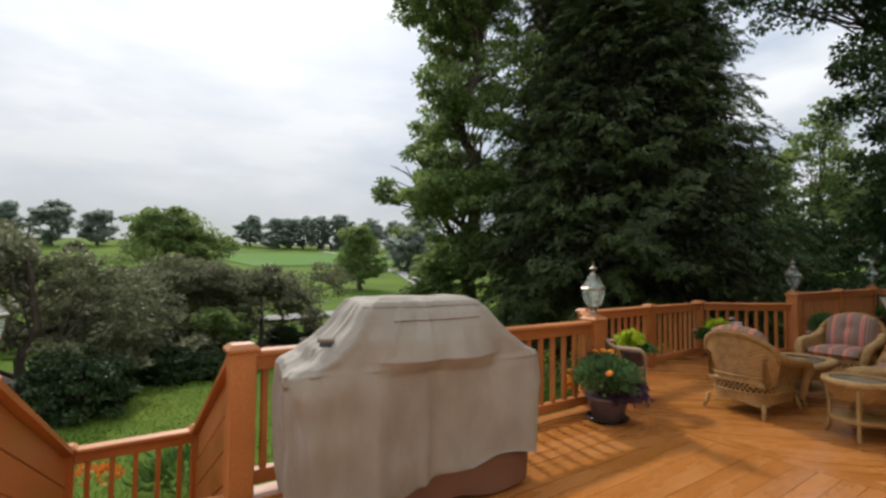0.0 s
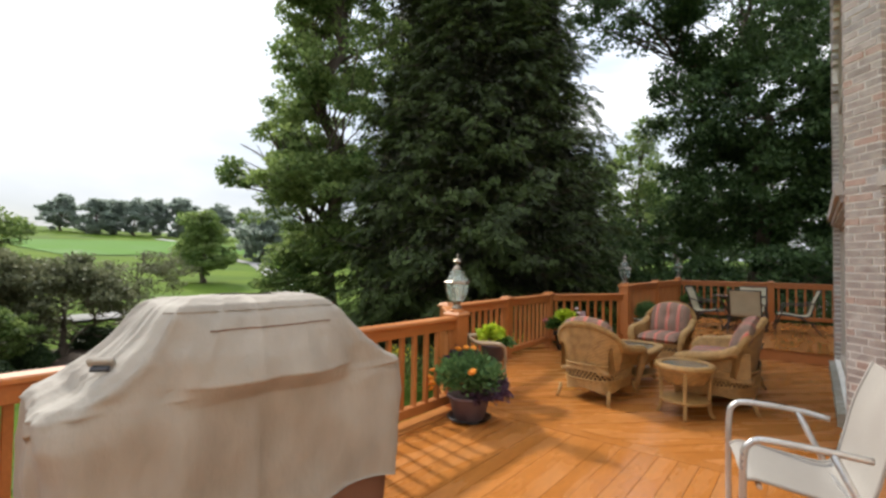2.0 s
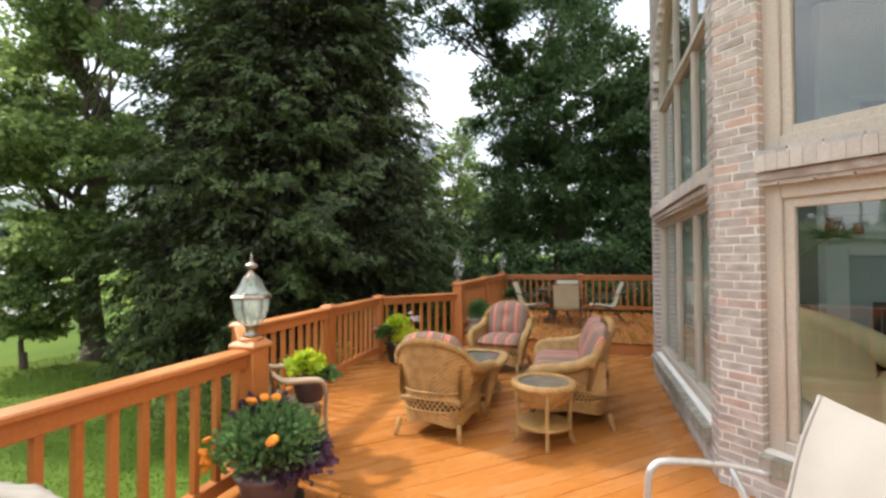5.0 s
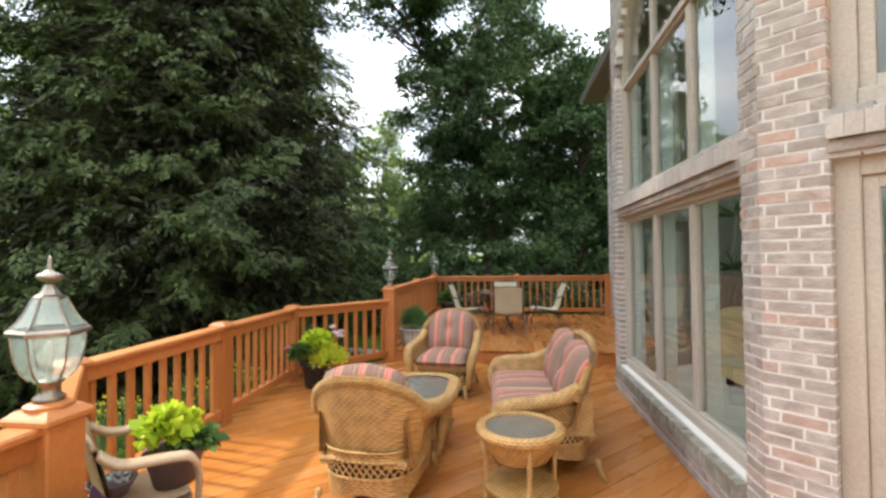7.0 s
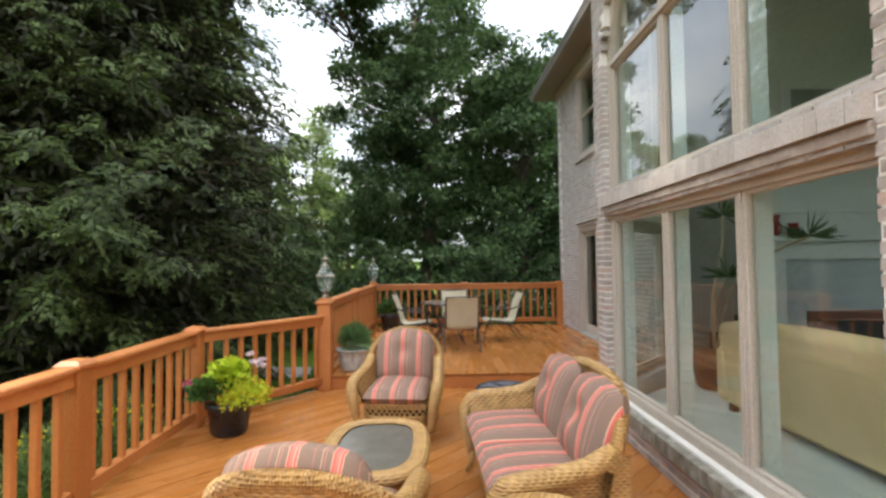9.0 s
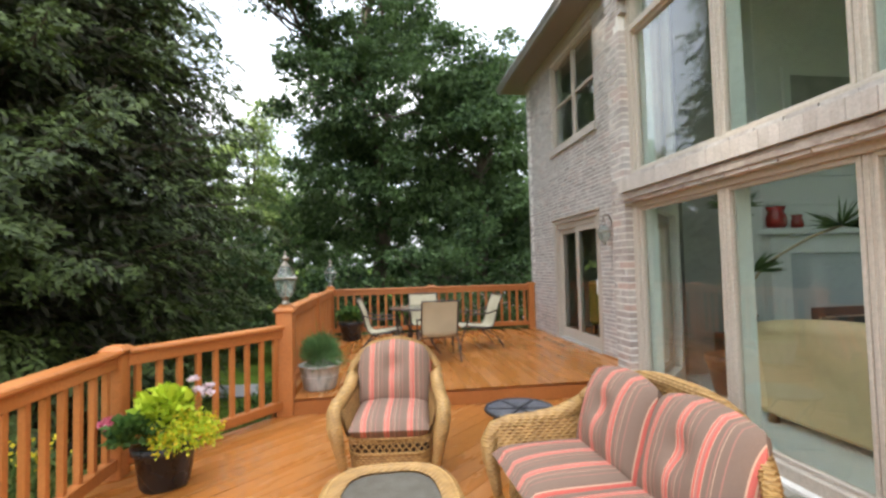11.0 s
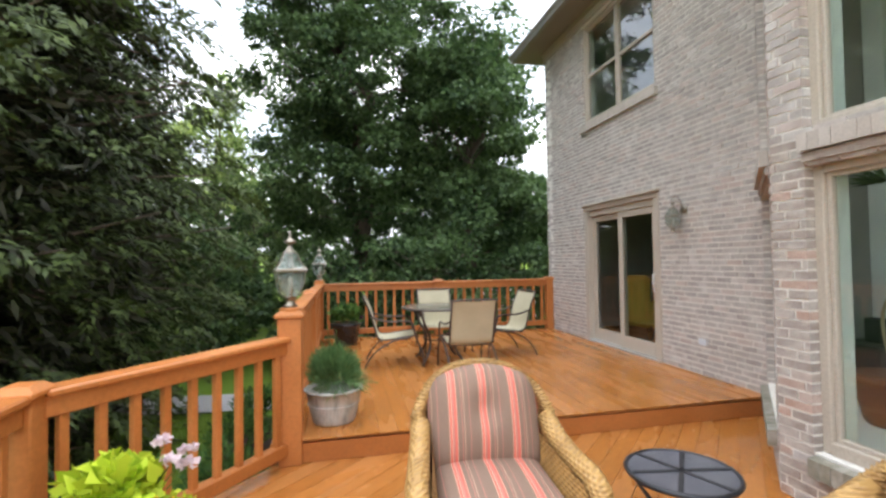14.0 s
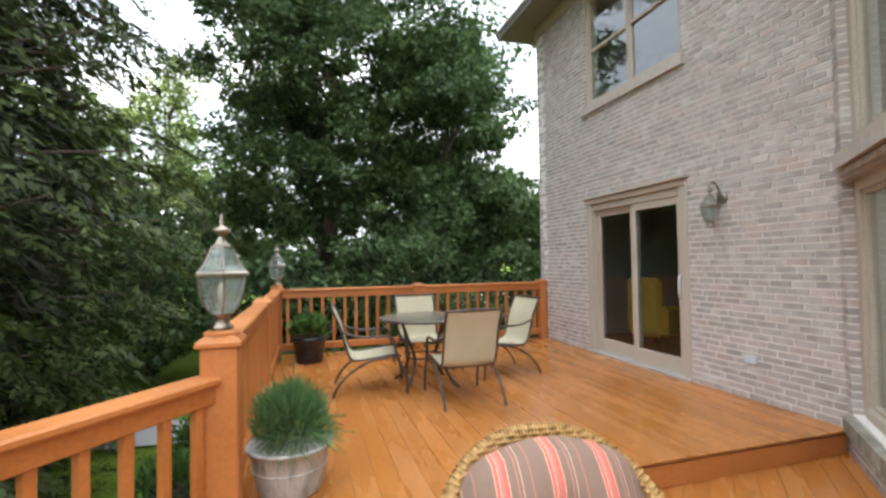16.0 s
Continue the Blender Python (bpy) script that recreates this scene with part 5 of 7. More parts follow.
ORANGE = material("marigold", [(0.75, 0.20, 0.01), (0.90, 0.34, 0.02)], 0.7, scale=(30, 30, 30), fine=200, bump=0.8)


# ---------------- wicker set ----------------
def cushion(w, d, h, tufts=(), puff=0.03, top=0.0):
    """A boxed cushion lying flat: x deep, y wide, with rounded edges, puffed faces and dents. top: how round its far end is."""
    g, nu, nv = Geo(), 25, 17

    def face(sign):
        def at(u, v):
            a, b = 2 * u - 1, 2 * v - 1
            ea, eb = (1 - abs(a) ** 6), (1 - abs(b) ** 6)
            edge = max(0.0, ea * eb) ** 0.5
            y, x = a * w / 2, b * d / 2
            if top and b < 0:
                x = -d / 2 * abs(b) * (1 - top * a * a)
                y *= 1 - top * 0.75 * abs(b) ** 3
            z = sign * (h / 2 * edge ** 0.6 + (puff if sign > 0 else puff * 0.15) * (1 - a * a) * (1 - b * b) * edge)
            for tx, ty in tufts:
                r2 = ((x - tx) ** 2 + (y - ty) ** 2) / 0.0055
                z -= sign * 0.055 * math.exp(-r2) if sign > 0 else 0
            z += 0.004 * noise.noise(Vector((x * 7, y * 7, sign))) * edge
            return (x, y, z)
        return at
    g.sheet(nu, nv, face(1))
    k = len(g.v)
    g.sheet(nu, nv, face(-1))
    g.f = [f if max(f) < k else f[::-1] for f in g.f]
    g.f = [tuple(reversed(f)) for f in g.f]
    return g


def wicker_seat(name, label, category, m, W, seats, rise=0.335):
    ob = thing(name, label, category, m, "wicker furniture on the deck")
    hw = W / 2

    def ring(u, z):
        """The plan of the skirt at height z, from the back round."""
        t = 2 * math.pi * u
        k = 0.94 + 0.06 * (z / 0.45)
        c, s = math.cos(t), math.sin(t)
        p = 6.0 if c < 0 else 3.0
        r = (abs(c) ** p + abs(s) ** p) ** (-1 / p)
        return -0.36 * r * c * k, (hw - 0.03) * r * s * k

    def skirt(z0, z1, arch=0.0):
        g = Geo()

        def at(u, v):
            t = 2 * math.pi * u
            low = z0 + arch * max(0, abs(math.cos(2 * t)) - 0.1) * 0.9
            z = low + (z1 - low) * v
            return (*ring(u, z), z)
        return g.sheet(64, 5, at, True)

    part("lower_skirt", skirt(0.095, 0.235, 0.06), WICKER, ob, smooth=True)
    part("upper_skirt", skirt(0.345, 0.40), WICKER, ob, smooth=True)
    # a dark sheet behind the lattice stands in for the shade inside the seat
    part("skirt_shade", Geo().sheet(48, 2, lambda u, v: (0.94 * ring(u, 0.3)[0], 0.96 * ring(u, 0.3)[1], 0.22 + 0.14 * v), True), UNDER, ob)
    g, n = Geo(), int(44 + 26 * (W - 0.7))
    for i in range(n):
        for s in (1, -1):
            a, b = i / n, (i + 2.0 * s) / n
            g.tube([(*ring(a, 0.23), 0.232), (*ring((a + b) / 2, 0.29), 0.29), (*ring(b, 0.35), 0.348)], 0.0058, 4, caps=False)
    part("lattice", g, WICKER_ROLL, ob)
    for z, r in ((0.235, 0.011), (0.345, 0.011), (0.40, 0.012)):
        part("band", Geo().tube([(*ring(i / 56, z), z) for i in range(56)], r, 6, True), WICKER_ROLL, ob, smooth=True)

    # back: a curved shell with a round top
    def back(u, v, off=0.0):
        a = 2 * u - 1
        top = 0.57 + rise * max(0, 1 - abs(a) ** 2.3) ** 0.5
        z = 0.35 + (top - 0.35) * v
        x = -0.335 - 0.15 * (z - 0.42) + 0.17 * abs(a) ** 3 + off
        y = a * (hw - 0.022 + 0.062 * min(1, max(0, (z - 0.36) / 0.3)) ** 0.8)
        return (x, y, z)
    part("backrest", Geo().sheet(33, 12, lambda u, v: back(u, v)), WICKER, ob, smooth=True)
    part("inner_back", Geo().sheet(33, 12, lambda u, v: back(1 - u, v, 0.03)), WICKER, ob, smooth=True)
    rim = [back(i / 40, 1.0, 0.015) for i in range(41)]
    part("back_rim", Geo().tube(rim, 0.030, 8), WICKER_ROLL, ob, smooth=True)
    g = Geo()
    for i in range(int(70 * W / 0.72)):
        p = back((i + 0.5) / int(70 * W / 0.72), 1.0, 0.015)
        q = back(min(1, (i + 0.9) / int(70 * W / 0.72)), 1.0, 0.015)
        d = (Vector(q) - Vector(p)).normalized()
        o = d.orthogonal().normalized()
        w2 = d.cross(o)
        g.tube([Vector(p) + 0.033 * (math.cos(t) * o + math.sin(t) * w2) + d * 0.006 * t / 6.28 for t in [k * math.pi / 4 for k in range(8)]], 0.0042, 4, True)
    part("rim_binding", g, WICKER_ROLL, ob)
    for s in (-1, 1):
        path = [(-0.20, s * (hw - 0.00), 0.65), (-0.06, s * (hw + 0.015), 0.585), (0.10, s * (hw + 0.03), 0.555), (0.25, s * (hw + 0.045), 0.545), (0.35, s * (hw + 0.045), 0.52), (0.395, s * (hw + 0.035), 0.45), (0.395, s * (hw + 0.015), 0.35), (0.375, s * hw, 0.24), (0.36, s * (hw - 0.02), 0.13)]
        fine = []
        for a, b in zip(path, path[1:]):
            fine += [tuple(a[k] + (b[k] - a[k]) * t for k in range(3)) for t in (0, 0.5)]
        fine.append(path[-1])
        part("arm", Geo().tube(fine, [0.052] * 12 + [0.046, 0.042, 0.036, 0.032, 0.028], 10), WICKER_ROLL, ob, smooth=True)
        part("arm_side", Geo().sheet(14, 6, lambda u, v: (-0.30 + 0.66 * u, s * (hw - 0.045 + 0.06 * v * u), 0.35 + (0.18 + 0.09 * (1 - u)) * v)), WICKER, ob, smooth=True)
        part("arm_lining", Geo().sheet(14, 6, lambda u, v: (0.36 - 0.66 * u, s * (hw - 0.07 + 0.06 * v * (1 - u)), 0.35 + (0.18 + 0.08 * u) * v)), WICKER, ob, smooth=True)
    for x in (-0.33, 0.35):
        for s in (-1, 1):
            part("leg", Geo().tube([(x, s * (hw - 0.06), 0.15), (x + 0.01 * (1 if x > 0 else -1), s * (hw - 0.05), 0.07), (x + (0.05 if x > 0 else -0.05), s * (hw - 0.035), 0.0)], [0.024, 0.020, 0.017], 8), WICKER_ROLL, ob, smooth=True)
    part("seat_deck", Geo().box(-0.32, 0.34, -hw + 0.05, hw - 0.05, 0.30, 0.345, 0.01), WICKER, ob)
    cw = (W - 0.11) / seats
    for i in range(seats):
        y = (i - (seats - 1) / 2) * cw
        part("seat_cushion", cushion(cw - 0.004, 0.66, 0.135, puff=0.03), STRIPES, ob, "striped coral and grey-brown seat cushion", True, pose(0.075, y, 0.412))
        part("back_cushion", cushion(cw + (0.035 if seats == 1 else -0.015), 0.53, 0.13, [(-0.03, 0.0)], 0.070, 0.24 if seats == 1 else 0.15), STRIPES, ob, "striped tufted back cushion", True, pose(-0.225, y, 0.675, 0, 72, 0))
    return ob


wicker_seat("wicker_armchair", "honey wicker armchair with striped coral cushions and lattice band", "armchair", pose(5.97, 2.57, 0, 0, 0, -5), 0.68, 1, 0.275)
wicker_seat("wicker_armchair", "honey wicker armchair with striped coral cushions facing the coffee table", "armchair", pose(8.42, 2.41, 0, 0, 0, 174), 0.67, 1)
wicker_seat("wicker_loveseat", "honey wicker loveseat with striped coral cushions beside the house", "loveseat", pose(6.90, 1.43, 0, 0, 0, 92), 1.36, 2)


def oval(a, b, p, n=48):
    return [(a * abs(math.cos(t)) ** (2 / p) * math.copysign(1, math.cos(t)), b * abs(math.sin(t)) ** (2 / p) * math.copysign(1, math.sin(t))) for t in [2 * math.pi * i / n for i in range(n)]]


def wicker_table(name, label, m, a, b, high, p, shelf, legs, band=0.035):
    ob = thing(name, label, "table", m, "wicker furniture on the deck")
    part("rim", Geo().tube([(x, y, high - 0.026) for x, y in oval(a - 0.028, b - 0.028, p)], 0.034, 8, True), WICKER_ROLL, ob, smooth=True)
    part("rim_band", Geo().sheet(48, 4, lambda u, v: (*oval(a - 0.02 - band * v, b - 0.02 - band * v, p)[int(round(u * 48)) % 48], high - 0.002 + 0.006 * math.sin(3.14 * v)), True), WICKER_ROLL, ob, smooth=True)
    g = Geo()
    o1 = oval(a - 0.018 - band, b - 0.018 - band, p)
    g.v = [(x, y, high - 0.012) for x, y in o1]
    g.f = [tuple(range(len(o1)))]
    part("glass_top", g, TABLE_GLASS, ob, "dark tinted glass top")
    # a plain dark sheet just under the glass
    g = Geo()
    g.v = [(x, y, high - 0.035) for x, y in o1]
    g.f = [tuple(range(len(o1)))]
    part("dark_under_top", g, UNDER, ob)

    def apron(u, v):
        k = 1 - 0.30 * v ** 1.5
        q = oval(a - 0.02, b - 0.02, p, 48)[int(round(u * 48)) % 48]
        return (q[0] * k, q[1] * k, high - 0.03 - 0.16 * v)
    part("apron", Geo().sheet(48, 6, apron, True), WICKER, ob, smooth=True)
    for t in legs:
        c, s = math.cos(radians(t)), math.sin(radians(t))
        part("leg", Geo().tube([(c * a * 0.86, s * b * 0.86, high - 0.05), (c * a * 0.80, s * b * 0.80, high - 0.2), (c * a * 0.78, s * b * 0.78, 0.15), (c * a * 0.82, s * b * 0.82, 0.05), (c * a * 0.93, s * b * 0.93, 0.0)], [0.018, 0.017, 0.016, 0.017, 0.019], 8), WICKER_ROLL, ob, smooth=True)
    g = Geo().lathe([(0.001, shelf + 0.012), (0.80, shelf + 0.014), (0.80, shelf - 0.012), (0.001, shelf - 0.014)], 40, Matrix.Diagonal((a, b, 1, 1)))
    part("shelf", g, WICKER, ob)
    part("shelf_rim", Geo().tube([(x, y, shelf) for x, y in oval(a * 0.80, b * 0.80, 2.0, 36)], 0.016, 6, True), WICKER_ROLL, ob, smooth=True)
    return ob


wicker_table("wicker_side_table", "round honey wicker side table with a glass top", pose(5.86, 1.63, 0, 0, 0, 12), 0.275, 0.275, 0.52, 2.0, 0.16, (0, 90, 180, 270))
wicker_table("wicker_coffee_table", "oval honey wicker coffee table with a glass top", pose(6.90, 2.46, 0, 0, 0, 0), 0.48, 0.34, 0.46, 3.2, 0.14, (38, 142, 218, 322), 0.085)

# small folding table
ft = thing("folding_table", "small round black metal folding table on the deck", "table", pose(8.34, 1.43, 0, 0, 0, 20))
part("rim", Geo().tube([(0.265 * math.cos(t), 0.265 * math.sin(t), 0.40) for t in [2 * math.pi * i / 36 for i in range(36)]], 0.013, 6, True), BLACK_METAL, ft, smooth=True)
part("tabletop", Geo().lathe([(0.001, 0.404), (0.262, 0.404), (0.262, 0.396), (0.001, 0.396)], 36), material("mesh_top", [(0.10, 0.10, 0.12), (0.16, 0.155, 0.17)], 0.5, 0.3, scale=(10, 10, 10), fine=500, bump=0.6), ft)
for a in (0, 60, 120):
    part("bar", Geo().box(-0.255, 0.255, -0.012, 0.012, 0.403, 0.411, 0.002), BLACK_METAL, ft, m=pose(0, 0, 0, 0, 0, a))
for s in (-1, 1):
    part("leg", Geo().tube([(-0.24, 0.16 * s, 0.0), (0.20, 0.16 * s, 0.39)], 0.010, 6), BLACK_METAL, ft)
    part("leg", Geo().tube([(0.24, 0.135 * s, 0.0), (-0.20, 0.135 * s, 0.39)], 0.010, 6), BLACK_METAL, ft)
part("crossbar", Geo().tube([(-0.24, -0.16, 0.012), (-0.24, 0.16, 0.012)], 0.009, 6), BLACK_METAL, ft)
part("crossbar", Geo().tube([(0.24, -0.135, 0.012), (0.24, 0.135, 0.012)], 0.009, 6), BLACK_METAL, ft)


# ---------------- sling chairs and dining table ----------------
def smooth_path(points, steps=5):
    """Points on a soft curve through the given ones."""
    p = [Vector(q) for q in points]
    p = [2 * p[0] - p[1]] + p + [2 * p[-1] - p[-2]]
    out = []
    for a, b, c, d in zip(p, p[1:], p[2:], p[3:]):
        for i in range(steps):
            t = i / steps
            out.append(0.5 * (2 * b + (c - a) * t + (2 * a - 5 * b + 4 * c - d) * t * t + (3 * b - a - 3 * c + d) * t ** 3))
    return out + [p[-2]]


def sling_chair(name, label, m, frame_mat, sling_mat, wide=0.54, arcs=True, group="", tube=0.014, arm_out=0.025):
    ob = thing(name, label, "chair", m, group)
    hw = wide / 2
    prof = smooth_path([(0.30, 0, 0.405), (0.24, 0, 0.43), (0.05, 0, 0.405), (-0.14, 0, 0.385), (-0.21, 0, 0.43), (-0.25, 0, 0.56), (-0.30, 0, 0.76), (-0.38, 0, 0.96)], 4)
    part("sling", Geo().sheet(9, len(prof), lambda u, v: (lambda q: (q.x - 0.012 * (1 - (2 * u - 1) ** 2), (2 * u - 1) * (hw - 0.012), q.z - 0.014 * (1 - (2 * u - 1) ** 2)))(prof[round(v * (len(prof) - 1))])), sling_mat, ob, smooth=True)
    for s in (-1, 1):
        part("side_rail", Geo().tube([(q.x, s * hw, q.z) for q in prof], tube * (0.9 if arcs else 0.6), 8), frame_mat if arcs else sling_mat, ob, smooth=True)
        y = s * (hw + arm_out)
        if arcs:
            part("front_leg", Geo().tube(smooth_path([(0.36, y, 0.0), (0.34, y, 0.20), (0.26, y, 0.42), (0.22, y, 0.60), (0.14, y, 0.635), (-0.10, y, 0.64), (-0.29, s * hw, 0.70)]), tube, 8), frame_mat, ob, smooth=True)
            part("rear_leg", Geo().tube(smooth_path([(0.20, y, 0.41), (-0.02, y, 0.37), (-0.22, y, 0.24), (-0.33, y, 0.10), (-0.37, y, 0.0)]), tube, 8), frame_mat, ob, smooth=True)
        else:
            part("front_leg", Geo().tube(smooth_path([(0.30, y, 0.0), (0.30, y, 0.30), (0.295, y, 0.55), (0.27, y, 0.62), (0.20, y, 0.645), (-0.05, y, 0.635), (-0.20, y - s * 0.03, 0.615)]), tube, 8), frame_mat, ob, smooth=True)
            part("rear_leg", Geo().tube([(-0.05, y, 0.635), (-0.16, y, 0.40), (-0.30, y, 0.0)], tube, 8), frame_mat, ob, smooth=True)
    part("crossbar", Geo().tube([(0.22, -hw, 0.395), (0.22, hw, 0.395)], tube * 0.8, 6), frame_mat, ob)
    part("crossbar", Geo().tube([(-0.16, -hw, 0.365), (-0.16, hw, 0.365)], tube * 0.8, 6), frame_mat, ob)
    if not arcs:
        return ob
    part("top_bar", Geo().tube([(-0.382, -hw - 0.012, 0.962), (-0.388, 0, 0.972), (-0.382, hw + 0.012, 0.962)], tube, 8), frame_mat, ob)
    return ob


sling_chair("sling_chair", "grey sling patio chair with a silver tubular frame", pose(3.76, 0.655, 0, 0, 0, 102) @ Matrix.Diagonal((1, 1, 1.03, 1)), SILVER_METAL, SLING_GREY, 0.56, False, tube=0.017, arm_out=0.075)
GLASSY = thing("glass_side_table", "small round patio table with dark glass and a silver rim", "table", pose(2.95, 0.50, 0))
part("rim", Geo().tube([(0.26 * math.cos(t), 0.26 * math.sin(t), 0.48) for t in [2 * math.pi * i / 36 for i in range(36)]], 0.016, 8, True), SILVER_METAL, GLASSY, smooth=True)
part("glass_top", Geo().lathe([(0.001, 0.486), (0.25, 0.486), (0.25, 0.478), (0.001, 0.478)], 36), TABLE_GLASS, GLASSY)
for a in (45, 135, 225, 315):
    part("leg", Geo().tube([(0.25 * math.cos(radians(a)), 0.25 * math.sin(radians(a)), 0.475), (0.27 * math.cos(radians(a)), 0.27 * math.sin(radians(a)), 0.0)], 0.013, 8), SILVER_METAL, GLASSY)

DC = (12.30, 1.86)
dining = thing("patio_table", "round glass patio table with a bronze metal frame", "table", pose(DC[0], DC[1], 0.18))
part("glass_top", Geo().lathe([(0.001, 0.720), (0.485, 0.720), (0.490, 0.714), (0.485, 0.708), (0.001, 0.708)], 44), TABLE_GLASS, dining)
part("rim", Geo().tube([(0.49 * math.cos(t), 0.49 * math.sin(t), 0.706) for t in [2 * math.pi * i / 44 for i in range(44)]], 0.014, 6, True), BROWN_METAL, dining, smooth=True)
part("ring", Geo().tube([(0.22 * math.cos(t), 0.22 * math.sin(t), 0.30) for t in [2 * math.pi * i / 30 for i in range(30)]], 0.010, 6, True), BROWN_METAL, dining, smooth=True)
for a in (45, 135, 225, 315):
    c, s = math.cos(radians(a)), math.sin(radians(a))
    part("leg", Geo().tube(smooth_path([(0.45 * c, 0.45 * s, 0.70), (0.34 * c, 0.34 * s, 0.52), (0.22 * c, 0.22 * s, 0.30), (0.28 * c, 0.28 * s, 0.12), (0.40 * c, 0.40 * s, 0.0)]), 0.016, 8), BROWN_METAL, dining, smooth=True)
for x, y, turn in ((11.66, 1.66, 0), (12.30, 2.46, -95), (13.10, 1.70, 182), (12.50, 0.90, 96)):
    sling_chair("patio_chair", "tan sling patio chair with a curved bronze frame", pose(x, y, 0.18, 0, 0, turn) @ Matrix.Diagonal((1, 1, 0.90, 1)), BROWN_METAL, SLING_TAN, 0.52, True, "chairs round the patio table", 0.013)


# ---------------- covered grill ----------------
grill = thing("covered_grill", "large grill under a wrinkled beige cover with a brown hem", "grill", pose(1.90, 3.00, 0.0, 0, 0, -5))
LEVELS = [(0.10, 0.80, 0.335), (0.30, 0.825, 0.345), (0.55, 0.845, 0.35), (0.76, 0.855, 0.355), (0.86, 0.865, 0.355), (0.90, 0.865, 0.35), (0.935, 0.83, 0.34), (0.97, 0.74, 0.335), (1.05, 0.625, 0.325), (1.14, 0.545, 0.30), (1.23, 0.475, 0.265), (1.29, 0.42, 0.215), (1.315, 0.35, 0.14), (1.322, 0.15, 0.05)]


def drape(u, v, lo=0.0, hi=1.0, inset=0.0, hem=True):
    t = 2 * math.pi * u
    k = v * (len(LEVELS) - 1)
    i = min(len(LEVELS) - 2, int(k))
    a, b = LEVELS[i], LEVELS[i + 1]
    z, lx, ly = (a[j] + (b[j] - a[j]) * (k - i) for j in range(3))
    c, s = math.cos(t), math.sin(t)
    p = 11.0 if z < 1.0 else 9.0
    r = (abs(c) ** p + abs(s) ** p) ** (-1 / p)
    low = max(0.0, 1 - z / 0.95)
    fold = 0.022 * math.sin(9 * t + 2.3 * math.sin(2 * t)) * (low + 0.15) + 0.012 * noise.noise(Vector((3 * c, 5 * s, z * 5)))
    crease = 0.010 * noise.noise(Vector((9 * c, 9 * s, z * 3 + 4))) + 0.014 * noise.noise(Vector((5 * lx * c, 6 * s, z * 3))) - 0.012 * abs(noise.noise(Vector((6 * c * lx, 4 * s, z * 4 + 9))))
    if s < 0:
        # the handle of the lid pushes the cloth out in front, and it falls from there in folds
        mid = max(0.0, 1 - (abs(lx * r * c - 0.02) / 0.46) ** 3)
        ridge = max(0.0, 1 - abs(z - 0.955) / (0.30 if z > 0.955 else 0.09))
        fold += mid * 0.105 * ridge
    pleat = (1 - abs(math.sin(6.5 * t + 1.4 * math.sin(3 * t)))) ** 3
    if inset == 0:
        fold += 0.055 * pleat * min(1.0, 2.2 * low) + 0.022 * pleat * (z > 0.9)
        fold += 0.030 * (0.4 - abs(noise.noise(Vector((lx * c * 3.2 + z * 1.6, s, z * 2.2 - c * 1.5)))))
    x, y = (lx + fold + crease - inset) * r * c, (ly + fold + crease - inset) * r * s
    if z > 0.93:
        z += 0.012 * noise.noise(Vector((x * 4, y * 5, 1)))
    if 0.84 < z < 1.0:
        z -= 0.020 * (1 + math.sin(4 * t + 1)) * abs(c)
    if hem:
        z = max(z, 0.20 + 0.10 * c + 0.030 * math.sin(5 * t + 1.0) + 0.025 * math.sin(11 * t) + 0.02 * math.sin(2 * t))
    return (x, y, z)


part("cover", Geo().sheet(200, 66, drape, True), COVER, grill, smooth=True)
part("hem", Geo().sheet(96, 8, lambda u, v: (*drape(u, 0.12 * v, inset=0.012, hem=False)[:2], 0.035 + 0.42 * v + 0.012 * math.sin(13 * 6.28 * u) * (1 - v)), True), COVER_BROWN, grill, "brown hem of the cover", True)



def on_front(x, v):
    """The place on the front of the cover at x."""
    q = min((drape(0.5 + 0.5 * k / 400, v) for k in range(401)), key=lambda e: abs(e[0] - x))
    return (q[0], q[1] - 0.003, q[2])


part("seam", Geo().tube([on_front(-0.28 + 0.62 * i / 24, 9.45 / 13) for i in range(25)], 0.003, 5), COVER_BROWN, grill)
part("top_seam", Geo().tube([on_front(-0.44 + 0.88 * i / 24, 10.55 / 13) for i in range(25)], 0.004, 5), COVER, grill)
part("vent_flap", Geo().box(-0.05, 0.05, -0.012, 0.012, -0.02, 0.02, 0.006), COVER, grill, m=pose(-0.66, -0.20, 1.08, 40, 0, -35))
part("vent", Geo().box(-0.035, 0.035, -0.012, 0.012, -0.008, 0.008, 0.003), BLACK_METAL, grill, m=pose(-0.665, -0.215, 1.055, 40, 0, -35))
for x in (-0.60, 0.60):
    for y in (-0.16, 0.16):
        part("caster", Geo().lathe([(0.001, -0.015), (0.03, -0.015), (0.035, 0), (0.03, 0.015), (0.001, 0.015)], 14, pose(x, y, 0.035, 90)), BLACK_METAL, grill, smooth=True)


# ---------------- lamps ----------------
def hexagon(r, z, turn=0):
    return [(r * math.cos(math.pi * i / 3 + turn), r * math.sin(math.pi * i / 3 + turn), z) for i in range(6)]


def loft(levels):
    g = Geo()
    for r, z in levels:
        g.v += hexagon(r, z)
    for k in range(len(levels) - 1):
        g.f += [(6 * k + i, 6 * k + (i + 1) % 6, 6 * k + 6 + (i + 1) % 6, 6 * k + 6 + i) for i in range(6)]
    return g


BULB = material("frosted_bulb", [(0.46, 0.43, 0.37), (0.52, 0.49, 0.42)], 0.4)


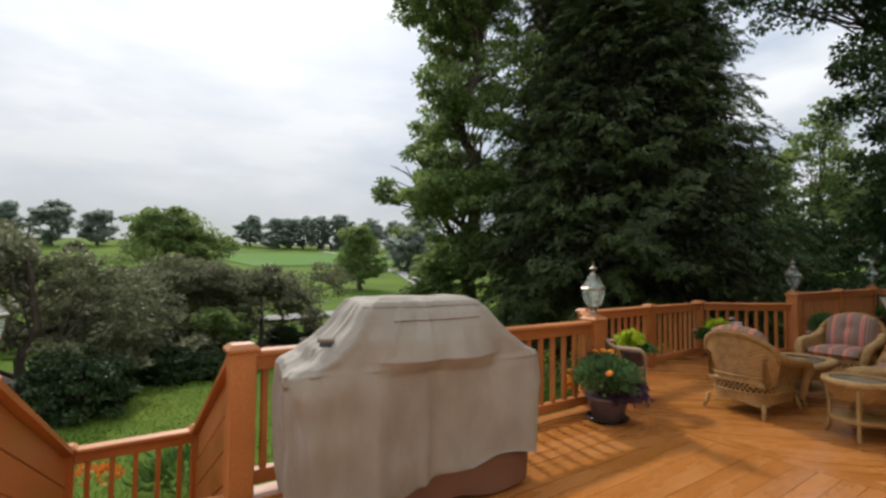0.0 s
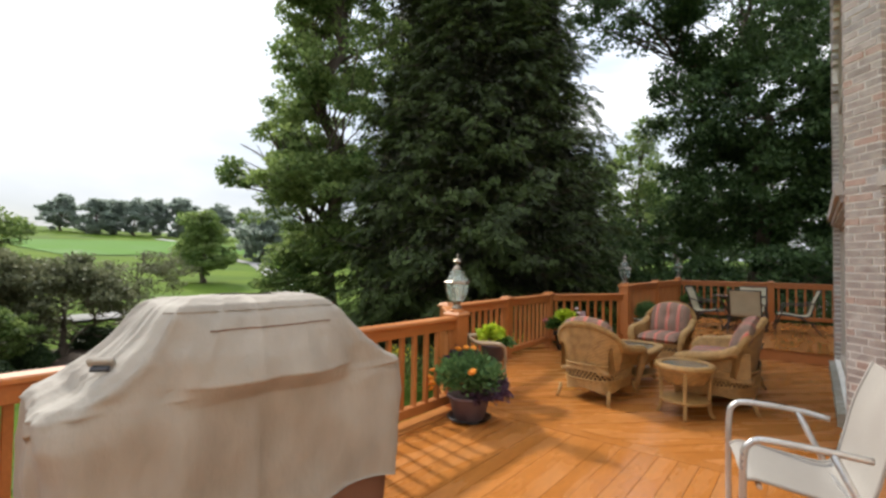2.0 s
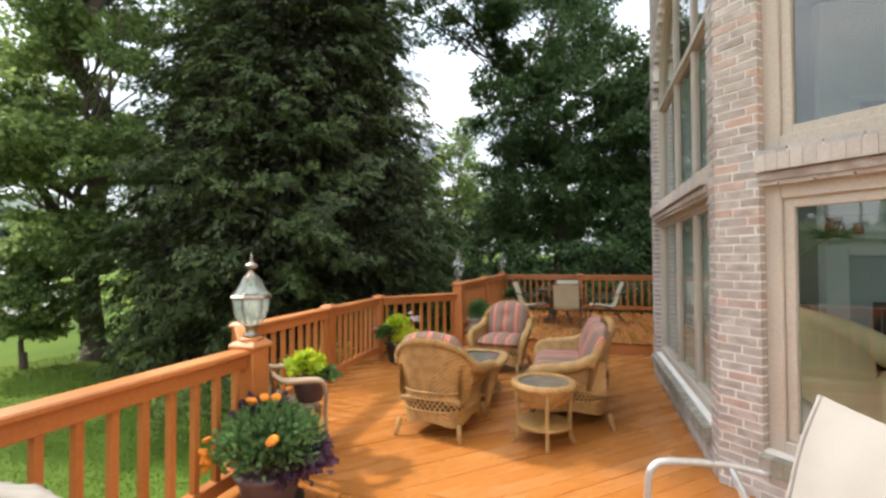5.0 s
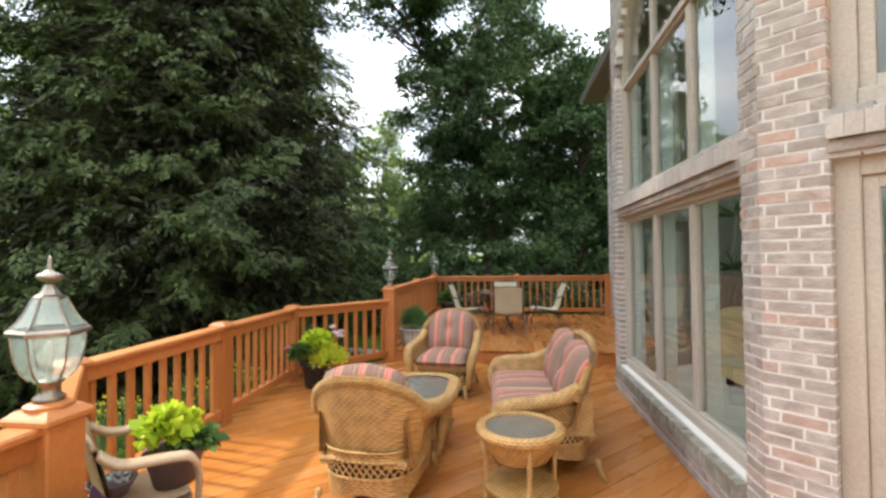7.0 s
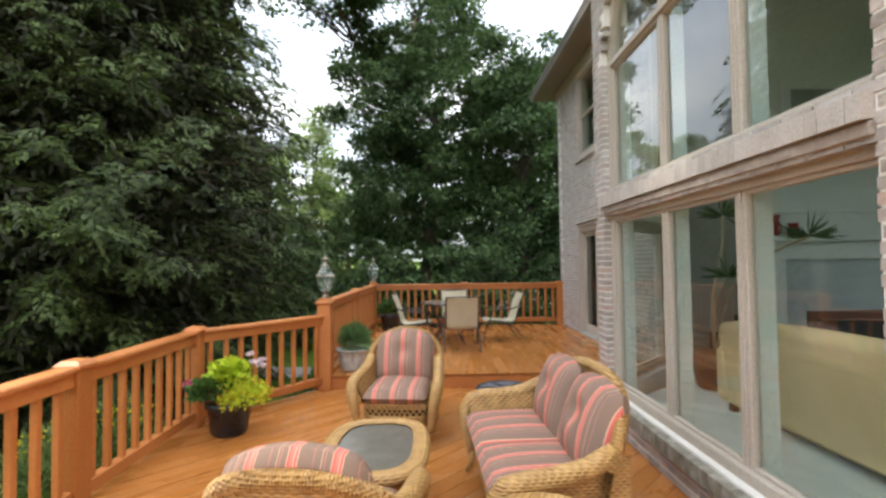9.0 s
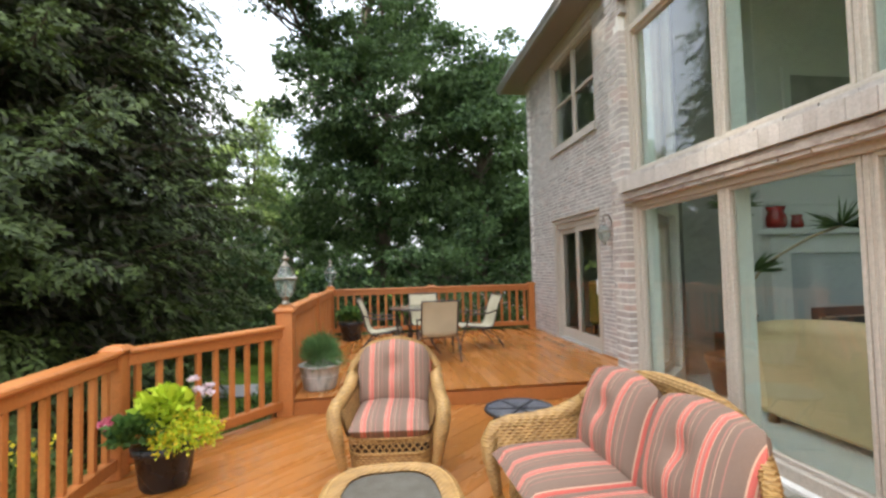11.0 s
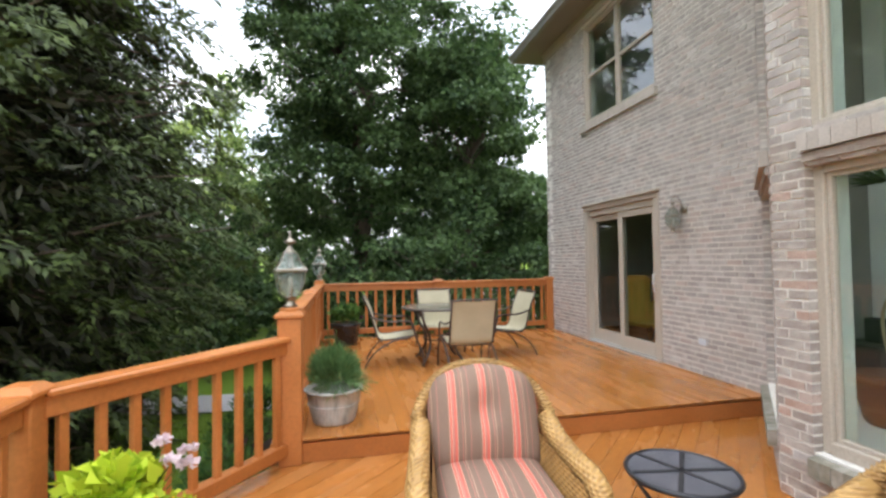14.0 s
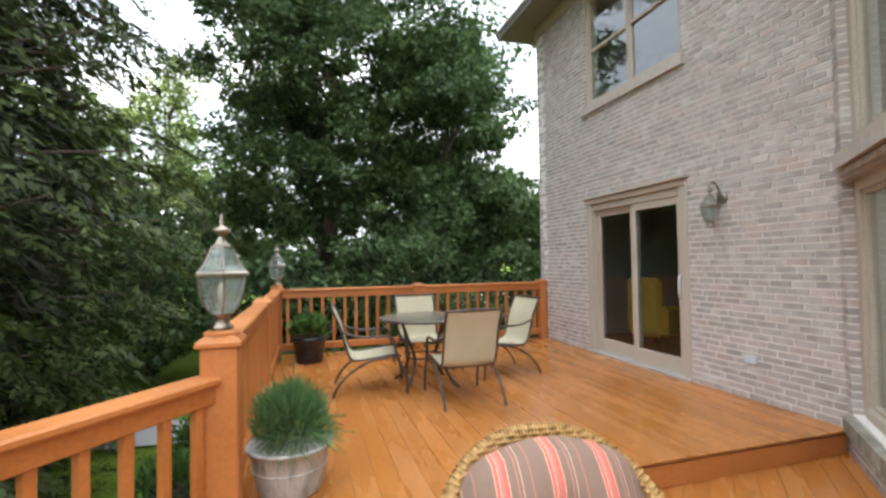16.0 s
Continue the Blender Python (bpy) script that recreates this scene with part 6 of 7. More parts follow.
def lantern(parent, scale=1.0):
    """The head of a lantern: six tapered panes between bars, a flared roof and a finial."""
    m = Matrix.Diagonal((0.80 * scale, 0.80 * scale, 0.94 * scale, 1))
    part("base", Geo().lathe([(0.001, 0.0), (0.066, 0.0), (0.066, 0.012), (0.048, 0.022), (0.046, 0.062), (0.060, 0.070), (0.064, 0.082), (0.001, 0.082)], 18), LANTERN_METAL, parent, smooth=True, m=m)
    lo = [(0.074, 0.082), (0.108, 0.115), (0.130, 0.165), (0.143, 0.23), (0.147, 0.275)]
    for i in range(6):
        g = Geo()
        for r, z in lo:
            a, b = Vector(hexagon(r, z)[i]), Vector(hexagon(r, z)[(i + 1) % 6])
            g.v += [tuple(a.lerp(b, 0.05)), tuple(a.lerp(b, 0.95))]
        g.f = [(2 * k, 2 * k + 1, 2 * k + 3, 2 * k + 2) for k in range(len(lo) - 1)]
        part("pane", g, LANTERN_GLASS, parent, m=m)
        part("bar", Geo().tube([hexagon(r, z)[i] for r, z in lo], 0.0042, 5), LANTERN_METAL, parent, m=m)
    part("roof_rim", loft([(0.140, 0.270), (0.166, 0.274), (0.168, 0.288), (0.156, 0.298), (0.146, 0.300)]), LANTERN_METAL, parent, m=m)
    up = [(0.152, 0.299), (0.126, 0.322), (0.100, 0.360), (0.066, 0.424)]
    part("roof_pane", loft(up), LANTERN_GLASS, parent, m=m)
    for i in range(6):
        part("roof_bar", Geo().tube([hexagon(r, z)[i] for r, z in up], 0.0042, 5), LANTERN_METAL, parent, m=m)
    part("crown", loft([(0.069, 0.422), (0.066, 0.430), (0.046, 0.438), (0.032, 0.456), (0.020, 0.478), (0.001, 0.481)]), LANTERN_METAL, parent, m=m)
    part("finial", Geo().lathe([(0.012, 0.470), (0.016, 0.488), (0.040, 0.496), (0.056, 0.508), (0.050, 0.522), (0.022, 0.532), (0.012, 0.544), (0.016, 0.556), (0.010, 0.568), (0.012, 0.578), (0.001, 0.602)], 18), LANTERN_METAL, parent, smooth=True, m=m)
    part("bulb", Geo().lathe([(0.001, 0.085), (0.014, 0.085), (0.014, 0.16), (0.022, 0.175), (0.024, 0.20), (0.014, 0.23), (0.001, 0.245)], 12), BULB, parent, smooth=True, m=m)


for (x, y), z in ((P1, 1.0), (P4, 1.14), (P5, 1.175), (S0, 0.94)):
    lamp = thing("post_lamp", "pewter lantern with tapered glass panes on a railing post", "lamp", pose(x, y, z + 0.0005, 0, 0, 15), "post lamps on the railing")
    part("mount", Geo().lathe([(0.001, 0.0), (0.082, 0.0), (0.082, 0.012), (0.062, 0.022), (0.001, 0.022)], 20), RAILING, lamp)
    head = part("lantern", Geo().lathe([(0.001, 0.022), (0.05, 0.022), (0.05, 0.03), (0.001, 0.03)], 16), LANTERN_METAL, lamp)
    lantern(head, 1.02)
    for ch in head.children:
        ch.matrix_basis = pose(0, 0, 0.028) @ ch.matrix_basis
sconce = thing("wall_lantern", "pewter wall lantern on a curved arm by the sliding door", "lamp", pose(10.93, HOUSE_Y, 1.96))
part("wall_plate", Geo().lathe([(0.001, 0.0), (0.058, 0.0), (0.055, 0.015), (0.035, 0.028), (0.001, 0.03)], 18, pose(0, 0.003, 0.10, -90)), LANTERN_METAL, sconce, smooth=True)
part("arm", Geo().tube(smooth_path([(0, 0.02, 0.10), (0, 0.06, 0.20), (0, 0.12, 0.25), (0, 0.165, 0.215), (0, 0.16, 0.16)]), 0.009, 8), LANTERN_METAL, sconce, smooth=True)
head = part("lantern", Geo().lathe([(0.001, 0.14), (0.012, 0.14), (0.012, 0.17), (0.001, 0.17)], 10, pose(0, 0.16, 0)), LANTERN_METAL, sconce)
lantern(head, 0.72)
for ch in head.children:
    ch.matrix_basis = pose(0, 0.16, -0.18) @ ch.matrix_basis
outlet = tagged(part("outlet_box", Geo().box(-0.055, 0.055, 0.004, 0.035, -0.035, 0.035, 0.006), material("pale_plastic", [(0.55, 0.58, 0.62), (0.62, 0.65, 0.68)], 0.5), m=pose(10.68, HOUSE_Y, 0.55)), "pale plastic outlet box on the brick wall", "outlet")


# ---------------- plants in pots ----------------
def mound(parent, name, at, r, n, mat, seed, length, width, flat=0.75, up=0.4, label=""):
    """A rounded mass of leaves, as one part."""
    rng = np.random.default_rng(seed)
    d = rng.normal(size=(n, 3))
    d /= np.linalg.norm(d, axis=1, keepdims=True)
    d[:, 2] = np.where(d[:, 2] < -0.35, -d[:, 2] * 0.6, d[:, 2])
    k = rng.uniform(0.25, 1, (n, 1)) ** 0.5 * rng.uniform(0.8, 1.12, (n, 1))
    c = d * k * r * np.array([1, 1, flat]) + np.array(at)
    return leaves(name, c, d + np.array([0, 0, up]) + rng.normal(size=(n, 3)) * 0.4, length, width, mat, parent, rng, 0.3, label)


def pot(parent, profile, mat, label=""):
    body = part("pot", Geo().lathe(profile, 28), mat, parent, label, True)
    rim = profile[-1]
    part("soil", Geo().lathe([(0.001, rim[1] - 0.025), (rim[0] - 0.004, rim[1] - 0.03)], 24, caps=False), SOIL, parent)
    return body


def flower_head(r):
    g, rng = Geo(), random.Random(9)
    g.lathe([(0.25 * r, -0.5 * r), (0.95 * r, -0.15 * r), (r, 0.12 * r), (0.8 * r, 0.42 * r), (0.45 * r, 0.55 * r), (0.001, 0.58 * r)], 10)
    g.v = [(x * (1 + rng.uniform(-0.14, 0.14)), y * (1 + rng.uniform(-0.14, 0.14)), z * (1 + rng.uniform(-0.2, 0.2))) for x, y, z in g.v]
    return g


def stems(parent, base, tips, r=0.003):
    g = Geo()
    for t in tips:
        a, b = Vector(base), Vector(t)
        g.tube([a, a.lerp(b, 0.55) + Vector((0, 0, 0.04)), b], r, 4)
    part("stem", g, LEAF_PLANT, parent)


marigolds = thing("flower_pot", "plum pot of orange marigolds and trailing purple leaves by the rail", "potted plant", pose(4.30, 3.20, 0.004))
part("saucer", Geo().lathe([(0.001, 0.0), (0.17, 0.0), (0.215, 0.035), (0.205, 0.038), (0.165, 0.012), (0.001, 0.012)], 30), BLACK_POT, marigolds, "black plastic saucer", True)
pot(marigolds, [(0.001, 0.012), (0.135, 0.012), (0.15, 0.03), (0.195, 0.20), (0.215, 0.215), (0.215, 0.245), (0.19, 0.245)], PLUM_POT)
mound(marigolds, "foliage", (0, 0, 0.40), 0.325, 4600, LEAF_HERB, 201, 0.052, 0.024, 0.76)
mound(marigolds, "trailing_leaves", (0.07, -0.14, 0.27), 0.25, 900, LEAF_PURPLE, 202, 0.055, 0.038, 0.75, -0.5)
me = flower_head(0.034).mesh("flower", ORANGE, True)
rng = random.Random(4)
for x, y, z in [(-0.23, 0.30, 0.33), (-0.20, 0.33, 0.37), (-0.26, 0.27, 0.40), (-0.19, 0.31, 0.45), (-0.24, 0.28, 0.29), (-0.27, 0.24, 0.36), (0.02, 0.06, 0.675), (-0.05, 0.10, 0.665), (0.06, 0.00, 0.665), (-0.03, 0.02, 0.68), (-0.24, -0.20, 0.52), (0.20, 0.22, 0.52), (0.10, 0.28, 0.46)]:
    o = new("flower", me)
    o.parent = marigolds
    o.matrix_basis = pose(x, y, z, rng.uniform(-40, 40), rng.uniform(-40, 40), 0) @ Matrix.Scale(rng.uniform(0.75, 1.15), 4)
mound(marigolds, "dark_leaves", (0.10, 0.16, 0.52), 0.20, 60, LEAF_PURPLE, 203, 0.14, 0.085, 0.6, 0.3)

# resin armchair used as a plant stand
resin = thing("resin_armchair", "tan plastic garden armchair used as a plant stand", "chair", pose(5.08, 3.60, 0, 0, 0, -42) @ Matrix.Diagonal((0.78, 1, 1, 1)))
part("seat", Geo().sheet(9, 9, lambda u, v: (-0.22 + 0.46 * v, (2 * u - 1) * (0.22 + 0.02 * v), 0.40 - 0.02 * math.sin(v * 3.1) + 0.012 * (2 * u - 1) ** 2)).sheet(9, 9, lambda u, v: (-0.22 + 0.46 * v, (1 - 2 * u) * (0.22 + 0.02 * v), 0.385 - 0.02 * math.sin(v * 3.1))), RESIN, resin, smooth=True)
part("front_apron", Geo().box(0.225, 0.245, -0.23, 0.23, 0.30, 0.40, 0.008), RESIN, resin)
for i in range(5):
    part("slat", Geo().box(0.246, 0.252, -0.20, 0.20, 0.31 + 0.018 * i, 0.319 + 0.018 * i, 0.002), RESIN, resin)
part("backrest", Geo().sheet(13, 7, lambda u, v: (-0.22 - 0.10 * v + 0.06 * (2 * u - 1) ** 2, (2 * u - 1) * 0.245, 0.40 + 0.37 * v - 0.05 * v * (2 * u - 1) ** 4)).sheet(13, 7, lambda u, v: (-0.245 - 0.10 * v + 0.06 * (2 * u - 1) ** 2, (1 - 2 * u) * 0.245, 0.40 + 0.37 * v - 0.05 * v * (2 * u - 1) ** 4)), RESIN, resin, smooth=True)
part("back_rim", Geo().tube([(-0.335 + 0.06 * (2 * i / 14 - 1) ** 2, (2 * i / 14 - 1) * 0.25, 0.772 - 0.05 * (2 * i / 14 - 1) ** 4) for i in range(15)], 0.016, 7), RESIN, resin, smooth=True)
for s in (-1, 1):
    part("arm", Geo().tube(smooth_path([(-0.26, s * 0.25, 0.70), (-0.14, s * 0.275, 0.64), (0.10, s * 0.29, 0.625), (0.22, s * 0.285, 0.60), (0.27, s * 0.27, 0.50), (0.27, s * 0.26, 0.30), (0.30, s * 0.27, 0.0)]), [0.046] * 18 + [0.042, 0.038, 0.036] + [0.034] * 10, 10, flat=0.5), RESIN, resin, smooth=True)
    part("rear_leg", Geo().tube([(-0.22, s * 0.22, 0.42), (-0.27, s * 0.24, 0.2), (-0.31, s * 0.25, 0.0)], [0.03, 0.026, 0.022], 8), RESIN, resin, smooth=True)
lime = thing("lime_planter", "pot of lime-green sweet potato vine on the plastic chair", "potted plant", pose(5.17, 3.48, 0.398))
pot(lime, [(0.001, 0.0), (0.10, 0.0), (0.14, 0.15), (0.15, 0.16), (0.15, 0.18), (0.135, 0.18)], PLUM_POT)
mound(lime, "lime_leaves", (0.02, 0.05, 0.27), 0.15, 340, LEAF_LIME, 211, 0.09, 0.07, 0.8, 0.1)
mound(lime, "dark_leaves", (0.06, -0.08, 0.19), 0.13, 160, LEAF_PLANT, 212, 0.07, 0.04, 0.6, -0.3)
dish = thing("pebble_dish", "shallow dish of grey pebbles on the plastic chair", "dish", pose(5.00, 3.70, 0.398))
part("bowl", Geo().lathe([(0.001, 0.0), (0.07, 0.0), (0.11, 0.07), (0.115, 0.075), (0.105, 0.075), (0.066, 0.012), (0.001, 0.012)], 22), PLUM_POT, dish, smooth=True)
peb = Geo()
rng = random.Random(12)
for i in range(46):
    a, r = rng.uniform(0, 6.28), 0.092 * math.sqrt(rng.random())
    s = rng.uniform(0.009, 0.016)
    peb.lathe([(0.3 * s, -0.6 * s), (s, 0), (0.6 * s, 0.5 * s), (0.001, 0.6 * s)], 7, pose(r * math.cos(a), r * math.sin(a), 0.072 + rng.uniform(0, 0.012)))
part("pebbles", peb, material("pebble", [(0.20, 0.21, 0.19), (0.38, 0.38, 0.35)], 0.7, island=0.25, scale=(20, 20, 20)), dish, smooth=True)

mixed = thing("flower_pot", "black pot of lime leaves with yellow and pink flowers", "potted plant", pose(8.44, 4.05, 0))
pot(mixed, [(0.001, 0.0), (0.145, 0.0), (0.16, 0.02), (0.195, 0.25), (0.215, 0.26), (0.22, 0.315), (0.20, 0.315)], BLACK_POT)
mound(mixed, "lime_leaves", (0.0, 0.0, 0.53), 0.19, 420, LEAF_LIME, 221, 0.095, 0.075, 0.9, 0.1)
mound(mixed, "green_leaves", (-0.10, 0.12, 0.42), 0.21, 560, LEAF_PLANT, 222, 0.075, 0.06, 0.7, 0.1)
mound(mixed, "trailing_leaves", (-0.06, -0.16, 0.35), 0.24, 1500, LEAF_LIME, 223, 0.030, 0.022, 0.8, -0.3)
tagged(mound(mixed, "yellow_bloom", (-0.09, -0.16, 0.36), 0.26, 640, LEAF_YELLOW, 224, 0.022, 0.019, 0.8, -0.2), kind="stuff")
mound(mixed, "pink_bloom", (-0.08, 0.30, 0.47), 0.095, 120, LEAF_PINK, 225, 0.04, 0.035, 0.7, 0.2)
for i, (x, y, z) in enumerate([(0.10, -0.16, 0.72), (0.16, -0.24, 0.65), (0.10, -0.25, 0.61), (0.05, -0.20, 0.65)]):
    mound(mixed, "pale_bloom", (x, y, z), 0.042, 32, LEAF_WHITE, 226 + i, 0.034, 0.030, 0.7, 0.2)
stems(mixed, (0, 0, 0.25), [(0.10, -0.16, 0.70), (0.16, -0.24, 0.63), (0.10, -0.25, 0.59), (0.05, -0.20, 0.63), (-0.08, 0.30, 0.45)])

tub = thing("metal_tub", "weathered galvanised tub of feathery green herbs on the deck", "potted plant", pose(10.27, 3.19, 0.18) @ Matrix.Scale(1.1, 4))
pot(tub, [(0.001, 0.0), (0.150, 0.0), (0.158, 0.012), (0.172, 0.06), (0.190, 0.15), (0.206, 0.235), (0.222, 0.243), (0.216, 0.255), (0.196, 0.25)], GALVANISED)
part("hoop", Geo().tube([(0.188 * math.cos(t), 0.188 * math.sin(t), 0.14) for t in [2 * math.pi * i / 30 for i in range(30)]], 0.006, 5, True), GALVANISED, tub, smooth=True)
mound(tub, "feathery_leaves", (0.02, 0.0, 0.37), 0.20, 3600, LEAF_HERB, 231, 0.085, 0.007, 1.0, 0.9)
mound(tub, "drooping_leaves", (-0.03, -0.05, 0.27), 0.23, 420, LEAF_HERB, 232, 0.12, 0.006, 0.6, -0.7)
stems(tub, (0.05, 0, 0.24), [(0.1, 0.05, 0.72), (0.16, -0.02, 0.66), (-0.02, 0.1, 0.62), (0.12, -0.3, 0.32), (0.02, -0.34, 0.25)])

far_pot = thing("flower_pot", "glossy black pot with low green plants in the deck corner", "potted plant", pose(13.90, 3.06, 0.18) @ Matrix.Scale(1.08, 4))
pot(far_pot, [(0.001, 0.0), (0.155, 0.0), (0.165, 0.02), (0.195, 0.26), (0.225, 0.28), (0.23, 0.32), (0.205, 0.32)], BLACK_POT)
mound(far_pot, "foliage", (0, 0, 0.42), 0.24, 700, LEAF_PLANT, 241, 0.09, 0.06, 0.75)
mound(far_pot, "red_leaves", (0.02, -0.14, 0.38), 0.13, 160, LEAF_PURPLE, 242, 0.07, 0.045, 0.7)
low = thing("garden_perennials", "leafy green and orange flowering perennials beside the stairs", "plant", pose(0.45, 6.6, ground_height(0.45, 6.6)))
mound(low, "foliage", (0.4, 0, 0.25), 0.55, 700, LEAF_PLANT, 251, 0.12, 0.03, 0.5, 0.8)
tagged(mound(low, "orange_bloom", (-0.4, -0.1, 0.42), 0.30, 90, leaf_material("orange_flower", (0.55, 0.13, 0.02), (0.75, 0.25, 0.04)), 252, 0.06, 0.05, 0.4), kind="stuff")

for i, (x, y, r) in enumerate([(10.6, 4.5, 0.42), (11.7, 4.35, 0.5), (13.0, 4.5, 0.45), (14.2, 4.4, 0.5), (9.7, 5.2, 0.45)]):
    clump = thing("garden_perennials", "dark leafy perennials in the mulch bed below the deck", "plant", pose(x, y, ground_height(x, y)))
    mound(clump, "foliage", (0, 0, 0.3), r, 900, LEAF_PLANT, 260 + i, 0.11, 0.03, 0.8, 0.5)

for i, (x, y) in enumerate([(8.0, 6.4), (9.0, 6.2), (9.9, 6.0), (7.1, 6.8)]):
    clump = thing("garden_perennials", "yellow-flowered perennials on the lawn side of the railing", "plant", pose(x, y, ground_height(x, y)))
    mound(clump, "foliage", (0, 0, 0.45), 0.55, 900, LEAF_GREEN, 270 + i, 0.12, 0.04, 1.1, 0.6)
    tagged(mound(clump, "yellow_bloom", (0, 0, 0.85), 0.40, 60, LEAF_YELLOW, 280 + i, 0.05, 0.045, 0.6), kind="stuff")
shrub = thing("flowering_shrub", "green shrub with small white flowers below the raised deck", "shrub", pose(15.6, -0.1, ground_height(15.6, -0.1)))
mound(shrub, "foliage", (0, 0, 1.1), 0.85, 2600, LEAF_DEEP, 290, 0.10, 0.055, 1.3, 0.3)
tagged(mound(shrub, "white_bloom", (-0.1, 0, 1.5), 0.85, 130, LEAF_WHITE, 291, 0.045, 0.04, 0.9), kind="stuff")

# ---------------- inside the living room ----------------
SOFA = material("olive_sofa", [(0.60, 0.45, 0.25), (0.67, 0.51, 0.30)], 0.85, scale=(3, 3, 3), fine=150, bump=0.2)
WHITE_WOOD = material("white_mantel", [(0.62, 0.64, 0.61), (0.68, 0.70, 0.67)], 0.5, scale=(2, 2, 2))
BLACK_BOX = material("black_firebox", [(0.01, 0.01, 0.01), (0.02, 0.02, 0.02)], 0.6)
RED = material("red_glaze", [(0.22, 0.01, 0.012), (0.32, 0.02, 0.02)], 0.2)
BROWN_POT = material("brown_pot", [(0.13, 0.05, 0.03), (0.19, 0.08, 0.045)], 0.45)
sofa = thing("sofa", "olive-yellow upholstered sofa with its back to the bay window", "sofa", pose(6.95, -0.95, 0.20))
part("backrest", Geo().sheet(21, 9, lambda u, v: (-1.32 + 2.64 * u, 0.33 + 0.05 * v, 0.08 + (0.70 + 0.03 * math.sin(3.14 * u) - 0.05 * abs(2 * u - 1) ** 5) * v)).sheet(21, 9, lambda u, v: (1.32 - 2.64 * u, 0.14 + 0.06 * v, 0.08 + (0.70 + 0.03 * math.sin(3.14 * u) - 0.05 * abs(2 * u - 1) ** 5) * v)), SOFA, sofa, smooth=True)
part("back_roll", Geo().tube([(-1.32 + 2.64 * i / 16, 0.29, 0.765 + 0.03 * math.sin(3.14 * i / 16) - 0.05 * abs(2 * i / 16 - 1) ** 5) for i in range(17)], 0.095, 10), SOFA, sofa, smooth=True)
part("base", Geo().box(-1.30, 1.30, -0.42, 0.34, 0.06, 0.30, 0.03), SOFA, sofa)
for i in (-1, 0, 1):
    part("seat_cushion", Geo().box(-0.40, 0.40, -0.44, 0.14, 0.30, 0.45, 0.05), SOFA, sofa, m=pose(0.82 * i, 0, 0))
for s in (-1, 1):
    part("arm", Geo().box(-0.10, 0.10, -0.44, 0.37, 0.06, 0.60, 0.06), SOFA, sofa, m=pose(1.34 * s, 0, 0))
    for y in (-0.36, 0.30):
        part("foot", Geo().box(-0.03, 0.03, -0.03, 0.03, 0.0, 0.07, 0.005), UNDER, sofa, m=pose(1.25 * s, y, 0))
fire = thing("fireplace", "white painted mantelpiece round a black firebox", "fireplace", pose(9.80, -2.97, 0.20, 0, 0, 90))
part("breast", Geo().box(-1.04, 1.04, 0.002, 0.18, 0.0, 5.0, 0.01), WHITE_WOOD, fire)
part("surround", Geo().box(-0.80, 0.80, 0.18, 0.22, 0.0, 1.38, 0.004), material("pale_slate", [(0.36, 0.40, 0.40), (0.42, 0.46, 0.45)], 0.5, scale=(2, 2, 2)), fire)
part("firebox", Geo().box(-0.51, 0.51, 0.222, 0.235, 0.06, 0.75, 0.004), BLACK_BOX, fire)
part("fire_screen", Geo().tube([(-0.43, 0.26, 0.08), (-0.43, 0.26, 0.64), (0.43, 0.26, 0.64), (0.43, 0.26, 0.08)], 0.012, 6, True), LANTERN_METAL, fire)
for s in (-1, 1):
    part("pilaster", Geo().box(-0.13, 0.13, 0.18, 0.29, 0.0, 1.56, 0.01), WHITE_WOOD, fire, m=pose(0.92 * s, 0, 0))
part("frieze", Geo().box(-1.03, 1.03, 0.18, 0.27, 1.38, 1.60, 0.008), WHITE_WOOD, fire)
part("mantel_shelf", Geo().box(-1.12, 1.12, 0.18, 0.40, 1.60, 1.67, 0.012), WHITE_WOOD, fire)
for z in (1.95, 2.30):
    part("moulding", Geo().box(-1.0, 1.0, 0.18, 0.205, z, z + 0.035, 0.006), WHITE_WOOD, fire)
for y, s in ((-2.02, 1.0), (-2.29, 0.62)):
    v = thing("red_vase", "dark red glazed vase on the mantelpiece", "vase", pose(9.52, y, 1.8705), "vases on the mantel")
    part("vessel", Geo().lathe([(r * s, z * s) for r, z in ((0.001, 0), (0.08, 0), (0.105, 0.05), (0.10, 0.14), (0.075, 0.19), (0.10, 0.25), (0.092, 0.25), (0.066, 0.19), (0.001, 0.18))], 20), RED, v, smooth=True)
picture = thing("framed_picture", "pale framed picture above the mantelpiece", "picture", pose(9.618, -2.97, 3.3, 0, 0, 90))
part("frame", Geo().box(-0.70, 0.70, 0.0, 0.03, -0.5, 0.5, 0.008), WHITE_WOOD, picture)
part("print", Geo().box(-0.60, 0.60, 0.031, 0.035, -0.40, 0.40), material("grey_print", [(0.25, 0.26, 0.25), (0.36, 0.36, 0.34)], 0.6), picture)


def spiky(parent, at, r, n, seed):
    rng = np.random.default_rng(seed)
    d = rng.normal(size=(n, 3))
    d[:, 2] = np.abs(d[:, 2]) * 0.5 - 0.1
    d /= np.linalg.norm(d, axis=1, keepdims=True)
    c = np.array(at) + d * r * 0.5
    leaves("leaf_rosette", c, d, r, 0.022, LEAF_DEEP, parent, rng, 0.3)


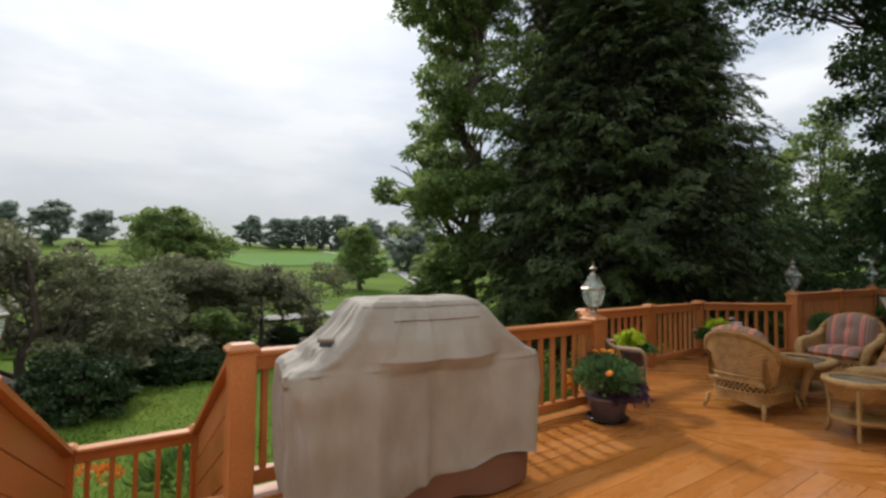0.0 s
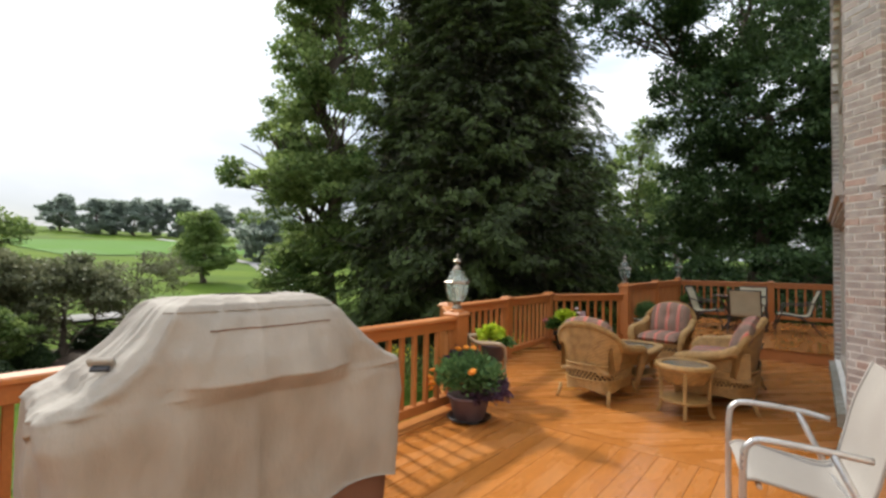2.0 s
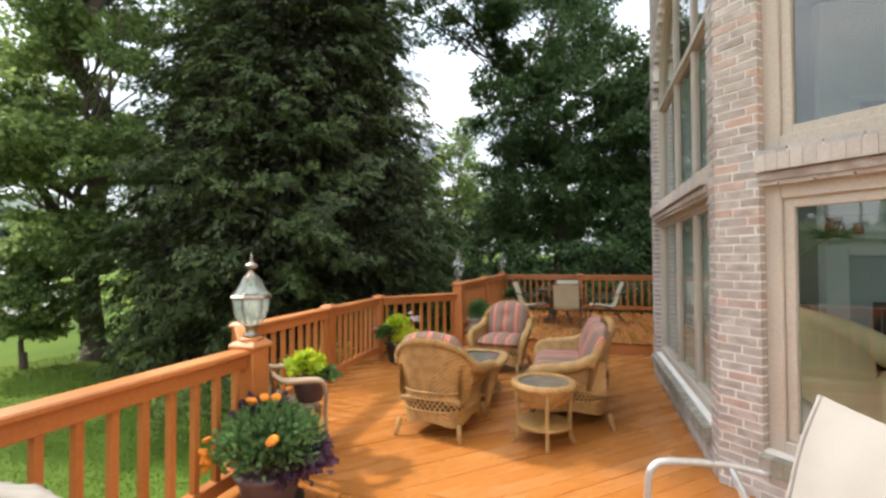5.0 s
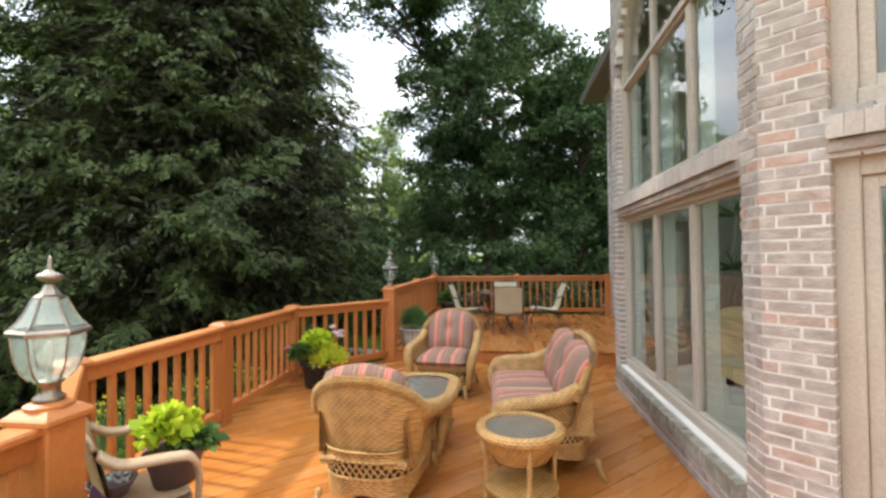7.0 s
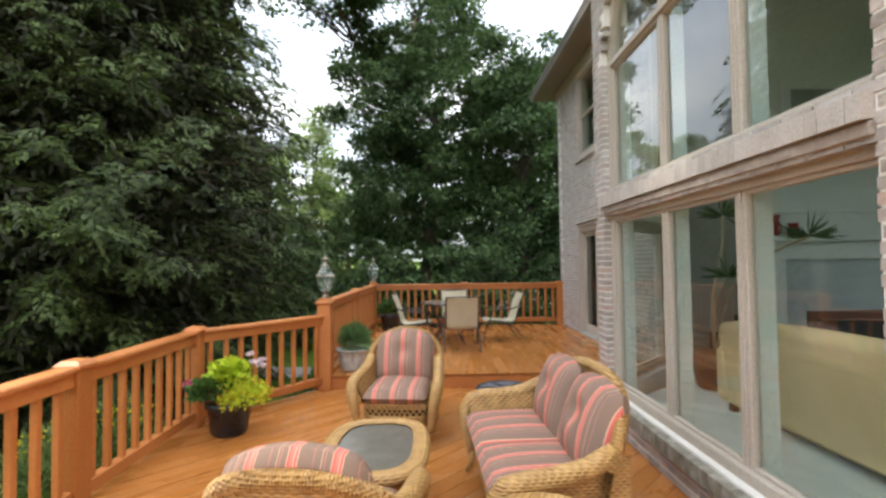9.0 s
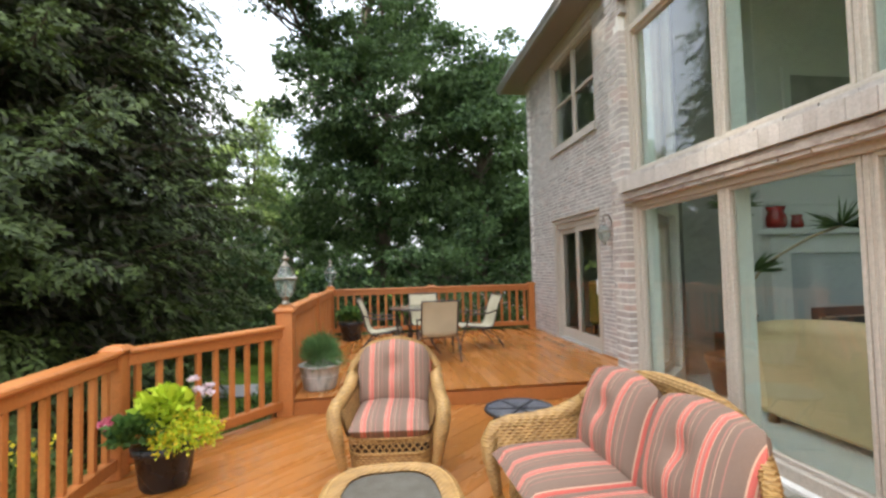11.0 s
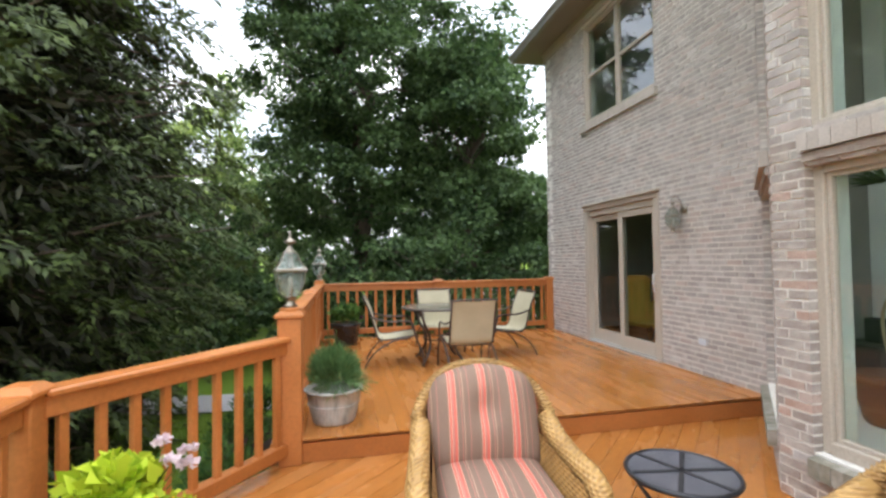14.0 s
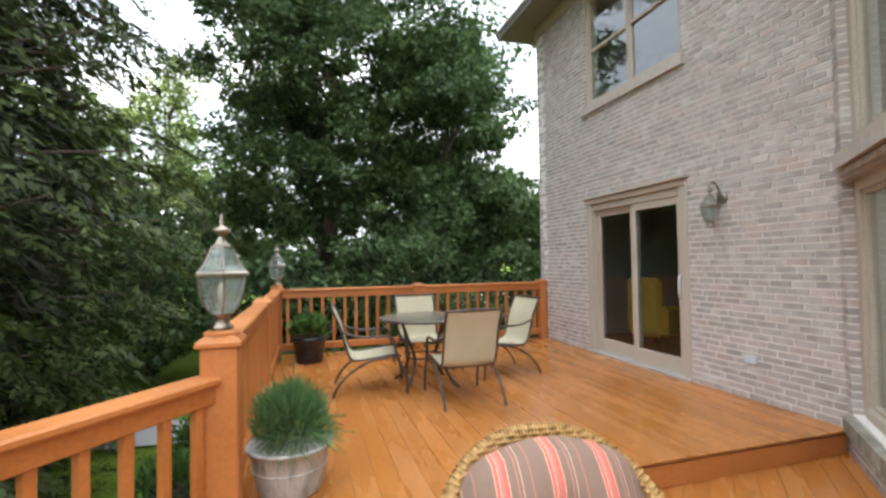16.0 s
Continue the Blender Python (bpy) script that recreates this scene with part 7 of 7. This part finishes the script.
house_plant = thing("dracaena", "tall dracaena with bent bare stems in a brown pot", "potted plant", pose(8.98, -0.95, 0.20))
pot(house_plant, [(0.001, 0.0), (0.16, 0.0), (0.18, 0.03), (0.235, 0.30), (0.255, 0.32), (0.255, 0.38), (0.23, 0.38)], BROWN_POT)
HEADS = [(0.13, -0.22, 1.89), (-0.32, 0.02, 1.22), (-0.70, -0.52, 1.60)]
g = Geo()
for h, mid in zip(HEADS, [(-0.10, 0.06, 0.95), (0.12, -0.1, 0.85), (-0.12, -0.16, 1.12)]):
    g.tube(smooth_path([(0, 0, 0.34), mid, ((mid[0] + h[0]) / 2, (mid[1] + h[1]) / 2 - 0.05, (mid[2] + h[2]) / 2 + 0.1), h]), 0.013, 6)
part("stem", g, material("pale_stem", [(0.34, 0.27, 0.17), (0.44, 0.36, 0.24)], 0.8), house_plant, smooth=True)
for i, h in enumerate(HEADS):
    spiky(house_plant, h, 0.27, 70, 300 + i)
cabinet = thing("media_cabinet", "low black cabinet beside the fireplace", "cabinet", pose(9.57, -1.60, 0.20))
part("body", Geo().box(-0.20, 0.20, -0.24, 0.24, 0.0, 0.49, 0.01), BLACK_BOX, cabinet)
part("door", Geo().box(-0.216, -0.202, -0.23, -0.01, 0.05, 0.46, 0.004), BLACK_BOX, cabinet)
part("door", Geo().box(-0.216, -0.202, 0.01, 0.23, 0.05, 0.46, 0.004), BLACK_BOX, cabinet)
speaker = thing("small_speaker", "small black speaker on the cabinet", "speaker", pose(9.57, -1.66, 0.6905))
part("case", Geo().box(-0.07, 0.07, -0.06, 0.06, 0, 0.22, 0.008), BLACK_BOX, speaker)
# dining room
wing = thing("yellow_armchair", "mustard yellow upholstered armchair behind the sliding door", "armchair", pose(13.05, -1.85, 0.19, 0, 0, -75) @ Matrix.Diagonal((0.9, 0.8, 0.95, 1)))
YELLOW = material("mustard_cloth", [(0.50, 0.33, 0.05), (0.58, 0.40, 0.08)], 0.85, scale=(3, 3, 3))
part("seat", Geo().box(-0.30, 0.32, -0.30, 0.30, 0.22, 0.46, 0.06), YELLOW, wing)
part("backrest", Geo().box(-0.42, -0.26, -0.34, 0.34, 0.20, 1.08, 0.07), YELLOW, wing)
for s in (-1, 1):
    part("arm", Geo().box(-0.34, 0.28, -0.07, 0.07, 0.20, 0.66, 0.06), YELLOW, wing, m=pose(0, 0.34 * s, 0))
    for x in (-0.30, 0.26):
        part("leg", Geo().box(-0.025, 0.025, -0.025, 0.025, 0.0, 0.22, 0.004), UNDER, wing, m=pose(x, 0.27 * s, 0))

# ---------------- grass ----------------
rng = np.random.default_rng(77)
n = 110000
gx2, gy2 = rng.uniform(-5, 17, n), rng.uniform(3.9, 15, n)
free = ~((gx2 > 4.3) & (gx2 < 9.9) & (gy2 < 4.75)) & ~((gx2 > -0.4) & (gx2 < 1.1) & (gy2 < 5.75)) & ~((gx2 > 14.9) & (gx2 < 17)) & ~((gy2 < 5.0) & (gx2 > 9)) & ~((gx2 < 9) & (np.abs(gy2 - 13.9 - 0.2 * gx2) < 1.5))
gx2, gy2 = gx2[free], gy2[free]
gz2 = np.array([ground_height(a, b) for a, b in zip(gx2, gy2)])
n = len(gx2)
lawn_root = thing("lawn_grass", "short green mown grass blades on the lawn", "grass", kind="stuff")
leaves("blades", np.stack([gx2, gy2, gz2 + 0.016], 1), np.stack([rng.normal(size=n) * 0.5, rng.normal(size=n) * 0.5, np.ones(n)], 1), 0.05, 0.014, leaf_material("grass_blade", (0.070, 0.125, 0.016), (0.17, 0.23, 0.040), 0.35), lawn_root, rng)
